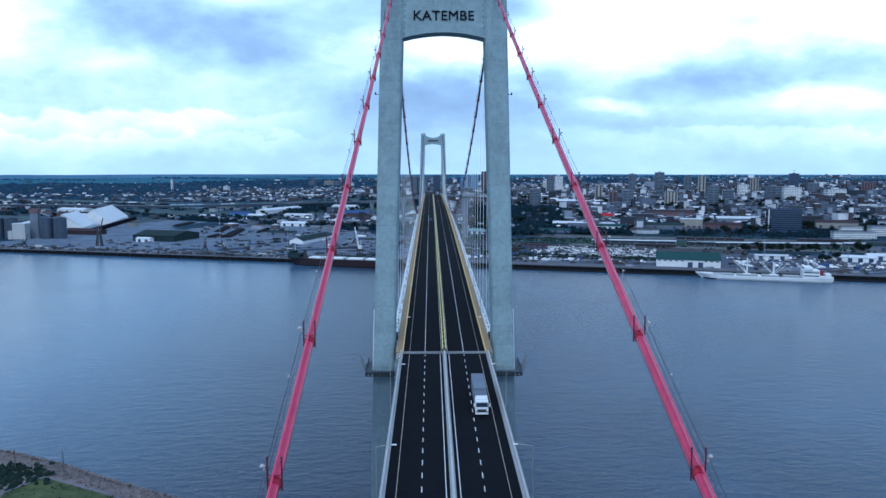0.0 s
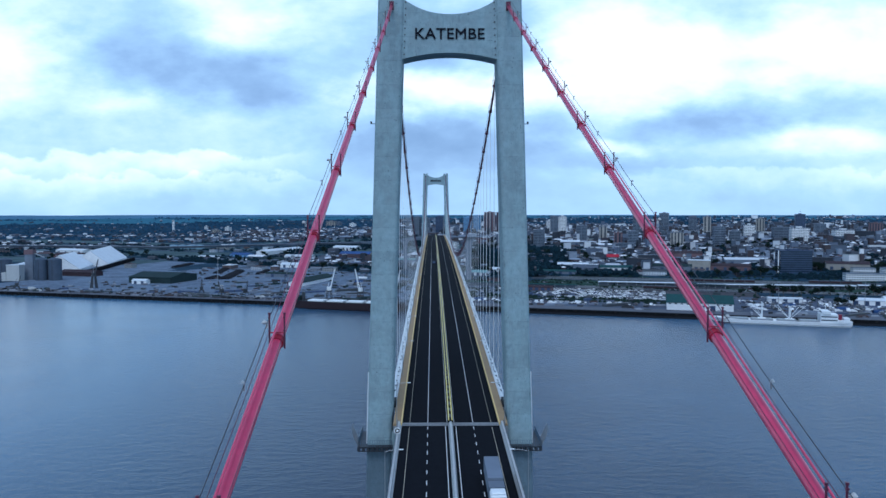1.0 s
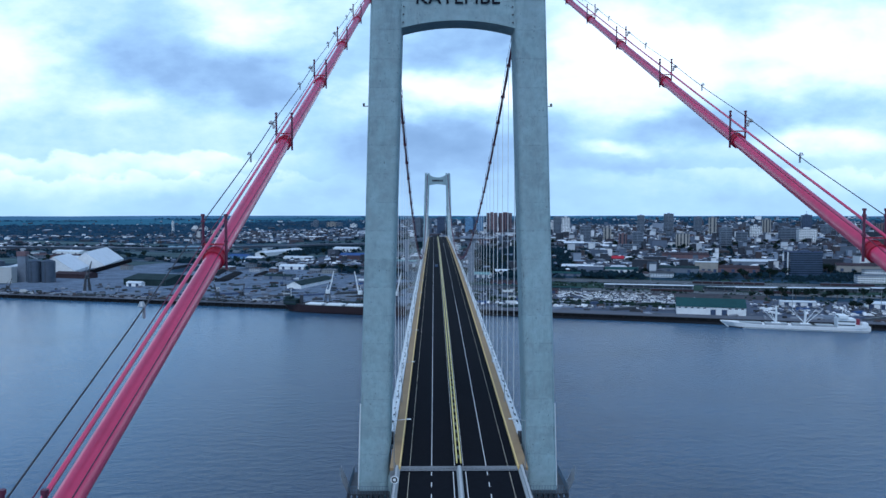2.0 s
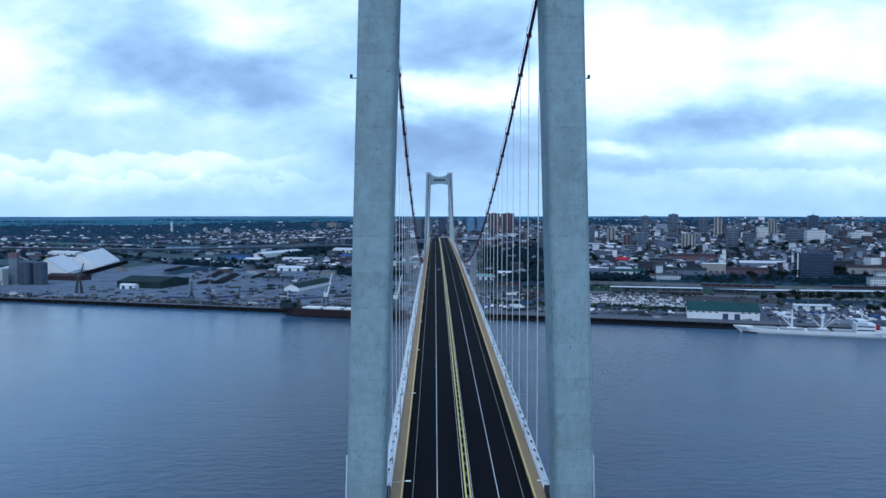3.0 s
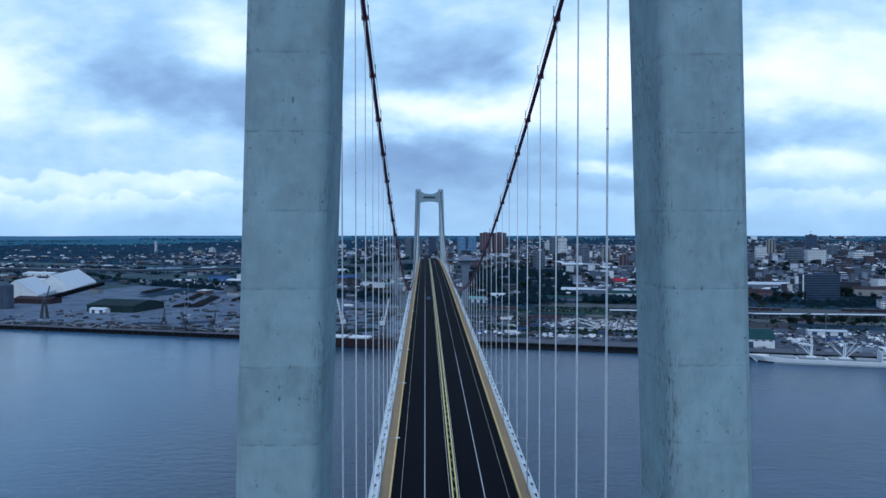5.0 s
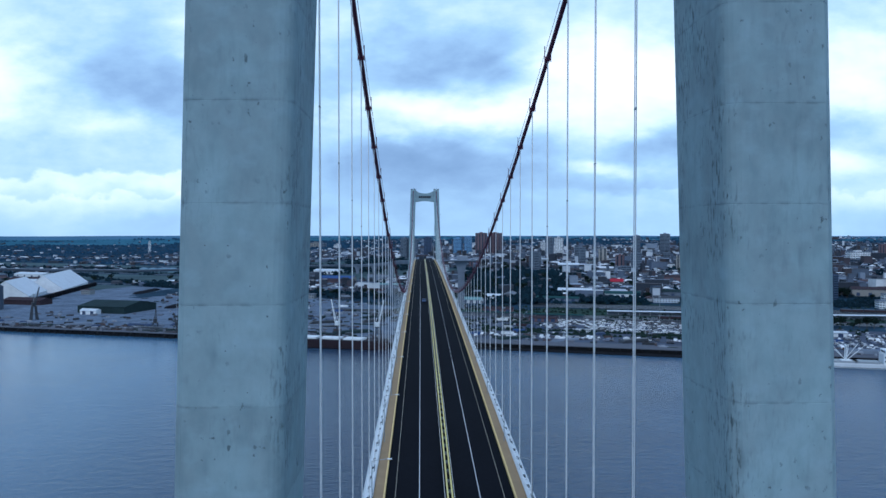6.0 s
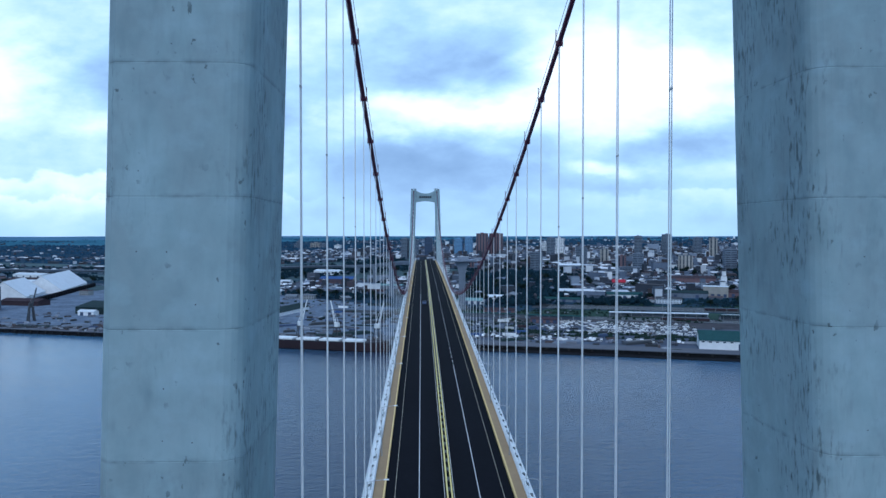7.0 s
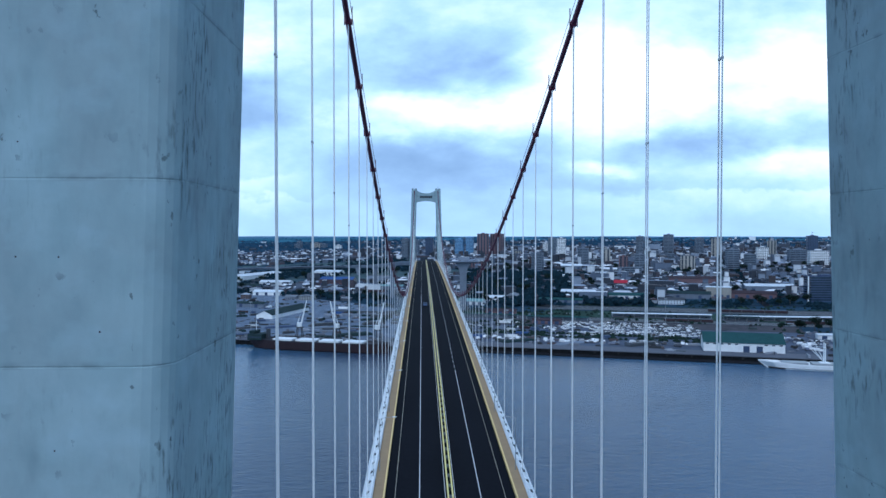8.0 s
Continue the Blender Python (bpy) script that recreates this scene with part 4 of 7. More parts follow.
def main_cable(s):
    cable = thing("main_cable", (0, 0, 0), "thick suspension cable, red back stay and maroon span", "bridge cable", "main cables")
    bm = bmesh.new()
    tube(bm, [(s * HALF, y, cable_z(y)) for y in steps(-300, -3.2, 12)], 0.28, 16)
    part("back_stay", bm, CABLE_RED, cable, "smooth red painted back stay", smooth=True)
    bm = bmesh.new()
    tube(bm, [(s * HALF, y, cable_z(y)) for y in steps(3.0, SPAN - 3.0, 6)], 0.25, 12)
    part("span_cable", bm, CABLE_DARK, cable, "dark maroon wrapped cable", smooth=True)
    bm = bmesh.new()
    tube(bm, [(s * HALF, y, cable_z(y)) for y in steps(SPAN + 3.2, SPAN + 190, 12)], 0.265, 10)
    part("back_stay", bm, STEEL_WHITE, cable, "pale back stay", smooth=True)
    # bands with rope posts
    def band(slope):
        d, side = Vector((0, math.cos(slope), math.sin(slope))), Vector((1, 0, 0))
        up = side.cross(d)
        bm = bmesh.new()
        loft(bm, [[t * d + r * (math.cos(q) * side + math.sin(q) * up) for q in [2 * math.pi * i / 16 for i in range(16)]]
                  for t, r in ((-0.2, 0.30), (-0.2, 0.35), (-0.13, 0.35), (-0.12, 0.31), (0.12, 0.31), (0.13, 0.35), (0.2, 0.35), (0.2, 0.30))])
        return bm

    def bracket():
        bm = bmesh.new()
        hexa(bm, (-0.40, -0.035, 0.42), (0.40, 0.035, 0.48))
        return bm
    bm = bmesh.new()
    rod(bm, (0, 0, -0.35), (0, 0, 1.38), 0.05, 7, 0.045)
    rod(bm, (0, 0, 1.36), (0, 0, 1.44), 0.07, 7)
    for z in (0.55, 1.2):
        rod(bm, (0, -0.05, z), (0, 0.05, z), 0.065, 6)
    post = part("rope_post", bm, CABLE_DARK, None)
    def posts(b):
        for q in (-0.37, 0.37):
            same("rope_post", post.data, b, at=(q, 0, 0))
    def lamp(mat):
        bm = bmesh.new()
        rod(bm, (s * 0.37, 0, 0.97), (s * 0.62, 0, 0.97), 0.03, 5)
        rod(bm, (s * 0.62, 0, 0.88), (s * 0.62, 0, 0.95), 0.09, 12, 0.14)
        rod(bm, (s * 0.62, 0, 0.95), (s * 0.62, 0, 1.06), 0.14, 12, 0.05)
        hexa(bm, (s * 0.5 - 0.05, -0.05, 0.68), (s * 0.5 + 0.05, 0.05, 0.88))
        return bm
    y = -15.75 if s > 0 else -16.2
    slope = math.atan(0.42)
    proto = part("cable_band", band(slope), CABLE_BAND, cable, "dark red steel cable band", at=(s * HALF, y, cable_z(y)))
    bulb = part("lamp", lamp(BARRIER), BARRIER, proto, "small pale grey lamp")
    bar = part("bracket", bracket(), CABLE_BAND, proto, "dark red steel cross bar")
    posts(proto)
    while y > -280:
        y -= 11.5
        b = same("cable_band", proto.data, cable, at=(s * HALF, y, cable_z(y)))
        same("lamp", bulb.data, b)
        same("bracket", bar.data, b)
        posts(b)
    for k in range(55):
        y = 15.7 + 12.0 * k
        sl = math.atan(2 * 0.000576 * (y - 340))
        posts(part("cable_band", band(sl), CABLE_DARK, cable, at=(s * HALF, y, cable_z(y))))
    bpy.data.objects.remove(post)
    # lamps hung between the bands, hand ropes on both sides
    y = -9.75
    mid = None
    while y > -280:
        if mid is None:
            bm = bmesh.new()
            rod(bm, (s * 0.42, 0, 1.16), (s * 0.42, 0, 1.28), 0.10, 10, 0.05)
            hexa(bm, (s * 0.37 - 0.03, -0.03, 0.85), (s * 0.37 + 0.03, 0.03, 1.16))
            mid = part("lamp", bm, STEEL_GREY, cable, "small grey lamp", at=(s * HALF, y, cable_z(y)))
        else:
            same("lamp", mid.data, cable, at=(s * HALF, y, cable_z(y)))
        y -= 11.5
    # thin ropes on the outer posts, a red conduit and one rope on the inner posts
    for q, h, r, paint in ((s, 1.2, 0.020, STEEL_DARK), (s, 0.55, 0.016, CABLE_DARK), (-s, 0.55, 0.016, CABLE_DARK), (0, 0.78, 0.055, CABLE_RED)):
        bm = bmesh.new()
        sag = 0.02 if r > 0.03 else 0.10
        tube(bm, [((s * HALF + q * 0.37), y, cable_z(y) + h - sag * math.sin(math.pi * ((y + 4.25) / 11.5 % 1))) for y in steps(-300, -4, 2.9)], r, 6)
        if r > 0.03:
            part("conduit", bm, paint, cable, "red painted conduit pipe along the cable", smooth=True)
        else:
            part("hand_rope", bm, paint, cable)
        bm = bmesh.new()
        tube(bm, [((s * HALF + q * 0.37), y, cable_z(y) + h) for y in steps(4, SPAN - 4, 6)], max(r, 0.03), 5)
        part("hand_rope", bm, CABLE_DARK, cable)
    return cable


for s in (-1, 1):
    main_cable(s)

# hangers, each a pair of ropes with a spacer
for s in (-1, 1):
    for k in range(55):
        y = 15.7 + 12.0 * k
        z0, z1 = deck_z(y) + 0.3, cable_z(y) - 0.35
        hanger = thing("hanger", (s * HALF, y, z0), "pair of thin pale steel hanger ropes", "hanger", "hangers of the deck")
        for q in (-0.2, 0.2):
            bm = bmesh.new()
            rod(bm, (0, q, 0), (0, q, z1 - z0), 0.042, 6)
            part("rope", bm, ROPE, hanger)
        bm = bmesh.new()
        h = (z1 - z0) * 0.66
        hexa(bm, (-0.05, -0.25, h - 0.06), (0.05, 0.25, h + 0.06))
        part("spacer", bm, STEEL_GREY, hanger)
        bm = bmesh.new()
        rod(bm, (0, -0.2, 0), (0, -0.2, 1.0), 0.09, 8)
        rod(bm, (0, 0.2, 0), (0, 0.2, 1.0), 0.09, 8)
        part("socket", bm, STEEL_GREY, hanger)


def street_lamp(s):
    lamp = thing("street_lamp", (0, 0, 0), "slender white street lamp with one arm over the road", "street lamp", "street lamps along the bridge")
    bm = bmesh.new()
    rod(bm, (0, 0, 0), (0, 0, 7.9), 0.075, 8, 0.045)
    part("pole", bm, STEEL_GREY, lamp)
    bm = bmesh.new()
    tube(bm, [(0, 0, 7.8), (-s * 0.8, 0, 8.0), (-s * 2.0, 0, 8.1)], 0.04, 6)
    part("arm", bm, STEEL_GREY, lamp)
    bm = bmesh.new()
    hexa(bm, (min(-s * 1.9, -s * 2.55), -0.13, 8.05), (max(-s * 1.9, -s * 2.55), 0.13, 8.18))
    bmesh.ops.bevel(bm, geom=bm.edges[:], offset=0.05, segments=1, affect="EDGES")
    part("head", bm, STEEL_WHITE, lamp)
    return lamp


for s in (-1, 1):
    first = street_lamp(s)
    spots = [(s * 9.8, -11.5 - 33.4 * k) for k in range(12)] + [(s * 10.2, 25.6 + 32.2 * k) for k in range(21)]
    for k, (x, y) in enumerate(spots):
        m = Matrix.Translation((x, y, deck_z(y) + (0.16 if y > 0 else 0.5)))
        if k == 0:
            first.matrix_basis = m
        else:
            copy_thing(first, m)


# ---------------------------------------------------------------- river and land
def smooth(a, b, x):
    t = min(1.0, max(0.0, (x - a) / (b - a)))
    return t * t * (3 - 2 * t)


def rise(x, y):
    """Height of the land on the town side: flat by the river, a low plateau behind, then up to the horizon."""
    r = math.hypot(x, y + 100)
    p = smooth(-430 - 0.7 * max(0.0, y - 1560), 130, x)
    far = 54 * (max(0.0, min(r, 4850) - 1500) / 3350) ** 1.4
    return max(far, p * 36 * smooth(1080, 1750, r) + far * (1 - 0.45 * p))


QA = 16.68
QC, QS = math.cos(radians(QA)), math.sin(radians(QA))


def quay(u, v):
    """From metres along the quay and inland to the plan."""
    return u * QC + v * QS, 609 - u * QS + v * QC


def quay_uv(x, y):
    return x * QC - (y - 609) * QS, x * QS + (y - 609) * QC


def yard_back(u):
    """How far inland the pale upstream yard reaches."""
    return float(np.interp(u, (-837, -507, -367, -200, -120), (564, 473, 424, 350, 292)))


def in_yard(x, y):
    u, v = quay_uv(x, y)
    return -780 < u < -120 and 26 < v < yard_back(u) + 2


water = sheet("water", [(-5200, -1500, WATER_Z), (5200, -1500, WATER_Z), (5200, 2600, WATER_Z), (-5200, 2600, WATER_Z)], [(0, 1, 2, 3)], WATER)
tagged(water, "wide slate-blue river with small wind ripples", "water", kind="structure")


def ground_sheet():
    us = sorted(set([-31, -30, -5200, -4200, -3200, -2600] + list(range(-2200, 2201, 100)) + [2600, 3200, 4200, 5200]))
    vs = list(range(0, 1000, 50)) + list(range(1000, 3000, 100)) + list(range(3000, 5301, 150))
    verts = []
    for v in vs:
        for u in us:
            x, y = quay(u, 20 if v == 0 and u >= -30 else v)
            verts.append((x, y, rise(x, y)))
    n = len(us)
    faces = [(j * n + i, j * n + i + 1, (j + 1) * n + i + 1, (j + 1) * n + i) for j in range(len(vs) - 1) for i in range(n - 1)]
    g = sheet("ground", verts, faces, GROUND)
    g.data.shade_smooth()
    return tagged(g, "low land of the port town tinted haze blue", "ground", kind="structure")


ground_sheet()

# hills on the horizon, far behind the town, their blue painted as haze
verts, faces = [], []
for k in range(161):
    a = radians(-50 + 100 * k / 160)
    top = 74.0 + 2.2 * noise.noise(Vector((k * 0.11, 0.3, 0))) + 1.0 * noise.noise(Vector((k * 0.6, 5.3, 0)))
    for r, z in ((4760, 20), (4860, top - 6), (4900, top), (4990, 20)):
        verts.append((r * math.sin(a), r * math.cos(a) - 100, z))
for k in range(160):
    for j in range(3):
        faces.append((4 * k + j, 4 * k + 4 + j, 4 * k + 5 + j, 4 * k + 1 + j))
hills = sheet("backdrop", verts, faces, HILLS_HAZE)
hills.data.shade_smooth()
tagged(hills, "low wooded hills tinted haze blue along the horizon", "hills", kind="structure")


# the open plain below the hills, distance haze painted as its blue
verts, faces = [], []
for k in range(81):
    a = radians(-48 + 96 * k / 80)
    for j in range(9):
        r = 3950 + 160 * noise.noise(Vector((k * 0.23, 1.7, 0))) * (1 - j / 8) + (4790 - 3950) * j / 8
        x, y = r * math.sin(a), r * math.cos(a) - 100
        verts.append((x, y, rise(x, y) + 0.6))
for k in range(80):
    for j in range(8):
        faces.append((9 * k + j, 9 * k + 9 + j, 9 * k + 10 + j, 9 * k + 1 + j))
plain = sheet("ground_plain", verts, faces, PLAIN_HAZE)
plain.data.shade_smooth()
tagged(plain, "far open plain coloured as pale blue haze", "plain", kind="structure")


def strip(name, u0, u1, v0, v1, mat, label, category, up=0.05):
    """A flat paved or planted patch laid on the land, cut small so that it follows the rise."""
    nu, nv = max(1, round((u1 - u0) / 60)), max(1, round((v1 - v0) / 60))
    verts = []
    for j in range(nv + 1):
        for i in range(nu + 1):
            x, y = quay(u0 + (u1 - u0) * i / nu, v0 + (v1 - v0) * j / nv)
            verts.append((x, y, rise(x, y) + up))
    faces = [(j * (nu + 1) + i, j * (nu + 1) + i + 1, (j + 1) * (nu + 1) + i + 1, (j + 1) * (nu + 1) + i) for j in range(nv) for i in range(nu)]
    return tagged(sheet(name, verts, faces, mat), label, category, kind="structure")


# quay: cap, piles, and a face coloured as the shade under an open quay
quay_ob = tagged(new("quay"), "long concrete quay with wet, shade-dark face", "quay", kind="structure")
quay_ob.matrix_basis = Matrix.Translation((0, 609, 0)) @ pose(0, 0, 0, 0, 0, -QA)
bm = bmesh.new()
hexa(bm, (-2600, -0.9, -0.45), (-28, 1.5, 0.25))
hexa(bm, (-30, 1.5, -0.45), (-28, 19.1, 0.25))
hexa(bm, (-30, 19.1, -0.45), (2200, 21.5, 0.25))
part("cap", bm, APRON, quay_ob, "pale concrete cap")
bm = bmesh.new()
hexa(bm, (-2600, 0.3, -8), (-29, 1.4, -0.45))
hexa(bm, (-30.2, 1.4, -8), (-29, 20.3, -0.45))
hexa(bm, (-30.2, 20.3, -8), (2200, 21.4, -0.45))
part("face", bm, QUAY_SHADE, quay_ob, "dark wet wall, the open quay's shade in its colour")
# dark block added where the quay's reflection would lie on the water
bm = bmesh.new()
hexa(bm, (-29, 10.5, -8), (2200, 20.2, -3.7))
part("footing_ledge", bm, QUAY_SHADE, quay_ob, "added dark block in place of the quay's reflection")
pile = None
for k in range(150):
    if pile is None:
        bm = bmesh.new()
        rod(bm, (0, -0.3, -8), (0, -0.3, -0.45), 0.6, 8)
        pile = part("pile", bm, QUAY_SHADE, quay_ob, at=(-700, 0, 0))
    else:
        same("pile", pile.data, quay_ob, at=(-700 + 9 * k, 20 if k > 73 else 0, 0))
for k in range(60):
    if k == 0:
        bm = bmesh.new()
        hexa(bm, (-0.6, -1.5, -2.6), (0.6, -0.9, -0.3))
        fender = part("fender", bm, TYRE, quay_ob, at=(-640, 0, 0))
    else:
        same("fender", fender.data, quay_ob, at=(-640 + 19 * k, 20 if k > 31 else 0, 0))

strip("pavement", -2000, -30, 1.5, 26, APRON, "pale worn concrete quay apron", "pavement", 0.06)
strip("pavement", -30, 1500, 21.5, 44, APRON, "pale worn concrete quay apron", "pavement", 0.06)
strip("pavement", -640, -40, 26, 290, YARD_PALE, "pale grey earth port yard", "pavement", 0.05)
strip("pavement", -30, 330, 44, 230, YARD, "grey port yard with parking rows", "pavement", 0.05)
strip("pavement", 330, 900, 44, 190, YARD, "grey earth port yard", "pavement", 0.05)
strip("railway", -200, 1100, 232, 262, BALLAST, "dark railway yard ballast", "railway", 0.07)
strip("railway", 60, 1100, 264, 335, GRASS, "grassy strip between railway tracks", "grass", 0.06)
strip("grass", -120, 58, 264, 300, GRASS, "rough grass by the railway", "grass", 0.06)
strip("railway", 40, 1100, 345, 400, BALLAST, "dark railway tracks", "railway", 0.07)
strip("grass", 100, 1000, 404, 440, GRASS, "rough grass strip by the railway", "grass", 0.06)
strip("road", -120, 0, 300, 312, ASPHALT_OLD, "port road", "road", 0.08)
strip("road", -1400, 40, 560, 572, APRON, "pale road across the fields", "road", 0.08)
strip("road", -1600, 60, 820, 832, APRON, "pale road across the fields", "road", 0.1)
strip("grass", -1100, -150, 640, 800, FIELD, "wide green field", "grass", 0.07)
strip("grass", -1500, -700, 420, 540, FIELD, "wide green field", "grass", 0.07)
strip("grass", -1500, -330, 850, 960, FIELD, "wide pale green field", "grass", 0.07)
strip("grass", -1700, -260, 1000, 1130, FIELD, "wide green field", "grass", 0.07)
strip("ground_bank", 20, 330, 180, 230, EARTH, "bare brown earth bank by the yard", "ground", 0.09)
strip("road", 90, 560, 452, 462, ASPHALT_OLD, "town street", "road", 0.1)
for u in (330, 560, 720):
    strip("road", u, u + 10, 440, 1100, ASPHALT_OLD, "straight town street", "road", 0.12)
# the pale yard runs on behind, up to a slanting back boundary
verts, faces = [], []
for i in range(33):
    u = -780 + 660 * i / 32
    for j in range(7):
        x, y = quay(u, 289 + (yard_back(u) - 289) * j / 6)
        verts.append((x, y, rise(x, y) + 0.06))
for i in range(32):
    for j in range(6):
        faces.append((7 * i + j, 7 * i + 7 + j, 7 * i + 8 + j, 7 * i + 1 + j))
tagged(sheet("pavement_back_yard", verts, faces, YARD_PALE), "pale grey earth port yard", "pavement", kind="structure")
# rails
for v in (236, 241, 246, 252, 258, 350, 358, 366, 374, 382, 390):
    tr = tagged(new("railway_track"), "pair of steel rails on ballast", "railway track", kind="structure")
    tr.matrix_basis = Matrix.Translation((*quay(0, v), 0)) @ pose(0, 0, 0, 0, 0, -QA)
    bm = bmesh.new()
    for q in (-0.7, 0.7):
        hexa(bm, (60, q - 0.08, 0.06), (1050, q + 0.08, 0.24))
    part("rail", bm, STEEL_GREY, tr)

# near bank on the other shore
bank = [(-420, 150), (-240, 120), (-176, 103), (-152, 94), (-129, 83), (-108, 70), (-80, 55), (-55, 38), (-44, 5), (-48, -60), (-60, -400), (-60, -1450)]
verts, faces = [], []
for i, (x, y) in enumerate(bank):
    verts += [(x + 2, y + 2, WATER_Z - 0.6), (x - 5, y - 7, -2.6), (x - 12, y - 15, -1.6), (x - 400, y - 500, 1.0), (-4000, y - 500, 2.0)]
for i in range(len(bank) - 1):
    for k in range(4):
        a = i * 5 + k
        faces.append((a, a + 5, a + 6, a + 1))
nb = sheet("ground", verts, faces, STAIN_RUBBLE)
tagged(nb, "sandy near shore with rubble edge", "ground", kind="structure")
rnd = random.Random(11)
rocks = bmesh.new()
for k in range(1100):
    f = rnd.random() * 6.999
    i = int(f) + 1
    (xa, ya), (xb, yb) = bank[i], bank[i + 1]
    t = f - int(f)
    d = rnd.random() ** 1.2 * 13
    x, y = xa + (xb - xa) * t - 0.45 * d, ya + (yb - ya) * t - 0.6 * d
    s = rnd.uniform(0.15, 0.6) * (1.3 if d < 4 else 1)
    z = WATER_Z + 0.2 + min(2.4, 0.4 * d)
    m = pose(x, y, z, rnd.uniform(0, 90), rnd.uniform(0, 90), rnd.uniform(0, 90)) @ Matrix.Diagonal((s, s * 0.8, s * 0.6, 1))
    bmesh.ops.create_icosphere(rocks, subdivisions=1, radius=1, matrix=m)
tagged(part("rubble", rocks, STAIN_RUBBLE), "broken grey rocks along the shore", "rocks", kind="stuff")
lawn = sheet("grass", [(-134, 54, -1.45), (-127.8, 65.5, -1.45), (-100, 51, -1.45), (-88, 40, -1.45), (-92, 0, -1.2), (-130, 20, -1.2)], [(5, 4, 3, 2, 1, 0)], LAWN)
tagged(lawn, "bright green lawn behind the shore", "grass", kind="structure")
kerb = thing("garden_wall", (0, 0, 0), "low pale grey kerb round the lawn", "wall")
for a, b in (((-134.5, 54), (-128, 66)), ((-128, 66), (-99.5, 51.5)), ((-99.5, 51.5), (-86, 40))):
    bm = bmesh.new()
    rod(bm, (*a, -1.35), (*b, -1.35), 0.12, 6)
    part("wall_length", bm, WALL_GREY, kerb)
for x, y in ((-141.8, 74.1), (-124.5, 71.5)):
    pole = thing("pole", (x, y, -2.4), "thin dark wooden pole on the shore", "pole", "poles on the shore")
    bm = bmesh.new()
    rod(bm, (0, 0, -0.5), (0, 0, 7.5), 0.16, 8, 0.11)
    part("shaft", bm, BARK, pole)


# ---------------------------------------------------------------- sheds and port
def shed(x, y, w, d, h, ridge, wall, roof, label, rz=-QA, doors=0, along=True, group="", category="warehouse"):
    """A gabled hall; w along its local x, d along its local y, the ridge along x or y."""
    ob = thing("warehouse", Matrix.Translation((x, y, rise(x, y))) @ pose(0, 0, 0, 0, 0, rz), label, category, group)
    bm = bmesh.new()
    a, b = w / 2, d / 2
    if along:
        prof = [(-b, -0.6), (b, -0.6), (b, h), (0, h + ridge), (-b, h)]
        loft(bm, [[(q, p, z) for p, z in prof] for q in (-a, a)])
    else:
        prof = [(-a, -0.6), (a, -0.6), (a, h), (0, h + ridge), (-a, h)]
        loft(bm, [[(p, q, z) for p, z in prof][::-1] for q in (-b, b)])
    part("wall", bm, wall, ob)
    for sgn in (-1, 1):
        bm = bmesh.new()
        o, t = 0.6, 0.25
        if along:
            pr = [(sgn * (b + o), h - o * ridge / b), (0, h + ridge), (0, h + ridge + t), (sgn * (b + o), h - o * ridge / b + t)]
            loft(bm, [[(q, p, z + 0.02) for p, z in pr] for q in (-a - o, a + o)])
        else:
            pr = [(sgn * (a + o), h - o * ridge / a), (0, h + ridge), (0, h + ridge + t), (sgn * (a + o), h - o * ridge / a + t)]
            loft(bm, [[(p, q, z + 0.02) for p, z in pr] for q in (-b - o, b + o)])
        bmesh.ops.recalc_face_normals(bm, faces=bm.faces[:])
        rf = part("roof", bm, roof, ob)
        n = max(2, int((w if along else d) / 7))
        bm = bmesh.new()
        for k in range(n):
            q = -(a if along else b) + ((w if along else d)) * (k + 0.5) / n
            e = b if along else a
            p0, p1 = Vector((q, 0, h + ridge + t + 0.05)), Vector((q, sgn * e, h + t + 0.05))
            if not along:
                p0, p1 = Vector((0, q, p0.z)), Vector((sgn * e, q, p1.z))
            rod(bm, p0, p1, 0.12, 4)
        part("roof_rib", bm, roof, rf)
    for k in range(doors):
        q = -a + w * (k + 0.5) / doors
        part("door", block((q - 2.2, -b - 0.12, 0), (q + 2.2, -b + 0.1, min(4.6, h - 0.6)), 0.03), WALL_DARK, ob, "dark sliding door")
    return ob


# white warehouse with a green roof beside the car park
x, y = quay(256.5, 56)
green = shed(x, y, 62, 30, 7.5, 6.5, WALL_WHITE, ROOF_GREEN, "white warehouse with a green sheet roof", doors=0)
for q in (2, 12):
    part("door", block((q - 2.4, -15.15, 0), (q + 2.4, -14.9, 5.2), 0.03), WALL_DARK, green, "dark sliding door")
for k in range(11):
    q = -28 + 5.6 * k
    if abs(q - 2) > 4 and abs(q - 12) > 4:
        part("window", block((q - 1.2, -15.1, 5.8), (q + 1.2, -14.95, 6.8), 0.02), GLASS, green)

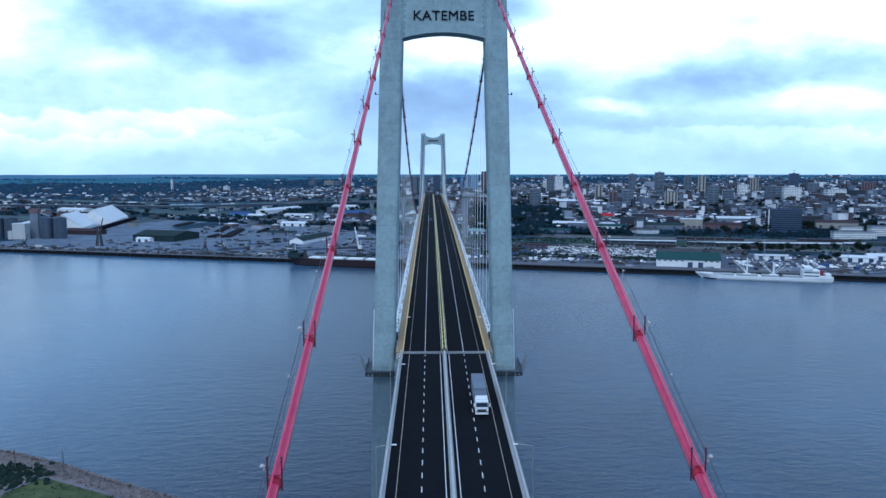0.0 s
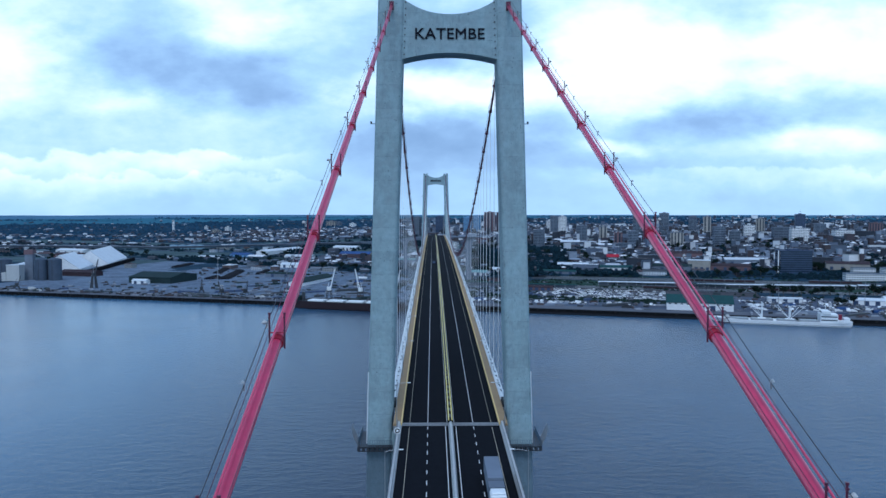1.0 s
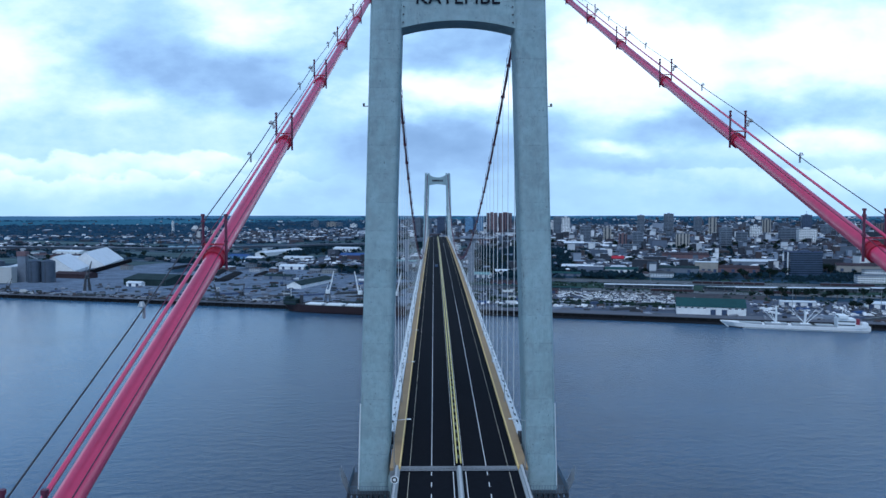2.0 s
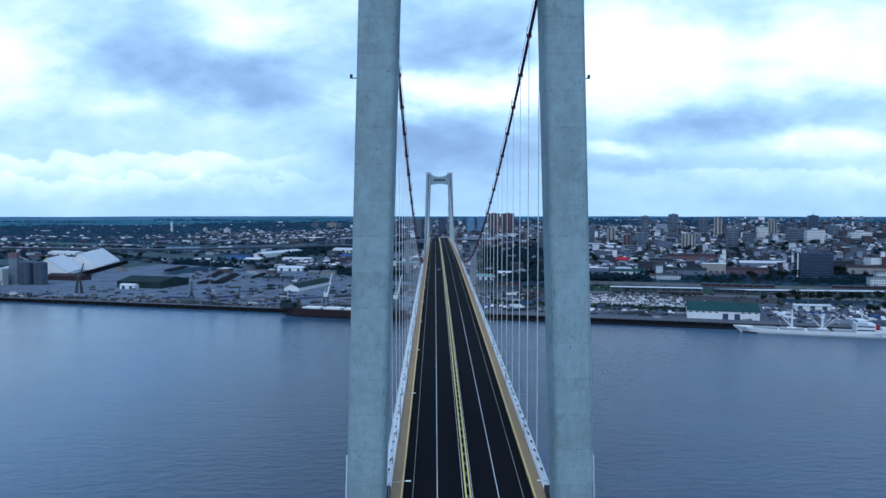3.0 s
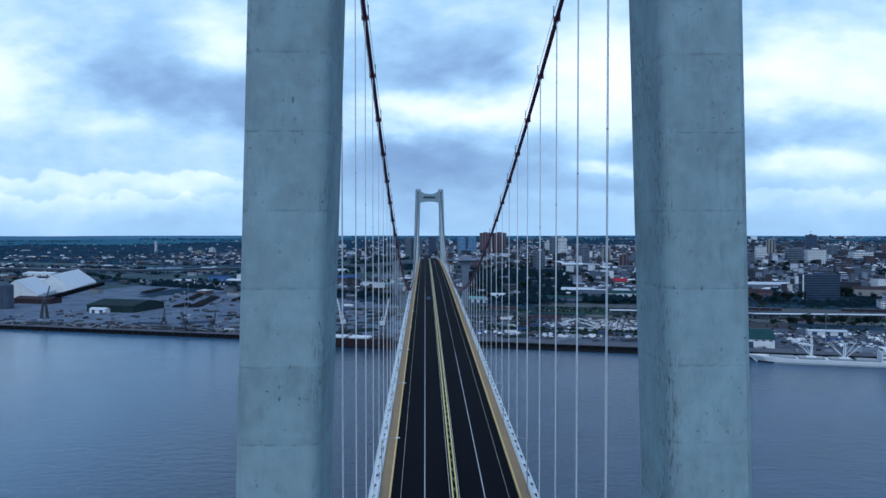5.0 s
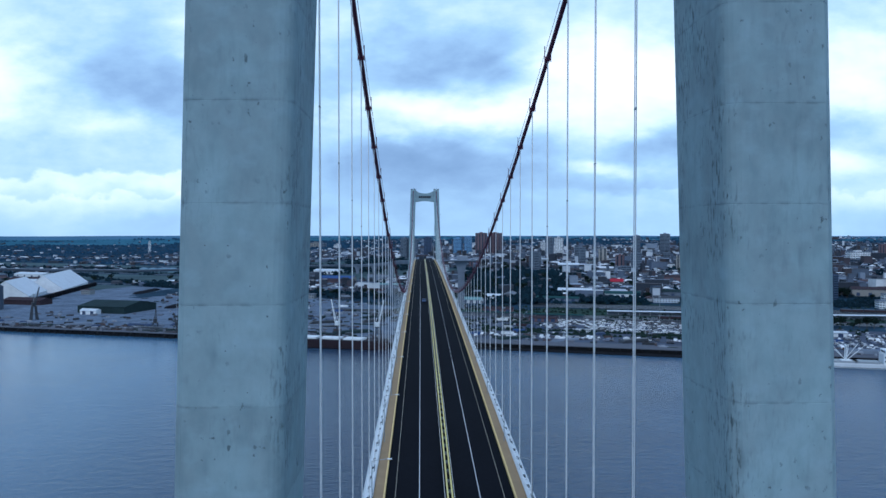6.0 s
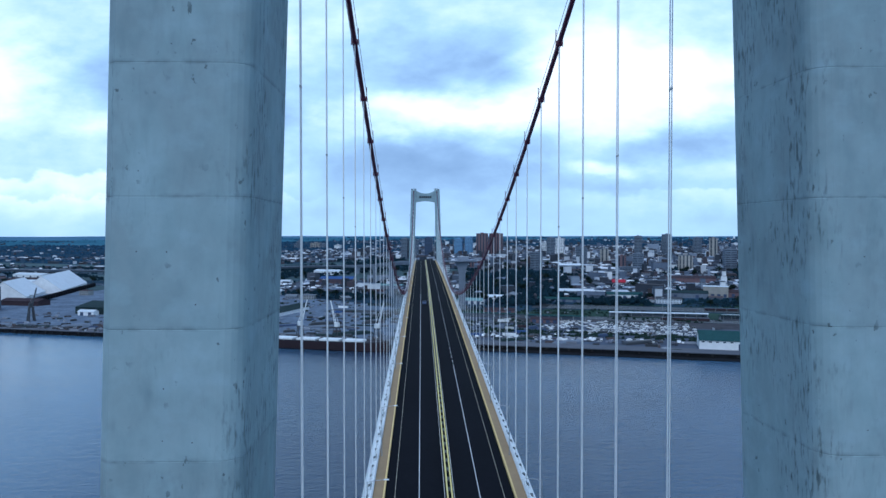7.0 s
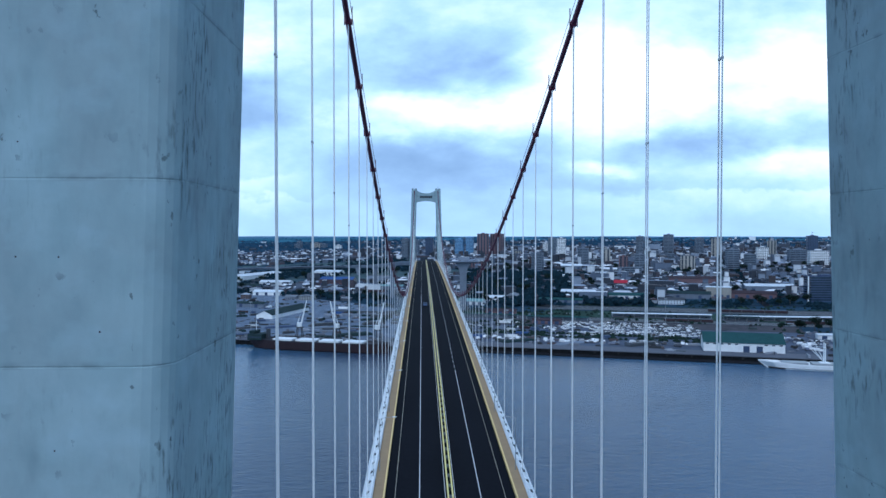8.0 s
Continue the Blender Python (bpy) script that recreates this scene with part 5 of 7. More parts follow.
# long platform roofs of the station
for u0, u1, v, mat, lab, rz in ((142, 252, 278, ROOF_WHITE, "long pale platform roof at the railway station", -QA + 4), (264, 455, 287, ROOF_WHITE, "long pale platform roof at the railway station", -7),
                                (262, 300, 268, ROOF_DARK, "low dark teal station roof", -QA), (-22, 42, 226, ROOF_GREEN, "green roofed railway shed", -QA), (52, 120, 218, ROOF_GREEN, "green roofed railway shed", -QA),
                                (458, 720, 312, ROOF_WHITE, "white station roof", -QA)):
    x, y = quay((u0 + u1) / 2, v)
    slim = 0.5 if mat == ROOF_GREEN else 1.0
    can = thing("platform_roof", Matrix.Translation((x, y, 0)) @ pose(0, 0, 0, 0, 0, rz) @ Matrix.Diagonal((1, slim, 1, 1)), lab, "platform roof", "roofs at the railway")
    L = (u1 - u0) / 2
    bm = bmesh.new()
    loft(bm, [[(q, -5, 4.6), (q, 0, 5.4), (q, 5, 4.6), (q, 5, 4.85), (q, 0, 5.65), (q, -5, 4.85)] for q in (-L, L)])
    part("roof", bm, mat, can)
    bm = bmesh.new()
    hexa(bm, (-L, -4.2, 0), (L, 4.2, 0.9))
    part("platform", bm, APRON, can)
    n = max(3, int((u1 - u0) / 12))
    post = None
    for k in range(n + 1):
        q = -L + 1 + (2 * L - 2) * k / n
        if post is None:
            bm = bmesh.new()
            for p in (-3.2, 3.2):
                rod(bm, (0, p, 0.9), (0, p, 4.95), 0.18, 6)
            post = part("post", bm, STEEL_WHITE, can, at=(q, 0, 0))
        else:
            same("post", post.data, can, at=(q, 0, 0))
    part("rear_wall", block((-L, 2.2, 0.9), (L, 2.6, 4.9)), WALL_DARK if mat == ROOF_BLUE else WALL_GREY, can)

# port on the upstream side
shed(-612, 1100, 60, 108, 5, 22, WALL_WHITE, ROOF_WHITE, "huge white steep-roofed bulk store", rz=13.5, along=False)
shed(-628, 1262, 60, 196, 5, 23, WALL_WHITE, ROOF_WHITE, "huge long white steep-roofed bulk store", rz=13.5, along=False)
shed(-672, 1085, 50, 90, 8, 6, WALL_GREY, ROOF_WHITE, "pale low bulk store beside the silos", rz=13.5, along=False)
shed(-535, 985, 60, 22, 6, 3, ROOF_RUST, ROOF_RUST, "low rust-red shed beside the bulk stores")
shed(-378, 893, 66, 60, 8, 5, ROOF_DARK, ROOF_DARK, "long low dark green storage shed")
shed(-168, 868, 20, 96, 4.5, 4.5, WALL_WHITE, ROOF_DARK, "white gabled store with a dark teal roof", rz=-16.6, along=False)
shed(-348, 1545, 26, 150, 7, 4, WALL_WHITE, ROOF_WHITE, "very long white roofed factory hall", rz=-22, along=False)
shed(-395, 856, 22, 9, 4.5, 2, WALL_WHITE, ROOF_WHITE, "small white port office", doors=2)


def silo(x, y, r, h):
    ob = thing("silo", (x, y, 0), "ribbed dark grey steel grain silo with conical cap", "silo", "silos at the port")
    bm = bmesh.new()
    n = 20
    rings = []
    for k in range(13):
        z = h * k / 12
        for q, dz in ((r, 0.0), (r, h / 12 - 0.3), (r + 0.12, h / 12 - 0.2)):
            rings.append([(q * math.cos(a), q * math.sin(a), z + dz) for a in [2 * math.pi * i / n for i in range(n)]])
    loft(bm, rings)
    part("shell", bm, STEEL_GREY_DULL, ob)
    bm = bmesh.new()
    loft(bm, [[(q * math.cos(a), q * math.sin(a), z) for a in [2 * math.pi * i / n for i in range(n)]] for q, z in ((r + 0.3, h + 2.4), (r * 0.5, h + 4.2), (0.5, h + 5.0))])
    part("cap", bm, STEEL_GREY_DULL, ob)
    bm = bmesh.new()
    rod(bm, (0, -r - 0.35, 0), (0, -r - 0.35, h + 3), 0.22, 6)
    part("ladder", bm, STEEL_DARK, ob)


STEEL_COAL = material("dark_bulk_cargo", (0.014, 0.015, 0.019), 0.95, vary=0.45, grain=0.3, stain=0.05, bump=0.1, spec=0.05)
TANK_BLUE = material("tank_blue_paint", (0.25, 0.38, 0.48), 0.55, vary=0.15, grain=0.2, stain=0.06)
STEEL_GREY_DULL = material("dull_silo_steel", (0.062, 0.085, 0.125), 0.6, metal=0.2, vary=0.2, grain=0.2, stain=0.05)
for x, r in ((-655, 9.5), (-634, 9.5), (-612, 10.5), (-590, 11)):
    y = 1735
    tank = thing("storage_tank", (x, y, rise(x, y) - 0.3), "squat pale blue steel storage tank", "tank", "tanks behind the port")
    bm = bmesh.new()
    loft(bm, [[(q * math.cos(a), q * math.sin(a), z) for a in [2 * math.pi * i / 20 for i in range(20)]] for q, z in ((r, 0), (r, 9.0), (r + 0.15, 9.05), (r + 0.15, 9.3), (r * 0.5, 10.1), (0.3, 10.5))])
    part("shell", bm, TANK_BLUE, tank)
    bm = bmesh.new()
    for i in range(24):
        a = radians(200 + 4 * i)
        hexa(bm, (math.cos(a) * (r + 0.5) - 0.5, math.sin(a) * (r + 0.5) - 0.4, 0.37 * i + 0.2), (math.cos(a) * (r + 0.5) + 0.5, math.sin(a) * (r + 0.5) + 0.4, 0.37 * i + 0.5))
    part("stair", bm, STEEL_GREY, tank)
# dark retaining wall with buttresses along the foot of the bulk stores
wall_ob = thing("retaining_wall", Matrix.Translation((-564, 1162, 0)) @ pose(0, 0, 0, 0, 0, 10), "long dark retaining wall beside the bulk stores", "wall")
part("wall", block((-1.5, -172, 0), (1.5, 172, 6.5), 0.3), STEEL_COAL, wall_ob)
for k in range(28):
    part("buttress", block((1.45, -170 + 12.4 * k, 0), (3.4, -168.6 + 12.4 * k, 5.2), 0.1), STEEL_COAL, wall_ob)
for x in (-556, -537, -607, -626):
    silo(x, 912, 8.9, 27)
elev = thing("grain_elevator", (-577, 922, 0), "tall narrow pinkish grain elevator tower", "elevator tower")
bm = bmesh.new()
hexa(bm, (-5.5, -4.5, 0), (5.5, 4.5, 36))
part("shaft", bm, WALL_GREY, elev)
bm = bmesh.new()
hexa(bm, (-6.2, -5.2, 36), (6.2, 5.2, 42.5))
part("head_house", bm, WALL_BRICK, elev)
bm = bmesh.new()
rod(bm, (5, 0, 38), (24, -8, 32), 0.9, 6)
part("conveyor", bm, STEEL_GREY, elev)
annex = thing("port_building", (-588, 903, 0), "pale grey block building beside the silos", "building")
part("wall", block((-9, -7, 0), (9, 7, 22), 0.2), BARRIER, annex)
part("wall", block((-15, -8, 0), (-9.003, 7, 12), 0.2), BARRIER, annex)
part("roof", block((-9.4, -7.4, 22), (9.4, 7.4, 22.7), 0.1), ROOF_WHITE, annex)


def quay_crane(x, y, turn, mat, label, h=14, reach=24, top=35, group="cranes on the quay", stout=1.0):
    ob = thing("quay_crane", Matrix.Translation((x, y, 0.06)) @ pose(0, 0, 0, 0, 0, turn), label, "crane", group)
    for sx in (-3.2, 3.2):
        for sy in (-3.2, 3.2):
            bm = bmesh.new()
            rod(bm, (sx, sy, 0), (sx * 0.55, sy * 0.55, h), 0.45 * stout, 6, 0.35 * stout)
            part("leg", bm, STEEL_DARK, ob)
    part("turntable", block((-3, -3, h), (3, 3, h + 0.8), 0.1), STEEL_DARK, ob)
    cab = part("machine_house", block((-2.2, -1.7, h + 0.8), (1.6, 1.7, h + 4.6), 0.15), mat, ob)
    part("window", block((1.55, -1.3, h + 2.2), (1.66, 1.3, h + 4.0), 0.02), GLASS, cab)
    bm = bmesh.new()
    tip = Vector((reach * 0.35, 0, top))
    for q in (-1.2, 1.2):
        for dz in (0, 1.6):
            rod(bm, (1.4, q, h + 2.2 + dz), tip + Vector((0, q * 0.3, dz * 0.3)), 0.2 * stout, 5)
    for k in range(7):
        f = (k + 0.5) / 7
        p = Vector((1.4, 0, h + 2.2)).lerp(tip, f)
        w = 1.2 * (1 - 0.7 * f)
        rod(bm, p + Vector((0, -w, 0)), p + Vector((0, w, 1.3)), 0.14, 4)
        rod(bm, p + Vector((0, w, 0)), p + Vector((0, -w, 1.3)), 0.14, 4)
    part("jib", bm, mat, ob)
    bm = bmesh.new()
    rod(bm, (-1.6, 0, h + 4.6), (-0.4, 0, h + 9), 0.25, 5)
    rod(bm, (-0.4, 0, h + 9), tip, 0.07, 4)
    part("mast", bm, mat, ob)
    bm = bmesh.new()
    rod(bm, tip, tip - Vector((0, 0, 12)), 0.06, 4)
    part("hoist_rope", bm, STEEL_DARK, ob)
    return ob


for u, turn in ((-124, 25), (-88, 150), (-49, 30)):
    x, y = quay(u, 13)
    quay_crane(x, y, turn, STEEL_WHITE, "white portal quay crane with raised lattice jib", 11, 19, 35)
quay_crane(-431.7, 799, 40, STEEL_DARK, "dark harbour crane with raised jib", 15, 16, 36, stout=2.3)
for u, v, turn in ((-545, 15, 20), (-300, 40, 100), (-262, 22, 160), (-236, 30, 60)):
    x, y = quay(u, v)
    quay_crane(x, y, turn, STEEL_DARK, "small dark harbour crane with raised jib", 4, 12, 17)


def ship(u0, u1, v, beam, free, hull, label, deckmat, house_u, derricks, upper):
    """A cargo ship lying along the quay from u0 to u1."""
    n, L = 15, u1 - u0
    ob = thing("cargo_ship", Matrix.Translation((*quay((u0 + u1) / 2, v), WATER_Z)) @ pose(0, 0, 0, 0, 0, -QA), label, "ship", "ships at the quay")
    def ring(f, z, grow=0.0):
        w = beam / 2 * (1 - abs(2 * f - 1) ** 5 * (0.75 if f > 0.5 else 1.0)) + grow
        return w
    rows = []
    bm = bmesh.new()
    for k in range(n + 1):
        f = k / n
        x = -L / 2 + L * f
        w = max(ring(f, 0), 0.15)
        sheer = free + 1.6 * max(0, 0.22 - f) / 0.22 + 0.8 * max(0, f - 0.85) / 0.15
        rake = 4.5 * max(0.0, 0.13 - f) / 0.13
        rows.append([(x + rake, -w * 0.7, -2), (x + rake * 0.7, -w * 0.93, 0.6), (x - rake, -w, sheer), (x - rake, w, sheer), (x + rake * 0.7, w * 0.93, 0.6), (x + rake, w * 0.7, -2)])
    loft(bm, rows)
    bmesh.ops.recalc_face_normals(bm, faces=bm.faces[:])
    part("hull", bm, hull, ob)
    bm = bmesh.new()
    rows = []
    for k in range(n + 1):
        f = k / n
        x, w = -L / 2 + L * f, max(ring(f, 0), 0.15)
        rake = 4.5 * max(0.0, 0.13 - f) / 0.13
        rows.append([(x + rake, -w * 0.7 - 0.03, -2), (x + rake * 0.5, -w * 0.95 - 0.04, 1.0), (x + rake * 0.5, w * 0.95 + 0.04, 1.0), (x + rake, w * 0.7 + 0.03, -2)])
    loft(bm, rows)
    bmesh.ops.recalc_face_normals(bm, faces=bm.faces[:])
    part("boot_topping", bm, HULL_RED, ob, "dark red band at the waterline")
    for q in (-1, 1):
        bm = bmesh.new()
        rows = []
        for k in range(n + 1):
            f = k / n
            x, w = -L / 2 + L * f, max(ring(f, 0), 0.15) + 0.02
            z = free + 1.6 * max(0, 0.22 - f) / 0.22 + 0.8 * max(0, f - 0.85) / 0.15
            x -= 4.5 * max(0.0, 0.13 - f) / 0.13
            rows.append([(x, q * w, z - 0.02), (x, q * (w - 0.25), z - 0.02), (x, q * (w - 0.25), z + 0.8), (x, q * w, z + 0.8)])
        loft(bm, rows)
        bmesh.ops.recalc_face_normals(bm, faces=bm.faces[:])
        part("bulwark", bm, upper, ob)
    for f in derricks:
        x = -L / 2 + L * f
        part("hatch_cover", block((x - 9, -beam * 0.32, free + 0.02), (x + 9, beam * 0.32, free + 1.8), 0.2), deckmat, ob)
    x = -L / 2 + L * house_u
    low = hull == HULL_RED
    paint = ROOF_DARK if low else STEEL_WHITE
    house = part("deckhouse", block((x - 7, -beam * 0.42, free + 0.01), (x + 7, beam * 0.42, free + (5.2 if low else 8.0)), 0.2), paint, ob, "dull green deckhouse" if low else "white deckhouse")
    part("bridge_deck", block((x - 6, -beam * (0.3 if low else 0.5), free + (5.2 if low else 8.0)), (x + (-1 if low else 1), beam * (0.3 if low else 0.46), free + (8.0 if low else 10.8)), 0.2), paint, house)
    part("window", block((x - 6.1, -beam * 0.28, free + (6.2 if low else 9.0)), (x - 5.9, beam * 0.28, free + (7.2 if low else 10.0))), GLASS, house)
    for k in range(1 if low else 2):
        bm = bmesh.new()
        hexa(bm, (x - 6.4, -beam * 0.42 - 0.06, free + 2.2 + 3 * k), (x + 6.4, -beam * 0.42 + 0.1, free + 3.2 + 3 * k))
        part("window", bm, GLASS, house)
    bm = bmesh.new()
    rod(bm, (x + 9.4, 0, free), (x + 9.8, 0, free + (9.5 if low else 7.4)), 2.1, 12, 1.8)
    part("funnel", bm, FUNNEL_RED if hull == HULL_WHITE else STEEL_DARK, house, "funnel")
    if not low:
        part("poop_house", block((x + 12.2, -beam * 0.3, free + 0.01), (x + 17, beam * 0.3, free + 4.6), 0.2), paint, house, "white after house")
        part("boat_deck", block((x + 7.05, -beam * 0.42, free + 0.01), (x + 12.1, beam * 0.42, free + 2.6), 0.1), paint, house)
    bm = bmesh.new()
    rod(bm, (x - 2, 0, free + (7.9 if low else 10.7)), (x - 2, 0, free + 17), 0.25, 6)
    rod(bm, (x - 2, -2, free + 14), (x - 2, 2, free + 14), 0.12, 5)
    part("mast", bm, STEEL_WHITE, house)
    return ob, L


white_ship, L = ship(266, 381, 0, 16, 3.4, HULL_WHITE, "white cargo ship with derricks moored at the quay", STEEL_GREY, 0.83, (0.18, 0.36, 0.55, 0.68), HULL_WHITE)
for f, booms in ((0.36, ((-12, -2.4), (-9, 2.4), (-6, -1.5))), (0.56, ((-13, -2.4), (-10, 2.4), (1.5, -1.5), (9, 2.4), (12.5, -2.4)))):
    x = -L / 2 + L * f
    bm = bmesh.new()
    for q in (-2.4, 2.4):
        rod(bm, (x, q, 3.6), (x, q, 20.0 if f < 0.5 else 17.0), 0.5, 8, 0.35)
    rod(bm, (x, -2.4, 16.4), (x, 2.4, 16.4), 0.35, 6)
    post = part("king_post", bm, STEEL_WHITE, white_ship, "white derrick posts")
    part("mast_house", block((x - 3.5, -3.6, 3.42), (x + 3.5, 3.6, 5.6), 0.2), STEEL_WHITE, white_ship, "white house at the foot of the posts")
    for dx, q in booms:
        bm = bmesh.new()
        rod(bm, (x, q, 5.4), (x + dx, q * 1.2, 17.5), 0.27, 6, 0.2)
        rod(bm, (x, q, 16.6), (x + dx, q * 1.2, 17.5), 0.05, 4)
        part("boom", bm, STEEL_WHITE, post)
red_ship, L = ship(-158, -30, -12, 18, 7.5, HULL_RED, "rust-red bulk ship with white hatch covers at the quay", STEEL_WHITE, 0.05, (0.25, 0.42, 0.59, 0.76), STEEL_DARK)

# halls and stores behind the quays
HALLS_UPSTREAM = (
    (-228, 960, 44, 14, 5, 2, WALL_GREY, ROOF_DARK, "low dark store"), (-150, 1285, 60, 26, 8, 4, WALL_CREAM, ROOF_BLUE, "store with a bright blue sheet roof"),
    (-150, 1255, 62, 22, 6, 4, WALL_BRICK, ROOF_RUST, "store with a rust-orange roof"), (-62, 1190, 60, 18, 5, 2, WALL_GREY, ROOF_TEAL, "long pale roofed market hall"),
    (-262, 1305, 56, 20, 6, 3, WALL_WHITE, ROOF_WHITE, "white gabled hall"), (-407, 1433, 44, 24, 6, 3, WALL_BLUE, ROOF_BLUE, "store with a pale blue roof"),
    (-75, 1110, 34, 16, 5, 3, WALL_GREY, ROOF_RUST, "brown roofed store"), (-240, 1130, 44, 18, 5, 3, WALL_WHITE, ROOF_WHITE, "white roofed store"),
    (64, 985, 34, 15, 5, 3, WALL_WHITE, ROOF_TEAL, "white gabled workshop"), (98, 1030, 30, 15, 5, 3, WALL_WHITE, ROOF_WHITE, "white gabled workshop"),
    (315, 1165, 20, 18, 8, 4, WALL_BRICK, ROOF_RED, "small hall with a bright red roof"), (424, 1040, 34, 18, 15, 1, WALL_CREAM, ROOF_WHITE, "plain cream block hall"),
    (232, 1085, 54, 18, 6, 3, WALL_GREY, ROOF_WHITE, "long pale roofed warehouse"))
HALLS_STATION = (
    (284, 1405, 40, 18, 7, 3, WALL_GREY, ROOF_WHITE, "warehouse with a pale sheet roof"), (190, 1010, 60, 12, 4, 2, WALL_GREY, ROOF_GREEN, "long low shed with a green roof"),
    (440, 1190, 80, 30, 9, 3, WALL_BRICK, ROOF_RUST, "long brown warehouse"), (520, 1090, 70, 28, 8, 3, WALL_GREY, ROOF_WHITE, "grey warehouse with a pale roof"),
    (470, 1030, 60, 24, 7, 3, WALL_BRICK, ROOF_RUST, "brick railway store"), (380, 1040, 60, 22, 7, 3, WALL_GREY, ROOF_DARK, "dark railway store"),
    (290, 1040, 50, 22, 6, 3, WALL_WHITE, ROOF_GREEN, "railway store with a green roof"), (640, 1000, 60, 26, 9, 3, WALL_CREAM, ROOF_RUST, "cream hall with a brown roof"),
    (560, 720, 60, 20, 7, 3, WALL_GREY, ROOF_DARK, "dark quay shed"), (374, 645, 34, 8, 4, 1, WALL_WHITE, ROOF_WHITE, "long low white quay shed"),
    (452, 618, 40, 12, 5, 2, WALL_WHITE, ROOF_WHITE, "low white quay store"))
HALLS_OUTER = (
    (500, 630, 50, 14, 5, 2, WALL_WHITE, ROOF_WHITE, "white quay shed"), (90, 860, 36, 14, 5, 2, WALL_BRICK, ROOF_RUST, "low brown shed by the railway"),
    (130, 770, 30, 10, 4, 1.5, WALL_BRICK, ROOF_RUST, "low brown shed in the yard"), (-462, 1392, 46, 14, 4, 2, WALL_GREY, ROOF_WHITE, "pale factory hall"),
    (-760, 1420, 60, 30, 7, 3, WALL_BRICK, ROOF_RUST, "brown factory hall"),
    (-820, 1560, 80, 30, 7, 3, WALL_WHITE, ROOF_WHITE, "white factory hall"), (-300, 1250, 50, 24, 6, 3, WALL_GREY, ROOF_DARK, "dark store"),
    (-690, 1300, 60, 28, 12, 2, WALL_WHITE, ROOF_WHITE, "white block works hall"), (-190, 1480, 56, 26, 7, 3, WALL_WHITE, ROOF_WHITE, "white hall"),
    (30, 1150, 40, 20, 6, 3, WALL_GREY, ROOF_WHITE, "pale hall below the viaduct"))
HALLS = HALLS_UPSTREAM + HALLS_STATION + HALLS_OUTER
for k, (x, y, w, d, h, rg, wl, rf, lab) in enumerate(HALLS):
    shed(x, y, w, d, h, rg, wl, rf, lab if len(lab.split()) > 3 else lab + " behind the port", rz=-QA + (0, 4, -5)[k % 3], doors=2 + k % 3, group="halls behind the port")

# ---------------------------------------------------------------- viaduct behind the far tower
via = tagged(new("viaduct"), "pale concrete approach viaduct on flared piers", "viaduct", kind="structure")
YV = steps(690, 905, 12)
bm = bmesh.new()
ribbon(bm, [(-10.2, -0.3), (-10.2, 0.95), (-9.8, 0.95), (-9.6, 0.0), (9.6, 0.0), (9.8, 0.95), (10.2, 0.95), (10.2, -0.3), (5, -1.2), (4.2, -3.4), (-4.2, -3.4), (-5, -1.2)], YV, deck_z)
bmesh.ops.recalc_face_normals(bm, faces=bm.faces[:])
part("girder", bm, BARRIER, via)
bm = bmesh.new()
ribbon(bm, [(-9.55, 0.004), (0, 0.06), (9.55, 0.004)], YV, deck_z, close=False)
part("asphalt", bm, ASPHALT_OLD, via)
zv = deck_z(900)
left = [(-10.3, 899, zv), (-34, 1000, 57), (-62, 1150, 48), (-105, 1350, 37), (-165, 1560, 27), (-270, 1640, 22), (-400, 1590, 20.5), (-578, 1490, 20), (-896, 1620, 17), (-1300, 1720, 14)]
right = [(10.3, 899, zv), (40, 899, zv), (66, 899, zv)]
for branch, dip in ((left, 4.2), (right, 1.6)):
    bm = bmesh.new()
    loft(bm, [[(x, y + a, z + b) for a, b in ((-6, 0.7), (6, 0.7), (6, -0.5), (3, -dip), (-3, -dip), (-6, -0.5))] for x, y, z in branch])
    bmesh.ops.recalc_face_normals(bm, faces=bm.faces[:])
    part("girder", bm, WALL_GREY, via)
for x, y, z in ((0, 740, deck_z(740)), (0, 800, deck_z(800)), (0, 860, deck_z(860)), (47, 899, zv), (-48, 1075, 52), (-84, 1250, 42.5), (-128, 1430, 33)):
    z -= 2.5 if x >= 0 else 4.0
    bm = bmesh.new()
    rings = []
    wide = 1.5 if x == 47 else 1.0
    for q, hw in ((-1, 2.6 * wide), (z - 12, 2.8 * wide), (z - 5, 3.8 * wide), (z + 1, 6.2 * wide)):
        rings.append([(x - hw, y - 1.5, q), (x + hw, y - 1.5, q), (x + hw, y + 1.5, q), (x - hw, y + 1.5, q)])
    loft(bm, rings)
    # wall grey instead of tower concrete puts the piers' shade into their colour
    part("pier", bm, WALL_GREY, via, "flared concrete pier in shade-darkened grey")
# anchor block of the cables
anchor = thing("anchorage", (0, 868, 0), "concrete cable anchorage block", "anchorage")
for s in (-1, 1):
    bm = bmesh.new()
    hexa(bm, (s * 11 - 7, -14, -1), (s * 11 + 7, 26, deck_z(868) - 5))
    bmesh.ops.bevel(bm, geom=bm.edges[:], offset=0.6, segments=1, affect="EDGES")
    part("block", bm, CONCRETE, anchor)

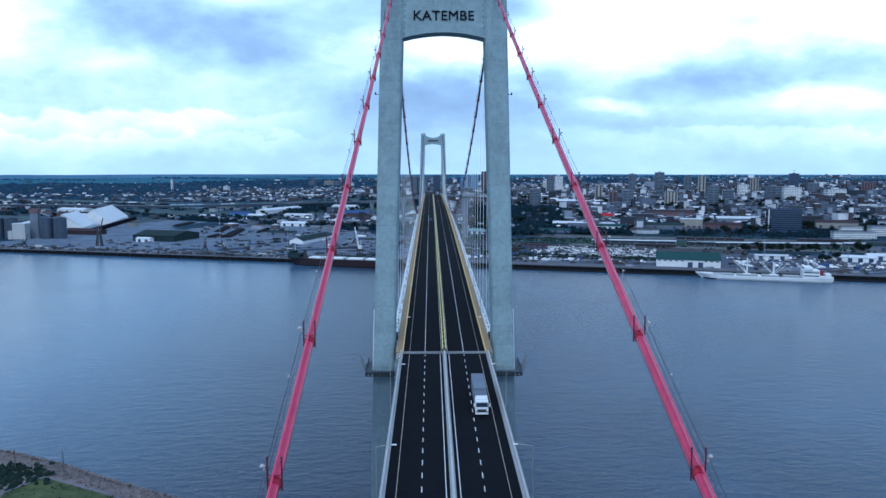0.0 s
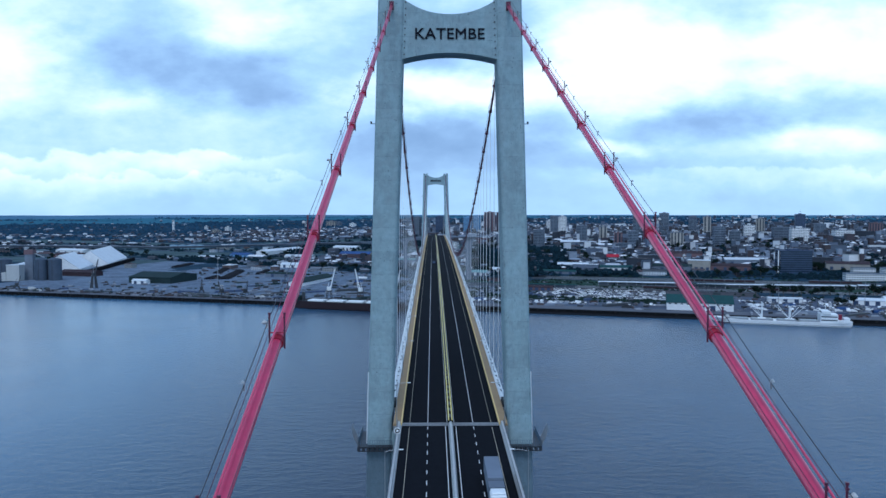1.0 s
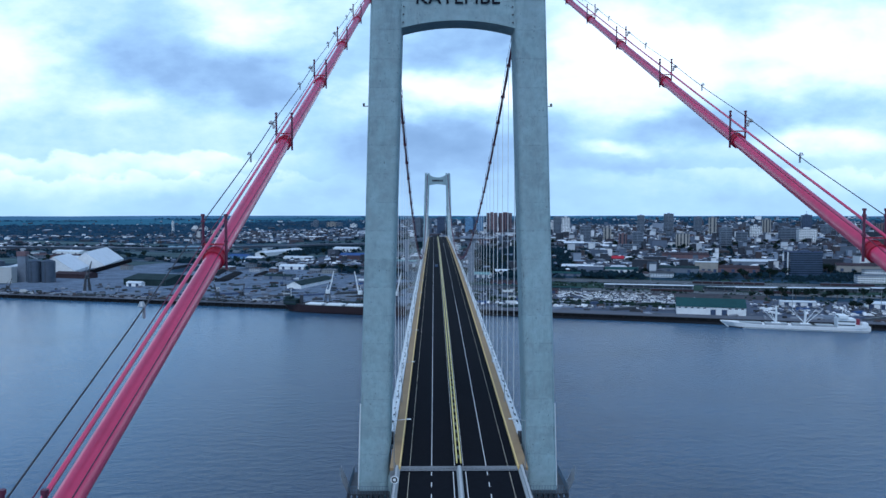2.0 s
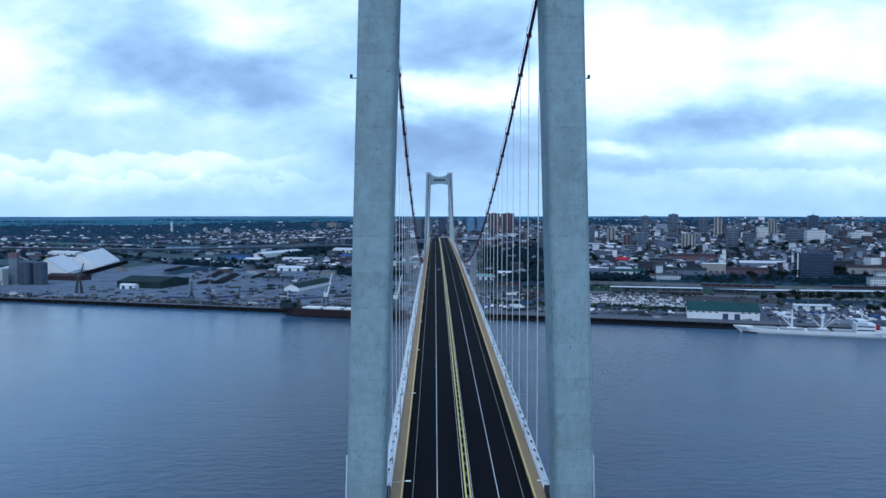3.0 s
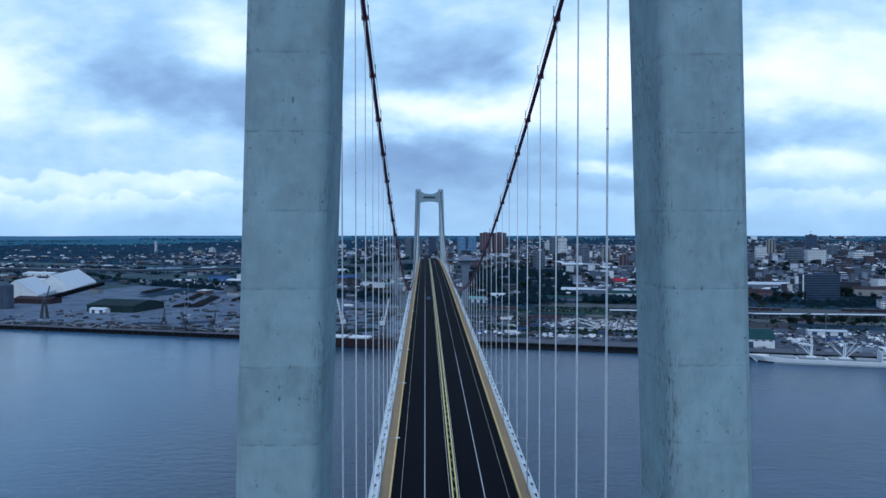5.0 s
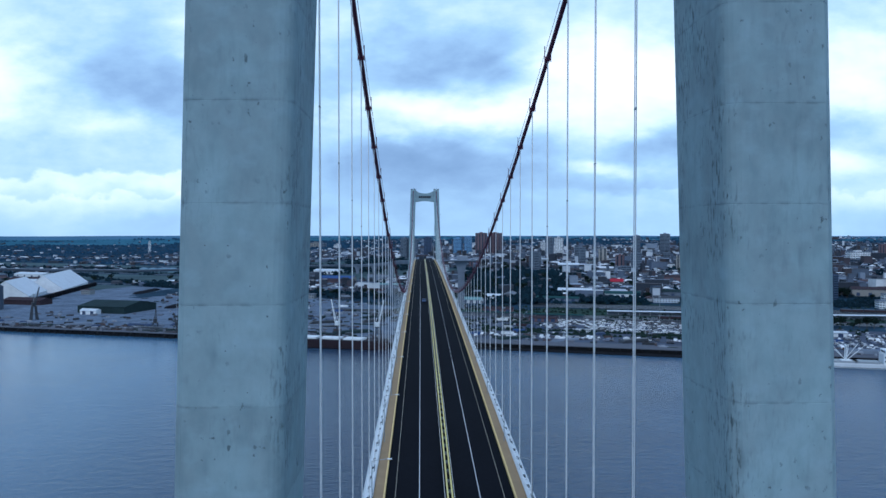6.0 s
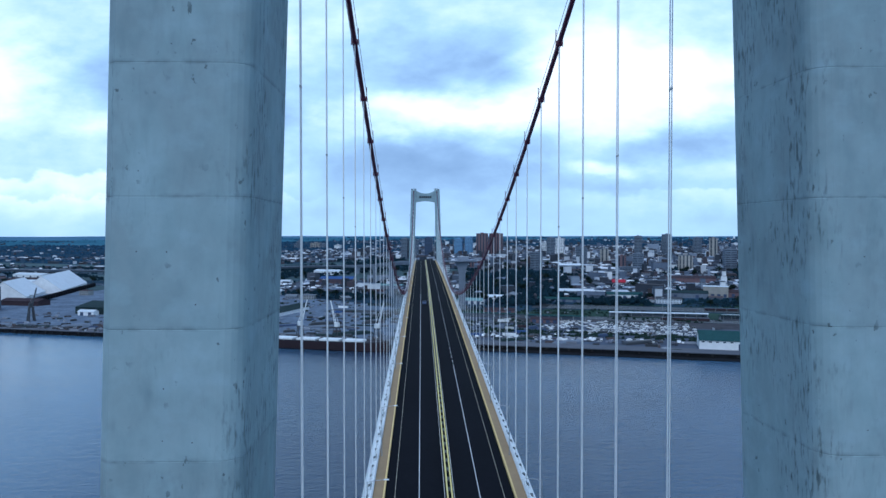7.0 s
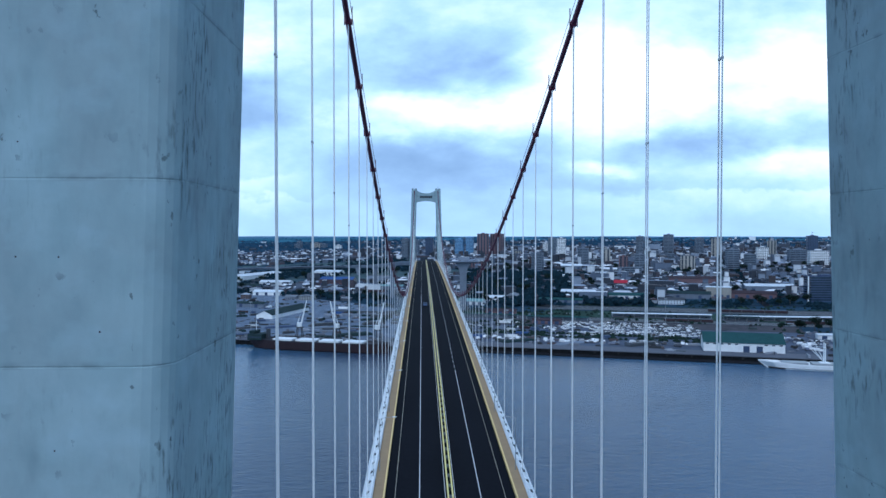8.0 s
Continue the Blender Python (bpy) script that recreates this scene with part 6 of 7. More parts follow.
# ---------------------------------------------------------------- town
WALL_RND = palette("mixed_render", ((.58, .62, .67), (.15, .175, .21), (.27, .28, .28), (.10, .125, .16), (.42, .45, .50), (.12, .09, .09), (.20, .22, .26), (.07, .08, .10)), island=False)
ROOF_RND = palette("mixed_roofing", ((.085, .055, .06), (.17, .19, .22), (.66, .68, .71), (.05, .055, .07), (.08, .06, .065), (.36, .39, .44), (.045, .05, .06), (.10, .15, .17)), island=False)
WALLS = {"grey": WALL_GREY, "white": WALL_WHITE, "cream": WALL_CREAM, "brick": WALL_BRICK, "dark": WALL_DARK, "blue": WALL_BLUE, "glass": WALL_DARK, "mixed": WALL_RND}


def flats(w, d, h, style, label, group="blocks of the town"):
    """A block with recessed window rows on every floor, roof slab, parapet and stair head."""
    ob = thing("building", (0, 0, 0), label, "building", group)
    wall = WALLS[style]
    floors = max(2, round(h / 3.3))
    fh = h / floors
    bm = bmesh.new()
    hexa(bm, (-w / 2, -d / 2, -6), (w / 2, d / 2, h))
    body = part("wall", bm, wall, ob)
    bm = bmesh.new()
    hexa(bm, (-w / 2 - 0.3, -d / 2 - 0.3, h), (w / 2 + 0.3, d / 2 + 0.3, h + 0.35))
    for lo, hi in (((-w / 2 - .3, -d / 2 - .3), (w / 2 + .3, -d / 2)), ((-w / 2 - .3, d / 2), (w / 2 + .3, d / 2 + .3)), ((-w / 2 - .3, -d / 2), (-w / 2, d / 2)), ((w / 2, -d / 2), (w / 2 + .3, d / 2))):
        hexa(bm, (*lo, h + 0.35), (*hi, h + 1.2))
    part("roof", bm, WALL_GREY if style in ("white", "cream") else wall, ob)
    if group == "blocks of the town":
        part("stair_head", block((-w * 0.16, -d * 0.2, h + 0.35), (w * 0.14, d * 0.25, h + 3.2), 0.1), wall, ob)
        bm = bmesh.new()
        rod(bm, (w * 0.3, 0, h + 0.35), (w * 0.3, 0, h + 2.3), 0.9, 8)
        part("water_tank", bm, STEEL_DARK, ob)
    glass_full = style == "glass"
    bm = bmesh.new()
    for k in range(floors):
        z = fh * k + fh * 0.30
        hh = fh * (0.66 if glass_full else 0.5)
        if glass_full:
            band = bmesh.new()
            hexa(band, (-w / 2 - 0.05, -d / 2 - 0.05, z), (w / 2 + 0.05, d / 2 + 0.05, z + hh))
            part("window_band", band, GLASS, body)
            continue
        # ribbon windows on grey blocks, tall strips on cream and brick ones, single windows on the rest
        n = max(2, int(w / (9.0 if style == "grey" else 6.0 if style in ("cream", "brick") else 3.2)))
        for i in range(n):
            x = -w / 2 + w * (i + 0.5) / n
            e = w / n * (0.46 if style == "grey" else 0.2 if style in ("cream", "brick") else 0.32)
            lift = fh * 0.22 if style in ("cream", "brick") else 0
            hexa(bm, (x - e, -d / 2 - 0.05, z - lift), (x + e, -d / 2 + 0.2, z + hh + lift))
        n = max(2, int(d / 3.6))
        for i in range(n):
            y = -d / 2 + d * (i + 0.5) / n
            e = d / n * 0.3
            for q in (-1, 1):
                hexa(bm, (q * w / 2 - 0.06, y - e, z), (q * w / 2 + 0.06, y + e, z + hh))
    if not glass_full:
        tagged(part("window", bm, GLASS, body), kind="stuff")
    if group == "blocks of the town" and style in ("white", "cream", "grey"):
        for k in range(1, floors, 3):
            part("balcony", block((-w * 0.46, -d / 2 - 1.0, fh * k - 0.1), (-w * 0.08, -d / 2 - 0.06, fh * k + 0.75), 0.04), wall, ob)
    return ob


# the blocks that stand out: plan, width, height of the roof above the river, paint
BLOCKS_CENTRE = (
    (297, 1693, 20, 84, "grey"), (312, 1661, 22, 84, "white"), (586, 1744, 26, 92, "grey"), (502, 1695, 20, 88, "grey"),
    (650, 1718, 20, 84, "grey"), (658, 1640, 20, 84, "cream"), (929, 1734, 26, 89, "dark"), (748, 1371, 39, 63, "white"),
    (787, 1641, 22, 79, "cream"), (965, 1705, 31, 65, "grey"), (549, 985, 54, 37, "glass"), (401, 1349, 22, 57, "grey"),
    (858, 1406, 45, 58, "white"), (849, 1377, 51, 44, "grey"))
BLOCKS_PLATEAU = (
    (1123, 1734, 36, 66, "brick"), (862, 1365, 34, 33, "white"), (735, 1427, 36, 63, "grey"), (601, 1335, 25, 57, "grey"),
    (694, 1487, 25, 67, "white"), (146, 1799, 33, 94, "brick"), (184, 1837, 37, 94, "brick"), (88, 1793, 23, 81, "blue"),
    (113, 1796, 22, 85, "blue"), (-43, 1792, 18, 82, "grey"), (-19, 1781, 18, 79, "grey"), (15, 1819, 22, 83, "dark"),
    (-480, 2894, 19, 63, "grey"), (-375, 2811, 24, 54, "grey"))
BLOCKS_OUTER = (
    (-306, 2682, 26, 52, "white"), (309, 1845, 17, 72, "white"), (-1010, 2760, 7, 62, "white"), (-900, 2816, 12, 38, "white"),
    (-742, 2553, 20, 41, "white"), (-785, 2551, 30, 31, "cream"), (-504, 2973, 19, 51, "grey"), (-417, 2907, 46, 56, "cream"),
    (324, 1485, 25, 65, "grey"), (373, 1495, 19, 63, "cream"), (381, 1390, 18, 52, "brick"), (482, 1327, 29, 55, "cream"),
    (582, 1369, 25, 65, "grey"), (218, 1400, 23, 58, "grey"))
BLOCKS = BLOCKS_CENTRE + BLOCKS_PLATEAU + BLOCKS_OUTER
WORDS = {"grey": "grey concrete tower block with window rows", "white": "white rendered tower block with window rows", "cream": "cream rendered tower block with balconies",
         "brick": "brick-red apartment block with window rows", "dark": "dark clad office tower with window rows", "blue": "pale blue panelled office block", "glass": "dark blue glass office block with white edge"}
for k, (x, y, w, top, style) in enumerate(BLOCKS):
    g = rise(x, y)
    ob = flats(w * 0.86, w if w < 10 else max(12, w * (0.45 if w > 26 else 0.8)), max(8, top - g), style, WORDS[style])
    ob.matrix_basis = Matrix.Translation((x, y, g)) @ pose(0, 0, 0, 0, 0, (-QA, -QA + 8, -QA - 6)[k % 3] if w < 40 else -4)
    if style == "glass":
        part("edge_fin", block((-w / 2 - 0.6, -w * 0.23, 0), (-w / 2 + 0.6, -w * 0.23 + 1.5, top - g + 1), 0.05), WALL_WHITE, ob)
    if style == "dark" and x > 700:
        bm = bmesh.new()
        rod(bm, (0, 0, top - g + 3), (0, 0, top - g + 11), 0.3, 5)
        rod(bm, (-2.5, 0, top - g + 9), (4, 0, top - g + 9), 0.2, 5)
        part("roof_crane", bm, STEEL_DARK, ob)

# long white public buildings with rows of tall windows
for x, y, w, d, h in ((600, 880, 56, 16, 9), (668, 905, 54, 22, 12), (628, 936, 30, 14, 10)):
    ob = flats(w, d, h, "white", "long white public building with window rows", "white public buildings")
    ob.matrix_basis = Matrix.Translation((x, y, rise(x, y))) @ pose(0, 0, 0, 0, 0, -QA + 4)

# stadium-like flat roofed hall on the plateau
hall = thing("market_hall", (238, 1528, rise(238, 1528)), "wide white flat roofed hall with raised lantern", "hall")
part("wall", block((-26, -20, -4), (26, 20, 6), 0.1), WALL_WHITE, hall)
part("roof", block((-31, -25, 6), (31, 25, 7.2), 0.3), ROOF_WHITE, hall)
part("lantern", block((-12, -9, 7.2), (12, 9, 10.5), 0.3), ROOF_WHITE, hall)

rnd = random.Random(21)
taken = [(x, y, 0.5 * w + 10) for x, y, w, _, _ in BLOCKS] + [(h[0], h[1], 0.55 * max(h[2], h[3])) for h in HALLS] + [(238, 1528, 36), (590, 880, 20), (615, 880, 20), (655, 905, 22), (680, 905, 22), (628, 936, 18)]
taken += [(-168, 835, 16), (-168, 868, 16), (-160, 900, 16), (-348, 1500, 24), (-348, 1545, 24), (-340, 1590, 24)] + [(-347, 1074, 20), (-310, 960, 16), (-310, 1030, 16), (-449, 1190, 16), (-273, 1040, 14)]
taken += [(-605, 1070, 42), (-615, 1140, 42), (-620, 1210, 42), (-630, 1270, 42), (-645, 1330, 42), (-672, 1085, 50), (-378, 893, 50), (-535, 985, 32), (-577, 915, 60)]
taken += [(xa + (xb - xa) * f / 4, ya + (yb - ya) * f / 4, 16) for (xa, ya, _), (xb, yb, _) in zip(left, left[1:]) for f in range(4)] + [(0, 700 + 12 * k, 22) for k in range(20)] + [(-620 + 35 * k, 908, 18) for k in range(22)]


def free(x, y, r, put=True):
    for a, b, c in taken:
        if (a - x) ** 2 + (b - y) ** 2 < (c + r) ** 2:
            return False
    if put:
        taken.append((x, y, r))
    return True


def in_view(x, y):
    return abs(x + 10) < 0.66 * (y + 175)


# mid-rise blocks of the centre: ten kinds, each repeated
KINDS = [flats(w, d, h, st, lab, "mid-rise blocks of the town") for w, d, h, st, lab in (
    (22, 14, 11, "white", "white three-storey block with window rows"), (30, 14, 13, "grey", "grey four-storey block with window rows"),
    (18, 13, 14, "cream", "cream four-storey block with balconies"), (26, 16, 9, "brick", "brick three-storey block with flat roof"),
    (36, 16, 12, "mixed", "four-storey block with window rows"), (14, 13, 16, "grey", "slim grey five-storey block with windows"),
    (20, 12, 8, "mixed", "two-storey rendered block with flat roof"), (40, 18, 8, "mixed", "long two-storey rendered block with flat roof"), (18, 14, 14, "mixed", "four-storey rendered block with flat roof"))]
used = [False] * len(KINDS)
count = 0
for tries in range(6000):
    if count >= 18:
        break
    y = rnd.uniform(1010, 1950)
    x = rnd.uniform(60, 1250) if rnd.random() < 0.86 else rnd.uniform(-420, 60)
    u, v = quay_uv(x, y)
    if v < 470 or not in_view(x, y) or (60 < x < 310 and y < 1430) or (x < 40 and y < 1800):
        continue
    if any(abs(u - s - 5) < 20 for s in (330, 560, 720)) and v < 1100:
        continue
    k = rnd.randrange(len(KINDS))
    if not free(x, y, 14.5):
        continue
    m = Matrix.Translation((x, y, rise(x, y))) @ pose(0, 0, 0, 0, 0, -QA + rnd.choice((0, 0, 90, 4)))
    if used[k]:
        copy_thing(KINDS[k], m)
    else:
        KINDS[k].matrix_basis, used[k] = m, True
    count += 1


def small_house(w, d, h, ridge, hip, label):
    ob = thing("house", (0, 0, 0), label, "house", "houses of the town")
    bm = bmesh.new()
    hexa(bm, (-w / 2, -d / 2, -3), (w / 2, d / 2, h))
    body = part("wall", bm, WALL_RND, ob)
    bm = bmesh.new()
    o = 0.5
    a, b = w / 2 + o, d / 2 + o
    if ridge:
        r = max(0.1, w / 2 - (d / 2 if hip else -o))
        base = [bm.verts.new(p) for p in ((-a, -b, h), (a, -b, h), (a, b, h), (-a, b, h))]
        top = [bm.verts.new(p) for p in ((-r, 0, h + ridge), (r, 0, h + ridge))]
        for f in ((base[0], base[1], top[1], top[0]), (base[1], base[2], top[1]), (base[2], base[3], top[0], top[1]), (base[3], base[0], top[0]), base[::-1]):
            bm.faces.new(f)
    else:
        hexa(bm, (-a, -b, h), (a, b, h + 0.4))
        hexa(bm, (-w * 0.2, -d * 0.2, h + 0.4), (w * 0.1, d * 0.2, h + 1.6))
    part("roof", bm, ROOF_RND, ob)
    n = max(2, int(w / 3.5))
    bm = bmesh.new()
    for i in range(n):
        x = -w / 2 + w * (i + 0.5) / n
        for z in ([1.0] if h < 5 else [1.0, 4.1]):
            hexa(bm, (x - 0.7, -d / 2 - 0.05, z), (x + 0.7, -d / 2 + 0.1, z + 1.3))
    tagged(part("window", bm, GLASS, body), kind="stuff")
    return ob


HOUSES = [small_house(*a) for a in ((14, 10, 3.6, 2.4, True, "low rendered house with a hipped roof"), (18, 10, 4, 2.2, False, "low rendered house with a gabled roof"),
                                    (12, 10, 6.5, 2.4, True, "two-storey rendered house with a hipped roof"), (16, 12, 7, 0, False, "two-storey rendered house with flat roof"),
                                    (28, 14, 5, 2.6, False, "long low hall with a gabled sheet roof"), (22, 16, 6, 0, False, "low commercial building with flat roof"), (34, 16, 6, 3, False, "long store with a sheet roof"))]
used = [False] * len(HOUSES)
count = 0
for tries in range(9000):
    if count >= 222:
        break
    y = rnd.uniform(930, 1800)
    x = rnd.uniform(-1300, 1250) if rnd.random() < 0.6 else rnd.uniform(40, 800)
    u, v = quay_uv(x, y)
    if v < 300 or not in_view(x, y):
        continue
    if (x > 40 and v < 450) or (60 < x < 260 and 1060 < y < 1430 and rnd.random() < 0.93) or (-340 < x < -15 and 1400 < y < 1760):
        continue
    if (-1100 < u < -150 and 640 < v < 800) or (-400 < u < -100 and 315 < v < 370) or (-1500 < u < -700 and 420 < v < 540) or (-1700 < u < -260 and 1000 < v < 1130):
        continue
    if any(abs(u - s - 5) < 13 for s in (330, 560, 720)) and v < 1100:
        continue
    k = rnd.randrange(len(HOUSES))
    if not free(x, y, (8, 9, 7, 9, 13, 11, 15)[k]):
        continue
    m = Matrix.Translation((x, y, rise(x, y))) @ pose(0, 0, 0, 0, 0, -QA + rnd.choice((0, 0, 90, 10, -8)))
    if used[k]:
        copy_thing(HOUSES[k], m)
    else:
        HOUSES[k].matrix_basis, used[k] = m, True
    count += 1

# ---------------------------------------------------------------- trees
def tree_kind(h, spread, seed):
    r = random.Random(seed)
    ob = thing("tree", (0, 0, 0), "broad dark green leafy tree", "tree", "trees of the town")
    bm = bmesh.new()
    rod(bm, (0, 0, -1), (0.2, 0.1, h * 0.5), 0.35, 7, 0.2)
    for k in range(5):
        a = 2 * math.pi * k / 5 + r.uniform(-.3, .3)
        rod(bm, (0.1, 0.1, h * (0.32 + 0.04 * k)), (math.cos(a) * spread * 0.55, math.sin(a) * spread * 0.55, h * r.uniform(0.6, 0.8)), 0.16, 5, 0.06)
    part("trunk", bm, BARK, ob)
    bm = bmesh.new()
    lobes = [(r.uniform(-.55, .55) * spread, r.uniform(-.55, .55) * spread, h * r.uniform(0.55, 0.85), r.uniform(0.35, 0.6) * spread) for _ in range(8)]
    for x, y, z, q in lobes:
        for _ in range(26):
            d = Vector((r.gauss(0, 1), r.gauss(0, 1), r.gauss(0, 1) * 0.8)).normalized() * q * r.uniform(0.7, 1.05)
            c = Vector((x, y, z)) + Vector((d.x, d.y, d.z * 0.75))
            s = r.uniform(0.5, 1.1)
            n1 = Vector((r.gauss(0, 1), r.gauss(0, 1), r.gauss(0, 1))).normalized()
            n2 = n1.orthogonal().normalized()
            n3 = n1.cross(n2)
            v = [bm.verts.new(c + p * s) for p in (n1, n2, -n1 + 0.4 * n3, -n2, 0.7 * n3)]
            for f in ((0, 1, 4), (1, 2, 4), (2, 3, 4), (3, 0, 4)):
                bm.faces.new([v[i] for i in f])
    part("crown", bm, LEAF, ob)
    return ob


TREES = [tree_kind(9, 4.5, 1), tree_kind(12, 6, 2), tree_kind(7, 3.5, 3), tree_kind(14, 6.5, 4)]
used = [False] * 4
count = 0
groves = [(100, 1130, 90, 60), (60, 1060, 60, 40), (220, 1260, 110, 40), (330, 1230, 60, 30), (150, 1380, 90, 50), (-120, 1080, 120, 40), (-250, 1040, 160, 30), (500, 960, 60, 14), (660, 960, 60, 20),
          (600, 1000, 40, 25), (700, 880, 50, 25), (470, 700, 60, 10), (600, 690, 80, 12), (388, 700, 30, 8), (433, 612, 16, 6), (-700, 1330, 200, 60), (-420, 1240, 200, 40), (-300, 1400, 200, 50), (730, 1000, 60, 40), (480, 1290, 60, 50), (620, 1330, 60, 40)]
for tries in range(5000):
    if count >= 182:
        break
    if rnd.random() < 0.8:
        gx, gy, sx, sy = groves[rnd.randrange(len(groves))]
        x, y = gx + rnd.gauss(0, 0.55) * sx, gy + rnd.gauss(0, 0.55) * sy
    else:
        x, y = rnd.uniform(-900, 1000), rnd.uniform(900, 1500)
    u, v = quay_uv(x, y)
    if v < 60 or not in_view(x, y) or (abs(u - 145) < 165 and v < 235) or in_yard(x, y) or not free(x, y, 2.5):
        continue
    k = rnd.randrange(4)
    m = Matrix.Translation((x, y, rise(x, y))) @ pose(0, 0, 0, 0, 0, rnd.uniform(0, 360))
    if used[k]:
        copy_thing(TREES[k], m)
    else:
        TREES[k].matrix_basis, used[k] = m, True
    count += 1


# woods and gardens too many to count: clumps of leaves in one mesh
def clumps(name, spots, mat, label, seed):
    r = np.random.default_rng(seed)
    base = np.array([(1, 0, 0.15), (0.3, 0.95, 0.1), (-0.8, 0.6, 0.2), (-0.85, -0.55, 0.1), (0.25, -0.95, 0.15), (0.45, 0.35, 0.8), (-0.35, 0.3, 0.95), (-0.1, -0.45, 0.75)])
    tri = [(0, 1, 5), (1, 6, 5), (1, 2, 6), (2, 3, 6), (3, 7, 6), (3, 4, 7), (4, 0, 7), (0, 5, 7), (5, 6, 7)]
    verts, faces = [], []
    for k, (x, y, z, s) in enumerate(spots):
        a = r.uniform(0, 6.28)
        c, q = math.cos(a), math.sin(a)
        jit = base * r.uniform(0.7, 1.3, (8, 3))
        rot = np.stack([jit[:, 0] * c - jit[:, 1] * q, jit[:, 0] * q + jit[:, 1] * c, jit[:, 2] * r.uniform(0.8, 1.3)], 1) * s + (x, y, z)
        verts += rot.tolist()
        faces += [(i + 8 * k, j + 8 * k, l + 8 * k) for i, j, l in tri]
    return tagged(sheet(name, verts, faces, mat), label, "trees", kind="stuff")


spots = []
while len(spots) < 46000:
    y = 900 + 3900 * rnd.random() ** 1.25
    x = rnd.uniform(-0.68, 0.68) * (y + 175)
    if math.hypot(x, y + 100) > 4880:
        continue
    u, v = quay_uv(x, y)
    nz = noise.noise(Vector((x / 210, y / 260, 3))) if x > -150 else noise.noise(Vector((x / 620, y / 130, 3)))
    nz += 0.6 * noise.noise(Vector((x / 60, y / 80, 9)))
    if (60 < x < 300 and 1080 < y < 1430) or (-340 < x < -15 and 1400 < y < 1760) or (300 < x < 900 and 1330 < y < 1460):
        nz += 0.5
    far_off = math.hypot(x, y + 100)
    want = (-0.16 if x < -150 else -0.36) - 0.10 * smooth(2300, 3000, y) + 0.75 * smooth(3800, 4200, far_off)
    if x > 0 and 1300 < y < 2500:
        want -= 0.25
    if nz < want or v < 410 or in_yard(x, y) or (y < 2000 and not free(x, y, 2, False)):
        continue
    if (-1100 < u < -150 and 640 < v < 800) or (-1500 < u < -700 and 420 < v < 540) or (-1700 < u < -260 and 1000 < v < 1130) or (-1700 < u < 60 and (556 < v < 576 or 816 < v < 836)):
        continue
    if any(abs(u - q - 5) < 9 for q in (330, 560, 720)) and v < 1100:
        continue
    s = rnd.uniform(2.3, 5.0) * (1 + 0.5 * smooth(2000, 4500, y))
    spots.append((x, y, rise(x, y), s))
    for _ in range(2):
        spots.append((x + rnd.gauss(0, 1.3) * s, y + rnd.gauss(0, 1.6) * s, rise(x, y), s * rnd.uniform(0.6, 1.0)))
# dense groves by the viaduct and below the plateau
for x0, x1, y0, y1, cnt in ((66, 250, 1050, 1330, 2600), (250, 330, 1085, 1330, 300), (-330, -18, 1420, 1740, 1100), (-260, -20, 1020, 1120, 330), (-520, -260, 1130, 1380, 500), (300, 560, 1010, 1050, 160), (60, 300, 950, 1060, 700), (560, 900, 1010, 1120, 500), (330, 560, 1060, 1180, 420), (420, 900, 1180, 1330, 700)):
    for _ in range(cnt):
        x, y = rnd.uniform(x0, x1), rnd.uniform(y0, y1)
        if noise.noise(Vector((x / 45, y / 60, 1))) > -0.25 and not in_yard(x, y) and free(x, y, 2, False):
            spots.append((x, y, rise(x, y) + rnd.uniform(0, 5), rnd.uniform(2.4, 5.2)))
clumps("far_woods", [p for p in spots if p[1] < 2000], WOODS, "dark trees and gardens across the far town, tinted haze blue", 4)
clumps("distant_woods", [p for p in spots if p[1] >= 2000], WOODS_HAZE, "open woods and gardens beyond the town, tinted haze blue", 6)
# dark hedges and tree rows along the back of the port yard
hedge = []
for (xa, ya), (xb, yb), wide, cnt in (((-760, 1640), (-522, 1357), 9, 420), ((-522, 1357), (-350, 1207), 8, 320), ((-350, 1207), (-225, 1120), 7, 200), ((-1100, 1560), (-760, 1640), 10, 260)):
    for _ in range(cnt):
        f = rnd.random()
        x, y = xa + (xb - xa) * f + rnd.gauss(0, 0.5) * wide, ya + (yb - ya) * f + rnd.gauss(0, 0.7) * wide
        if free(x, y, 1, False):
            hedge.append((x, y, rise(x, y), rnd.uniform(1.6, 3.6)))
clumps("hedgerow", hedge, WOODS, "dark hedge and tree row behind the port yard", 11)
ridge_spots = []
for k in range(1100):
    a = rnd.uniform(-0.64, 0.64)
    r = rnd.uniform(4300, 4880)
    x, y = r * math.sin(a), r * math.cos(a) - 100
    ridge_spots.append((x, y, rise(x, y) - 2, rnd.uniform(3, 6)))
clumps("horizon_woods", ridge_spots, WOODS_HAZE, "woods along the horizon tinted haze blue", 5)

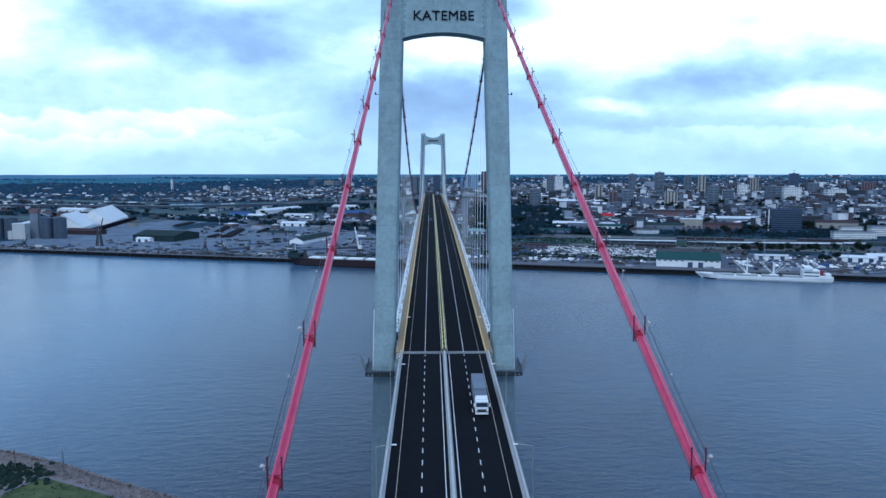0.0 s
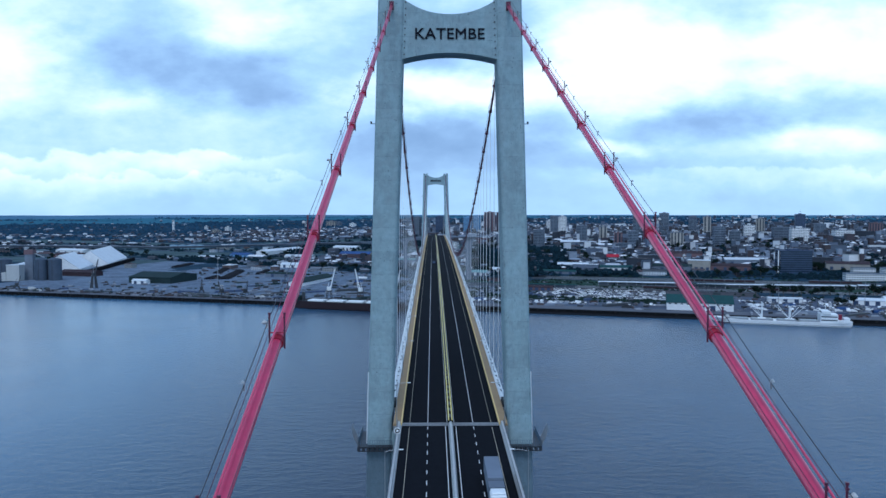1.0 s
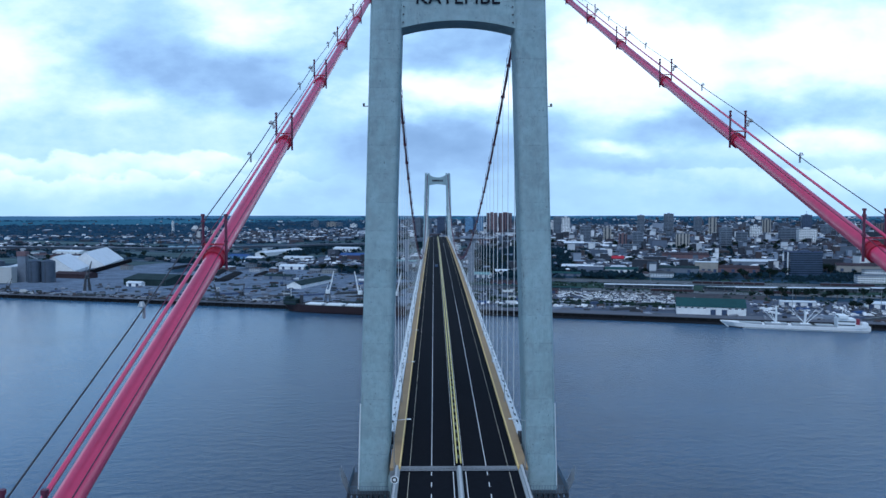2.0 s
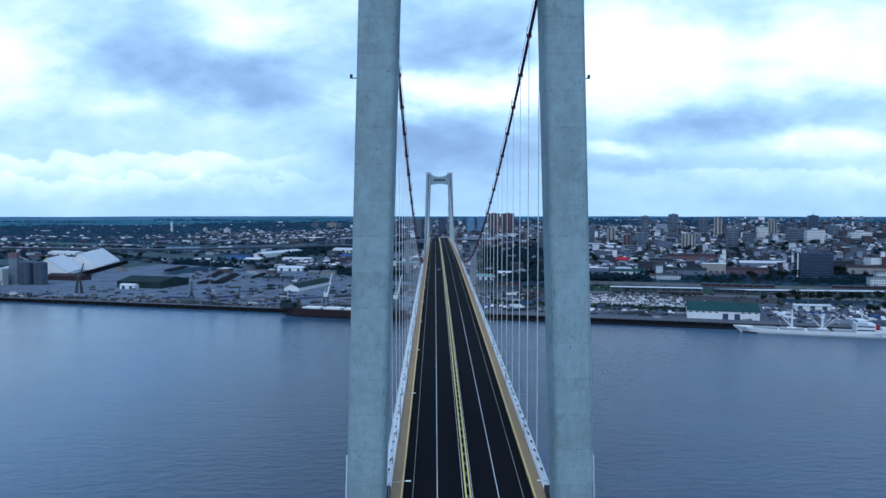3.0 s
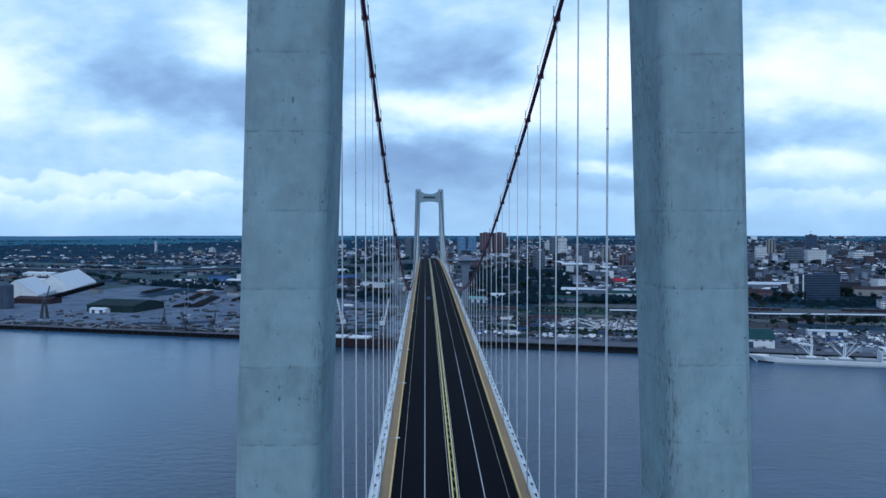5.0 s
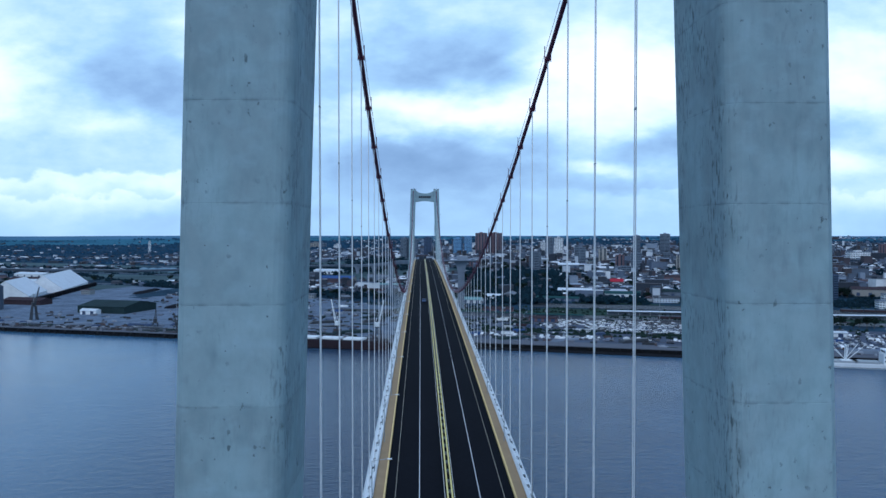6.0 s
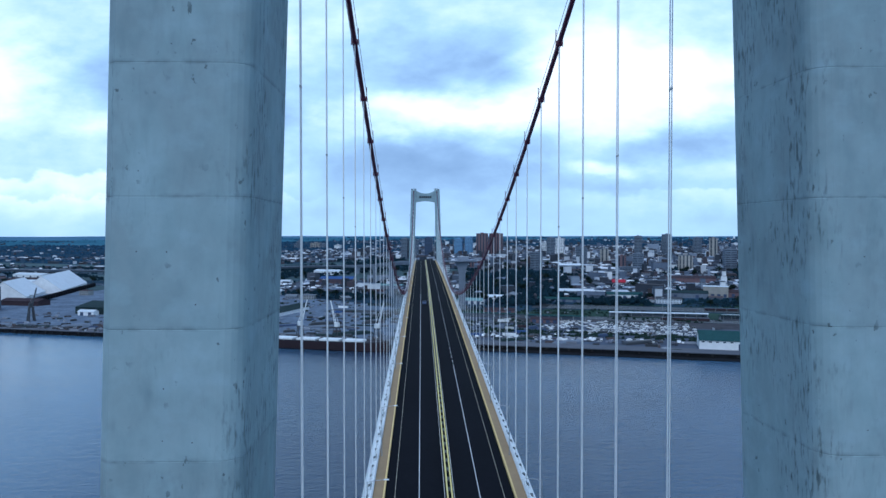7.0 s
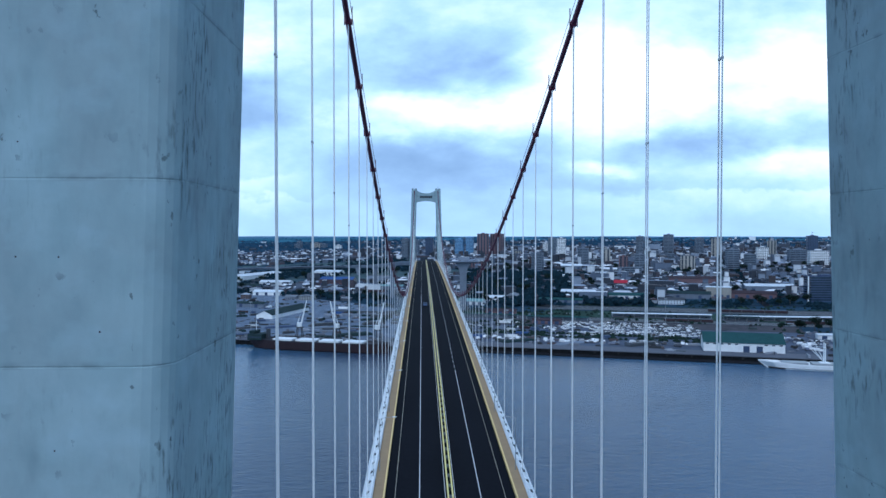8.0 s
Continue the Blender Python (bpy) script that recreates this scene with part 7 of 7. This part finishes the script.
# far houses past counting, in one mesh
verts, faces = [], []
n = 0
while n < 13500:
    y = 1020 + 3000 * rnd.random() ** 1.8
    x = rnd.uniform(-0.67, 0.67) * (y + 175)
    r = math.hypot(x, y + 100)
    dens = 0.10 + 0.9 * smooth(-400, 250, x)
    dens *= 1 - 0.97 * smooth(1900, 3300, r)
    nz = noise.noise(Vector((x / 300, y / 300, 7))) if x > -150 else 1.3 * noise.noise(Vector((x / 700, y / 110, 17)))
    if x < -150:
        # upstream the houses keep to one settled belt
        belt = smooth(1960, 2100, r) * (1 - smooth(2650, 2900, r))
        side = smooth(-150, -420, x) if x > -420 else 1.0
        dens = dens * (1 - side) + side * (0.012 + 0.27 * belt)
        nz *= 1 - side * (1 - 0.75 * belt)
    if rnd.random() > dens + 0.6 * nz or r > 4700:
        continue
    u, v = quay_uv(x, y)
    if (-1100 < u < -150 and 630 < v < 810) or (-1700 < u < -260 and 1000 < v < 1130) or (60 < x < 240 and y < 1430 and rnd.random() < 0.97) or (240 <= x < 300 and y < 1430 and rnd.random() < 0.6) or (-340 < x < -15 and 1400 < y < 1760):
        continue
    if v < 455 or in_yard(x, y) or any(abs(u - q - 5) < 11 for q in (330, 560, 720)) or (y < 2000 and not free(x, y, 6, False)):
        continue
    big = rnd.random() < 0.10
    w, d = (rnd.uniform(18, 40), rnd.uniform(9, 16)) if big else (rnd.uniform(6, 14), rnd.uniform(4, 8))
    h = rnd.uniform(3, 7.5) if not (x > -200 and rnd.random() < 0.09) else rnd.uniform(9, 20)
    z = rise(x, y)
    a = radians(-QA + rnd.choice((0, 90, 0, 90, 25, -30)))
    c, q = math.cos(a), math.sin(a)
    b = len(verts)
    rg = 0 if h > 8 else rnd.choice((0, 1.5, 2.2))
    pts = [(-w / 2, -d / 2, -3), (w / 2, -d / 2, -3), (w / 2, d / 2, -3), (-w / 2, d / 2, -3), (-w / 2, -d / 2, h), (w / 2, -d / 2, h), (w / 2, d / 2, h), (-w / 2, d / 2, h)]
    verts += [(x + p * c - s * q, y + p * q + s * c, z + t) for p, s, t in pts]
    faces += [tuple(b + i for i in f) for f in ((0, 1, 5, 4), (1, 2, 6, 5), (2, 3, 7, 6), (3, 0, 4, 7))]
    b2 = len(verts)
    o = 0.5
    roof = [(-w / 2 - o, -d / 2 - o, h), (w / 2 + o, -d / 2 - o, h), (w / 2 + o, d / 2 + o, h), (-w / 2 - o, d / 2 + o, h), (-w * 0.35, 0, h + rg + 0.3), (w * 0.35, 0, h + rg + 0.3)]
    verts += [(x + p * c - s * q, y + p * q + s * c, z + t) for p, s, t in roof]
    faces += [tuple(b2 + i for i in f) for f in ((0, 1, 5, 4), (1, 2, 5), (2, 3, 4, 5), (3, 0, 4))]
    n += 1
tagged(sheet("far_houses", verts, faces, CITY_PAINT), "far spread of small pale and brown houses", "houses", kind="stuff")

# ---------------------------------------------------------------- vehicles
def car(label, paint, group):
    ob = thing("car", (0, 0, 0), label, "car", group)
    prof = [(-2.1, 0.35), (-2.15, 0.75), (-1.9, 0.95), (-1.0, 1.0), (-0.5, 1.45), (1.1, 1.48), (1.85, 1.0), (2.1, 0.9), (2.15, 0.4)]
    bm = bmesh.new()
    loft(bm, [[(q, y, z) for y, z in prof] for q in (-0.84, 0.84)])
    bmesh.ops.recalc_face_normals(bm, faces=bm.faces[:])
    bmesh.ops.bevel(bm, geom=bm.edges[:], offset=0.06, segments=1, affect="EDGES")
    part("body", bm, paint, ob)
    bm = bmesh.new()
    for a, b in (((-0.98, 1.04), (-0.56, 1.42)), ((1.16, 1.45), (1.8, 1.06))):
        v = [bm.verts.new(p) for p in ((-0.72, a[0], a[1] + 0.03), (0.72, a[0], a[1] + 0.03), (0.68, b[0], b[1] + 0.03), (-0.68, b[0], b[1] + 0.03))]
        bm.faces.new(v)
    for q in (-0.86, 0.86):
        v = [bm.verts.new(p) for p in ((q, -0.85, 1.02), (q, 1.5, 1.02), (q, 1.05, 1.4), (q, -0.5, 1.4))]
        bm.faces.new(v)
    part("window", bm, GLASS, ob)
    bm = bmesh.new()
    rod(bm, (-0.11, 0, 0), (0.11, 0, 0), 0.33, 10)
    first = part("wheel", bm, TYRE, ob, at=(-0.8, -1.35, 0.33))
    for x, y in ((0.8, -1.35), (-0.8, 1.35), (0.8, 1.35)):
        same("wheel", first.data, ob, at=(x, y, 0.33))
    return ob


dark_car = car("dark saloon car driving on the bridge", WALL_DARK, "")
dark_car.matrix_basis = Matrix.Translation((-2.6, 285, deck_z(285) + 0.075))
proto = car("parked car in the port car park", CAR_PAINT, "parked cars")
count = 0
for row in range(16):
    for col in range(19 if row < 12 else 18 if row < 14 else 40):
        u, v = 138 + 5.1 * (col - (8 if row > 8 else 0)) + rnd.uniform(-.5, .5), 122 + 7.6 * row + rnd.uniform(-1.0, 1.0)
        if rnd.random() > 0.82 or count >= 268:
            continue
        if row >= 12:  # cars by the quay sheds and along the apron
            u, v = (rnd.uniform(330, 470), rnd.uniform(60, 180)) if row < 14 else (rnd.uniform(0, 140), rnd.choice((66, 72, 98, 112, 150, 190)) + rnd.uniform(-3, 3))
        m = Matrix.Translation((*quay(u, v), 0.1)) @ pose(0, 0, 0, 0, 0, -QA + rnd.choice((90, 90, 90, 0)) + rnd.uniform(-6, 6))
        if count == 0:
            proto.matrix_basis = m
        else:
            copy_thing(proto, m)
        count += 1

# the rest of the packed car park and the quay lorries
CAR_MANY = palette("parked_car_paint", ((.80, .81, .83), (.05, .06, .08), (.72, .73, .75), (.10, .12, .18), (.84, .84, .85), (.30, .31, .34), (.03, .03, .04), (.06, .065, .08)), 0.35)
verts, faces = [], []
prof = [(-2.1, 0.35), (-2.1, 0.85), (-1.0, 1.0), (-0.5, 1.45), (1.1, 1.45), (1.85, 1.0), (2.1, 0.4)]
for k in range(1060):
    if k < 560:
        row = k % 14
        u, v = 84 + 3.6 * (k // 14) + rnd.uniform(-.4, .4), 126 + 6.6 * row + rnd.uniform(-.6, .6)
        if rnd.random() < 0.42 or noise.noise(Vector((u / 26, v / 20, 6))) < -0.22:
            continue
        a, big = 90 + rnd.uniform(-8, 8), 1.0
    else:
        u, v = (rnd.uniform(-20, 215), rnd.choice((58, 64, 70)) + rnd.uniform(-2, 2)) if k < 660 else (rnd.uniform(300, 560), rnd.choice((62, 72, 84, 96, 108, 120, 132, 144)) + rnd.uniform(-2, 2))
        a, big = rnd.choice((0, 90, 180)) + rnd.uniform(-8, 8), rnd.choice((1.0, 1.0, 1.7))
    x, y = quay(u, v)
    if not free(x, y, 0.5, False):
        continue
    c, q = math.cos(radians(a - QA)), math.sin(radians(a - QA))
    b = len(verts)
    verts += [(x + (t * c - p * q) * big, y + (t * q + p * c) * big, 0.1 + z * big) for t in (-0.85, 0.85) for p, z in prof]
    faces += [tuple(b + i for i in range(7)), tuple(b + 7 + i for i in range(6, -1, -1))] + [(b + i, b + 7 + i, b + 7 + (i + 1) % 7, b + (i + 1) % 7) for i in range(7)]
tagged(sheet("parked_vehicles", verts, faces, CAR_MANY), "densely parked pale and dark cars in the port", "cars", kind="stuff")
# pallets, scrap and small stores scattered over the quays
CLUTTER = palette("yard_clutter", ((.025, .028, .035), (.05, .05, .06), (.14, .15, .18), (.03, .045, .05), (.07, .05, .05), (.26, .28, .32), (.02, .022, .028), (.12, .13, .16)))
verts, faces = [], []
for k in range(1900):
    if k < 520:
        u, v = rnd.uniform(-640, -40), abs(rnd.gauss(0, 1)) * 13 + 6
    elif k < 1000 or k >= 1500:
        u, v = rnd.uniform(-520, -40), rnd.uniform(30, 400)
    elif k < 1200:
        u, v = rnd.uniform(-25, 560), rnd.uniform(30, 80)
    else:
        u, v = rnd.uniform(-25, 700), rnd.uniform(80, 335)
    if k >= 520 and noise.noise(Vector((u / 45, v / 22, 2))) < -0.08:
        continue
    x, y = quay(u, v)
    if not free(x, y, 2, False):
        continue
    w, d, h = rnd.uniform(0.8, 5.5), rnd.uniform(0.6, 1.6), rnd.uniform(0.4, 2.4)
    a = radians(-QA + rnd.choice((0, 0, 90, 35)))
    c, q = math.cos(a), math.sin(a)
    b = len(verts)
    pts = [(-w, -d, 0), (w, -d, 0), (w, d, 0), (-w, d, 0), (-w * .9, -d * .8, h), (w * .8, -d * .9, h * rnd.uniform(.6, 1)), (w * .9, d * .8, h), (-w * .85, d * .9, h * rnd.uniform(.6, 1))]
    verts += [(x + p * c - t * q, y + p * q + t * c, 0.05 + z) for p, t, z in pts]
    faces += [tuple(b + i for i in f) for f in ((0, 1, 5, 4), (1, 2, 6, 5), (2, 3, 7, 6), (3, 0, 4, 7), (4, 5, 6, 7))]
tagged(sheet("yard_clutter", verts, faces, CLUTTER), "scattered pallets, scrap and small stores on the quays", "clutter", kind="stuff")

truck = thing("truck", Matrix.Translation((5.6, -46.6, deck_z(-46.6) + 0.06)) @ pose(0, 0, 0, 2.5, 0, 0) @ Matrix.Diagonal((0.88, 0.95, 0.88, 1)), "white articulated truck with a grey sheeted trailer", "truck")
cab = part("cab", block((-1.25, 0, 0.75), (1.25, 2.2, 3.1), 0.12), STEEL_WHITE, truck, "white cab")
part("windscreen", block((-1.1, -0.03, 1.9), (1.1, 0.1, 2.75), 0.02), GLASS, cab)
part("grille", block((-0.9, -0.05, 0.85), (0.9, 0.08, 1.45), 0.02), STEEL_DARK, cab)
part("bumper", block((-1.25, -0.15, 0.45), (1.25, 0.25, 0.8), 0.05), STEEL_WHITE, cab)
part("roof_fairing", block((-1.15, 0.5, 3.1), (1.15, 2.15, 3.45), 0.12), STEEL_WHITE, cab)
for q in (-1, 1):
    part("mirror", block((q * 1.5 - 0.1, 0.05, 1.9), (q * 1.5 + 0.1, 0.2, 2.6), 0.03), STEEL_WHITE, cab)
    part("headlight", block((q * 0.95 - 0.22, -0.17, 0.85), (q * 0.95 + 0.22, -0.04, 1.08), 0.03), STEEL_GREY, cab)
part("chassis", block((-0.5, 0.5, 0.55), (0.5, 14.2, 0.95)), STEEL_DARK, truck)
part("trailer_box", block((-1.28, 2.9, 1.05), (1.28, 5.2, 3.3), 0.06), WALL_GREY, truck, "grey sheeted front box")
part("trailer_box", block((-1.28, 5.6, 1.05), (1.28, 14.2, 3.6), 0.06), WALL_GREY, truck, "grey sheeted trailer box")
bm = bmesh.new()
rod(bm, (-0.18, 0, 0), (0.18, 0, 0), 0.5, 14)
first = part("wheel", bm, TYRE, truck, at=(-1.05, 1.1, 0.5))
for x, y in ((1.05, 1.1), (-1.05, 4.2), (1.05, 4.2), (-1.05, 11.0), (1.05, 11.0), (-1.05, 12.3), (1.05, 12.3), (-1.05, 13.6), (1.05, 13.6)):
    same("wheel", first.data, truck, at=(x, y, 0.5))

# stacks and dark heaps in the upstream yard
for k in range(190):
    u, v = (rnd.uniform(-330, -60), rnd.uniform(30, 250)) if k < 34 else (rnd.uniform(-480, -60), rnd.uniform(16, 34)) if k < 48 else (rnd.uniform(-20, 560), rnd.uniform(32, 60)) if k < 60 else (rnd.uniform(-560, -40), rnd.uniform(8, 42)) if k < 95 else (rnd.uniform(-330, -45), rnd.uniform(30, 280)) if k >= 125 else (rnd.uniform(5, 150), rnd.choice((80, 86, 92, 120, 135, 170, 205)) + rnd.uniform(-3, 3))
    x, y = quay(u, v)
    if not free(x, y, 9 if k < 60 else 4):
        continue
    w, d, h = (rnd.uniform(16, 40), rnd.uniform(4, 9), rnd.uniform(1, 3.4)) if k < 60 else (rnd.uniform(5, 13), rnd.uniform(2.4, 4), rnd.uniform(1.2, 3.2))
    pile = thing("stockpile", Matrix.Translation((x, y, 0.05)) @ pose(0, 0, 0, 0, 0, -QA + rnd.choice((40, 45, 0))), "low sheeted stack of stored cargo in the yard", "stockpile", "stacks in the yard")
    bm = bmesh.new()
    loft(bm, [[(-w / 2 * f, -d / 2 * f, z), (w / 2 * f, -d / 2 * f, z), (w / 2 * f, d / 2 * f, z), (-w / 2 * f, d / 2 * f, z)] for f, z in ((1, -0.1), (0.94, h * 0.6), (0.8, h))])
    part("mound", bm, (WALL_DARK, ROOF_DARK, STEEL_DARK, WALL_GREY, BARRIER)[k % (5 if k >= 60 else 4)], pile)
# long low heaps of bulk cargo across the pale yard
for (xa, ya), (xb, yb), w in (((-341, 1018), (-354, 1129), 17), ((-303, 918), (-317, 1073), 20), ((-324, 918), (-323, 960), 16), ((-450, 1140), (-448, 1235), 16), ((-272, 998), (-274, 1082), 12), ((-240, 985), (-246, 1050), 12)):
    mx, my, ln = (xa + xb) / 2, (ya + yb) / 2, math.hypot(xb - xa, yb - ya)
    heap = thing("bulk_heap", Matrix.Translation((mx, my, 0.05)) @ pose(0, 0, 0, 0, 0, math.degrees(math.atan2(yb - ya, xb - xa))), "long low heap of dark bulk cargo in the yard", "heap", "heaps in the yard")
    rows = []
    for i in range(13):
        q = -ln / 2 + ln * i / 12
        top = 3.4 * (0.35 if i in (0, 12) else 1) * (1 + 0.25 * noise.noise(Vector((mx + q * 0.13, my, 0))))
        e = w / 2 * (0.75 if i in (0, 12) else 1) * (1 + 0.15 * noise.noise(Vector((q * 0.2, mx, 2))))
        rows.append([(q, -e, -0.1), (q, -e * 0.55, top * 0.75), (q, 0, top), (q, e * 0.55, top * 0.75), (q, e, -0.1)])
    bm = bmesh.new()
    loft(bm, rows)
    bmesh.ops.recalc_face_normals(bm, faces=bm.faces[:])
    part("mound", bm, STEEL_COAL, heap)
# floodlight masts of the port
for u, v in ((-470, 60), (-330, 120), (-200, 60), (60, 50), (200, 205), (330, 60), (420, 120), (-400, 230)):
    x, y = quay(u, v)
    mast = thing("floodlight_mast", (x, y, 0.05), "tall thin grey floodlight mast", "lamp mast", "floodlight masts of the port")
    bm = bmesh.new()
    rod(bm, (0, 0, 0), (0, 0, 28), 0.3, 6, 0.15)
    part("pole", bm, STEEL_GREY, mast)
    part("lamp_frame", block((-1.4, -0.4, 27.6), (1.4, 0.4, 28.6), 0.05), STEEL_GREY, mast)

# goods wagons standing on the tracks
wagon = thing("goods_wagon", (0, 0, 0), "closed brown railway goods wagon on the tracks", "railway wagon", "goods wagons")
part("body", block((-6, -1.4, 1.2), (6, 1.4, 3.9), 0.1), ROOF_RUST, wagon)
part("roof", block((-6.1, -1.5, 3.9), (6.1, 1.5, 4.2), 0.1), WALL_GREY, wagon)
part("underframe", block((-6.2, -1.2, 0.75), (6.2, 1.2, 1.18)), STEEL_DARK, wagon)
bm = bmesh.new()
rod(bm, (0, -0.8, 0), (0, 0.8, 0), 0.45, 10)
first = part("wheelset", bm, STEEL_DARK, wagon, at=(-4.2, 0, 0.69))
for q in (-2.6, 2.6, 4.2):
    same("wheelset", first.data, wagon, at=(q, 0, 0.69))
n = 0
for v, u0, cnt in ((241, 205, 4), (252, 330, 4), (358, 260, 7), (374, 420, 5)):
    for k in range(cnt):
        m = Matrix.Translation((*quay(u0 + 13.0 * k, v), 0)) @ pose(0, 0, 0, 0, 0, -QA)
        if n == 0:
            wagon.matrix_basis = m
        else:
            copy_thing(wagon, m)
        n += 1
# shipping containers in the yards
box_kinds = []
for mat, lab in ((ROOF_RUST, "rust-brown steel shipping container"), (ROOF_BLUE, "blue steel shipping container"), (WALL_WHITE, "white steel shipping container"), (ROOF_DARK, "dark green steel shipping container")):
    c = thing("shipping_container", (0, 0, -50), lab + " on the ground", "container", "containers in the yards")
    part("shell", block((-6.05, -1.2, 0.1), (6.05, 1.2, 2.6), 0.04), mat, c)
    for q in (-1, 1):
        part("door", block((6.05, min(0.03 * q, 1.15 * q), 0.2), (6.12, max(0.03 * q, 1.15 * q), 2.5), 0.01), mat, c)
    for q in (-6.05, 5.85):
        part("corner_frame", block((q, -1.24, 0), (q + 0.2, 1.24, 2.68), 0.02), mat, c)
    box_kinds.append([c, False])
for k in range(64):
    u, v = (rnd.uniform(-300, -50), rnd.uniform(150, 290)) if k < 26 else (rnd.uniform(320, 620), rnd.uniform(32, 140)) if k < 48 else (rnd.uniform(-30, 70), rnd.uniform(40, 190))
    x, y = quay(u, v)
    if not free(x, y, 5):
        continue
    pick = box_kinds[rnd.randrange(4)]
    m = Matrix.Translation((x, y, 0.06)) @ pose(0, 0, 0, 0, 0, -QA + rnd.choice((0, 0, 90, 30)))
    if pick[1]:
        copy_thing(pick[0], m)
    else:
        pick[0].matrix_basis, pick[1] = m, True

# dark clumps standing for a structure's shadow behind the rubble, and sparse lawn scrub
scrub = [(-147 + rnd.gauss(0, 8), 66 + rnd.gauss(0, 5), -1.9, rnd.uniform(0.6, 1.7)) for _ in range(420)]
scrub += [(rnd.uniform(-140, -86), rnd.uniform(30, 60), -1.5, rnd.uniform(0.15, 0.45)) for _ in range(120)]
clumps("shore_bushes", scrub, LEAF, "dark clumps in place of a shadow, and scrub, behind the rubble shore", 8)

# rough dark scrub and weeds on the fallow parts of the port yards and by the tracks
weeds = []
for u0, u1, v0, v1, cnt in ((-15, 235, 84, 116, 1300), (-15, 80, 116, 200, 420), (300, 620, 120, 200, 300), (-300, -60, 190, 285, 420), (60, 900, 264, 335, 1500), (60, 900, 400, 450, 1400), (-400, 60, 300, 345, 1100), (60, 900, 226, 262, 500), (-190, 60, 264, 300, 260)):
    for _ in range(cnt):
        u, v = rnd.uniform(u0, u1), rnd.uniform(v0, v1)
        x, y = quay(u, v)
        if noise.noise(Vector((u / 22, v / 9, 4))) > 0.06 and not (in_yard(x, y) and rnd.random() < 0.8) and free(x, y, 1.5, False):
            weeds.append((x, y, 0.0, rnd.uniform(0.8, 2.6)))
clumps("yard_scrub", weeds, LEAF, "dark low scrub and weeds in the yards", 9)
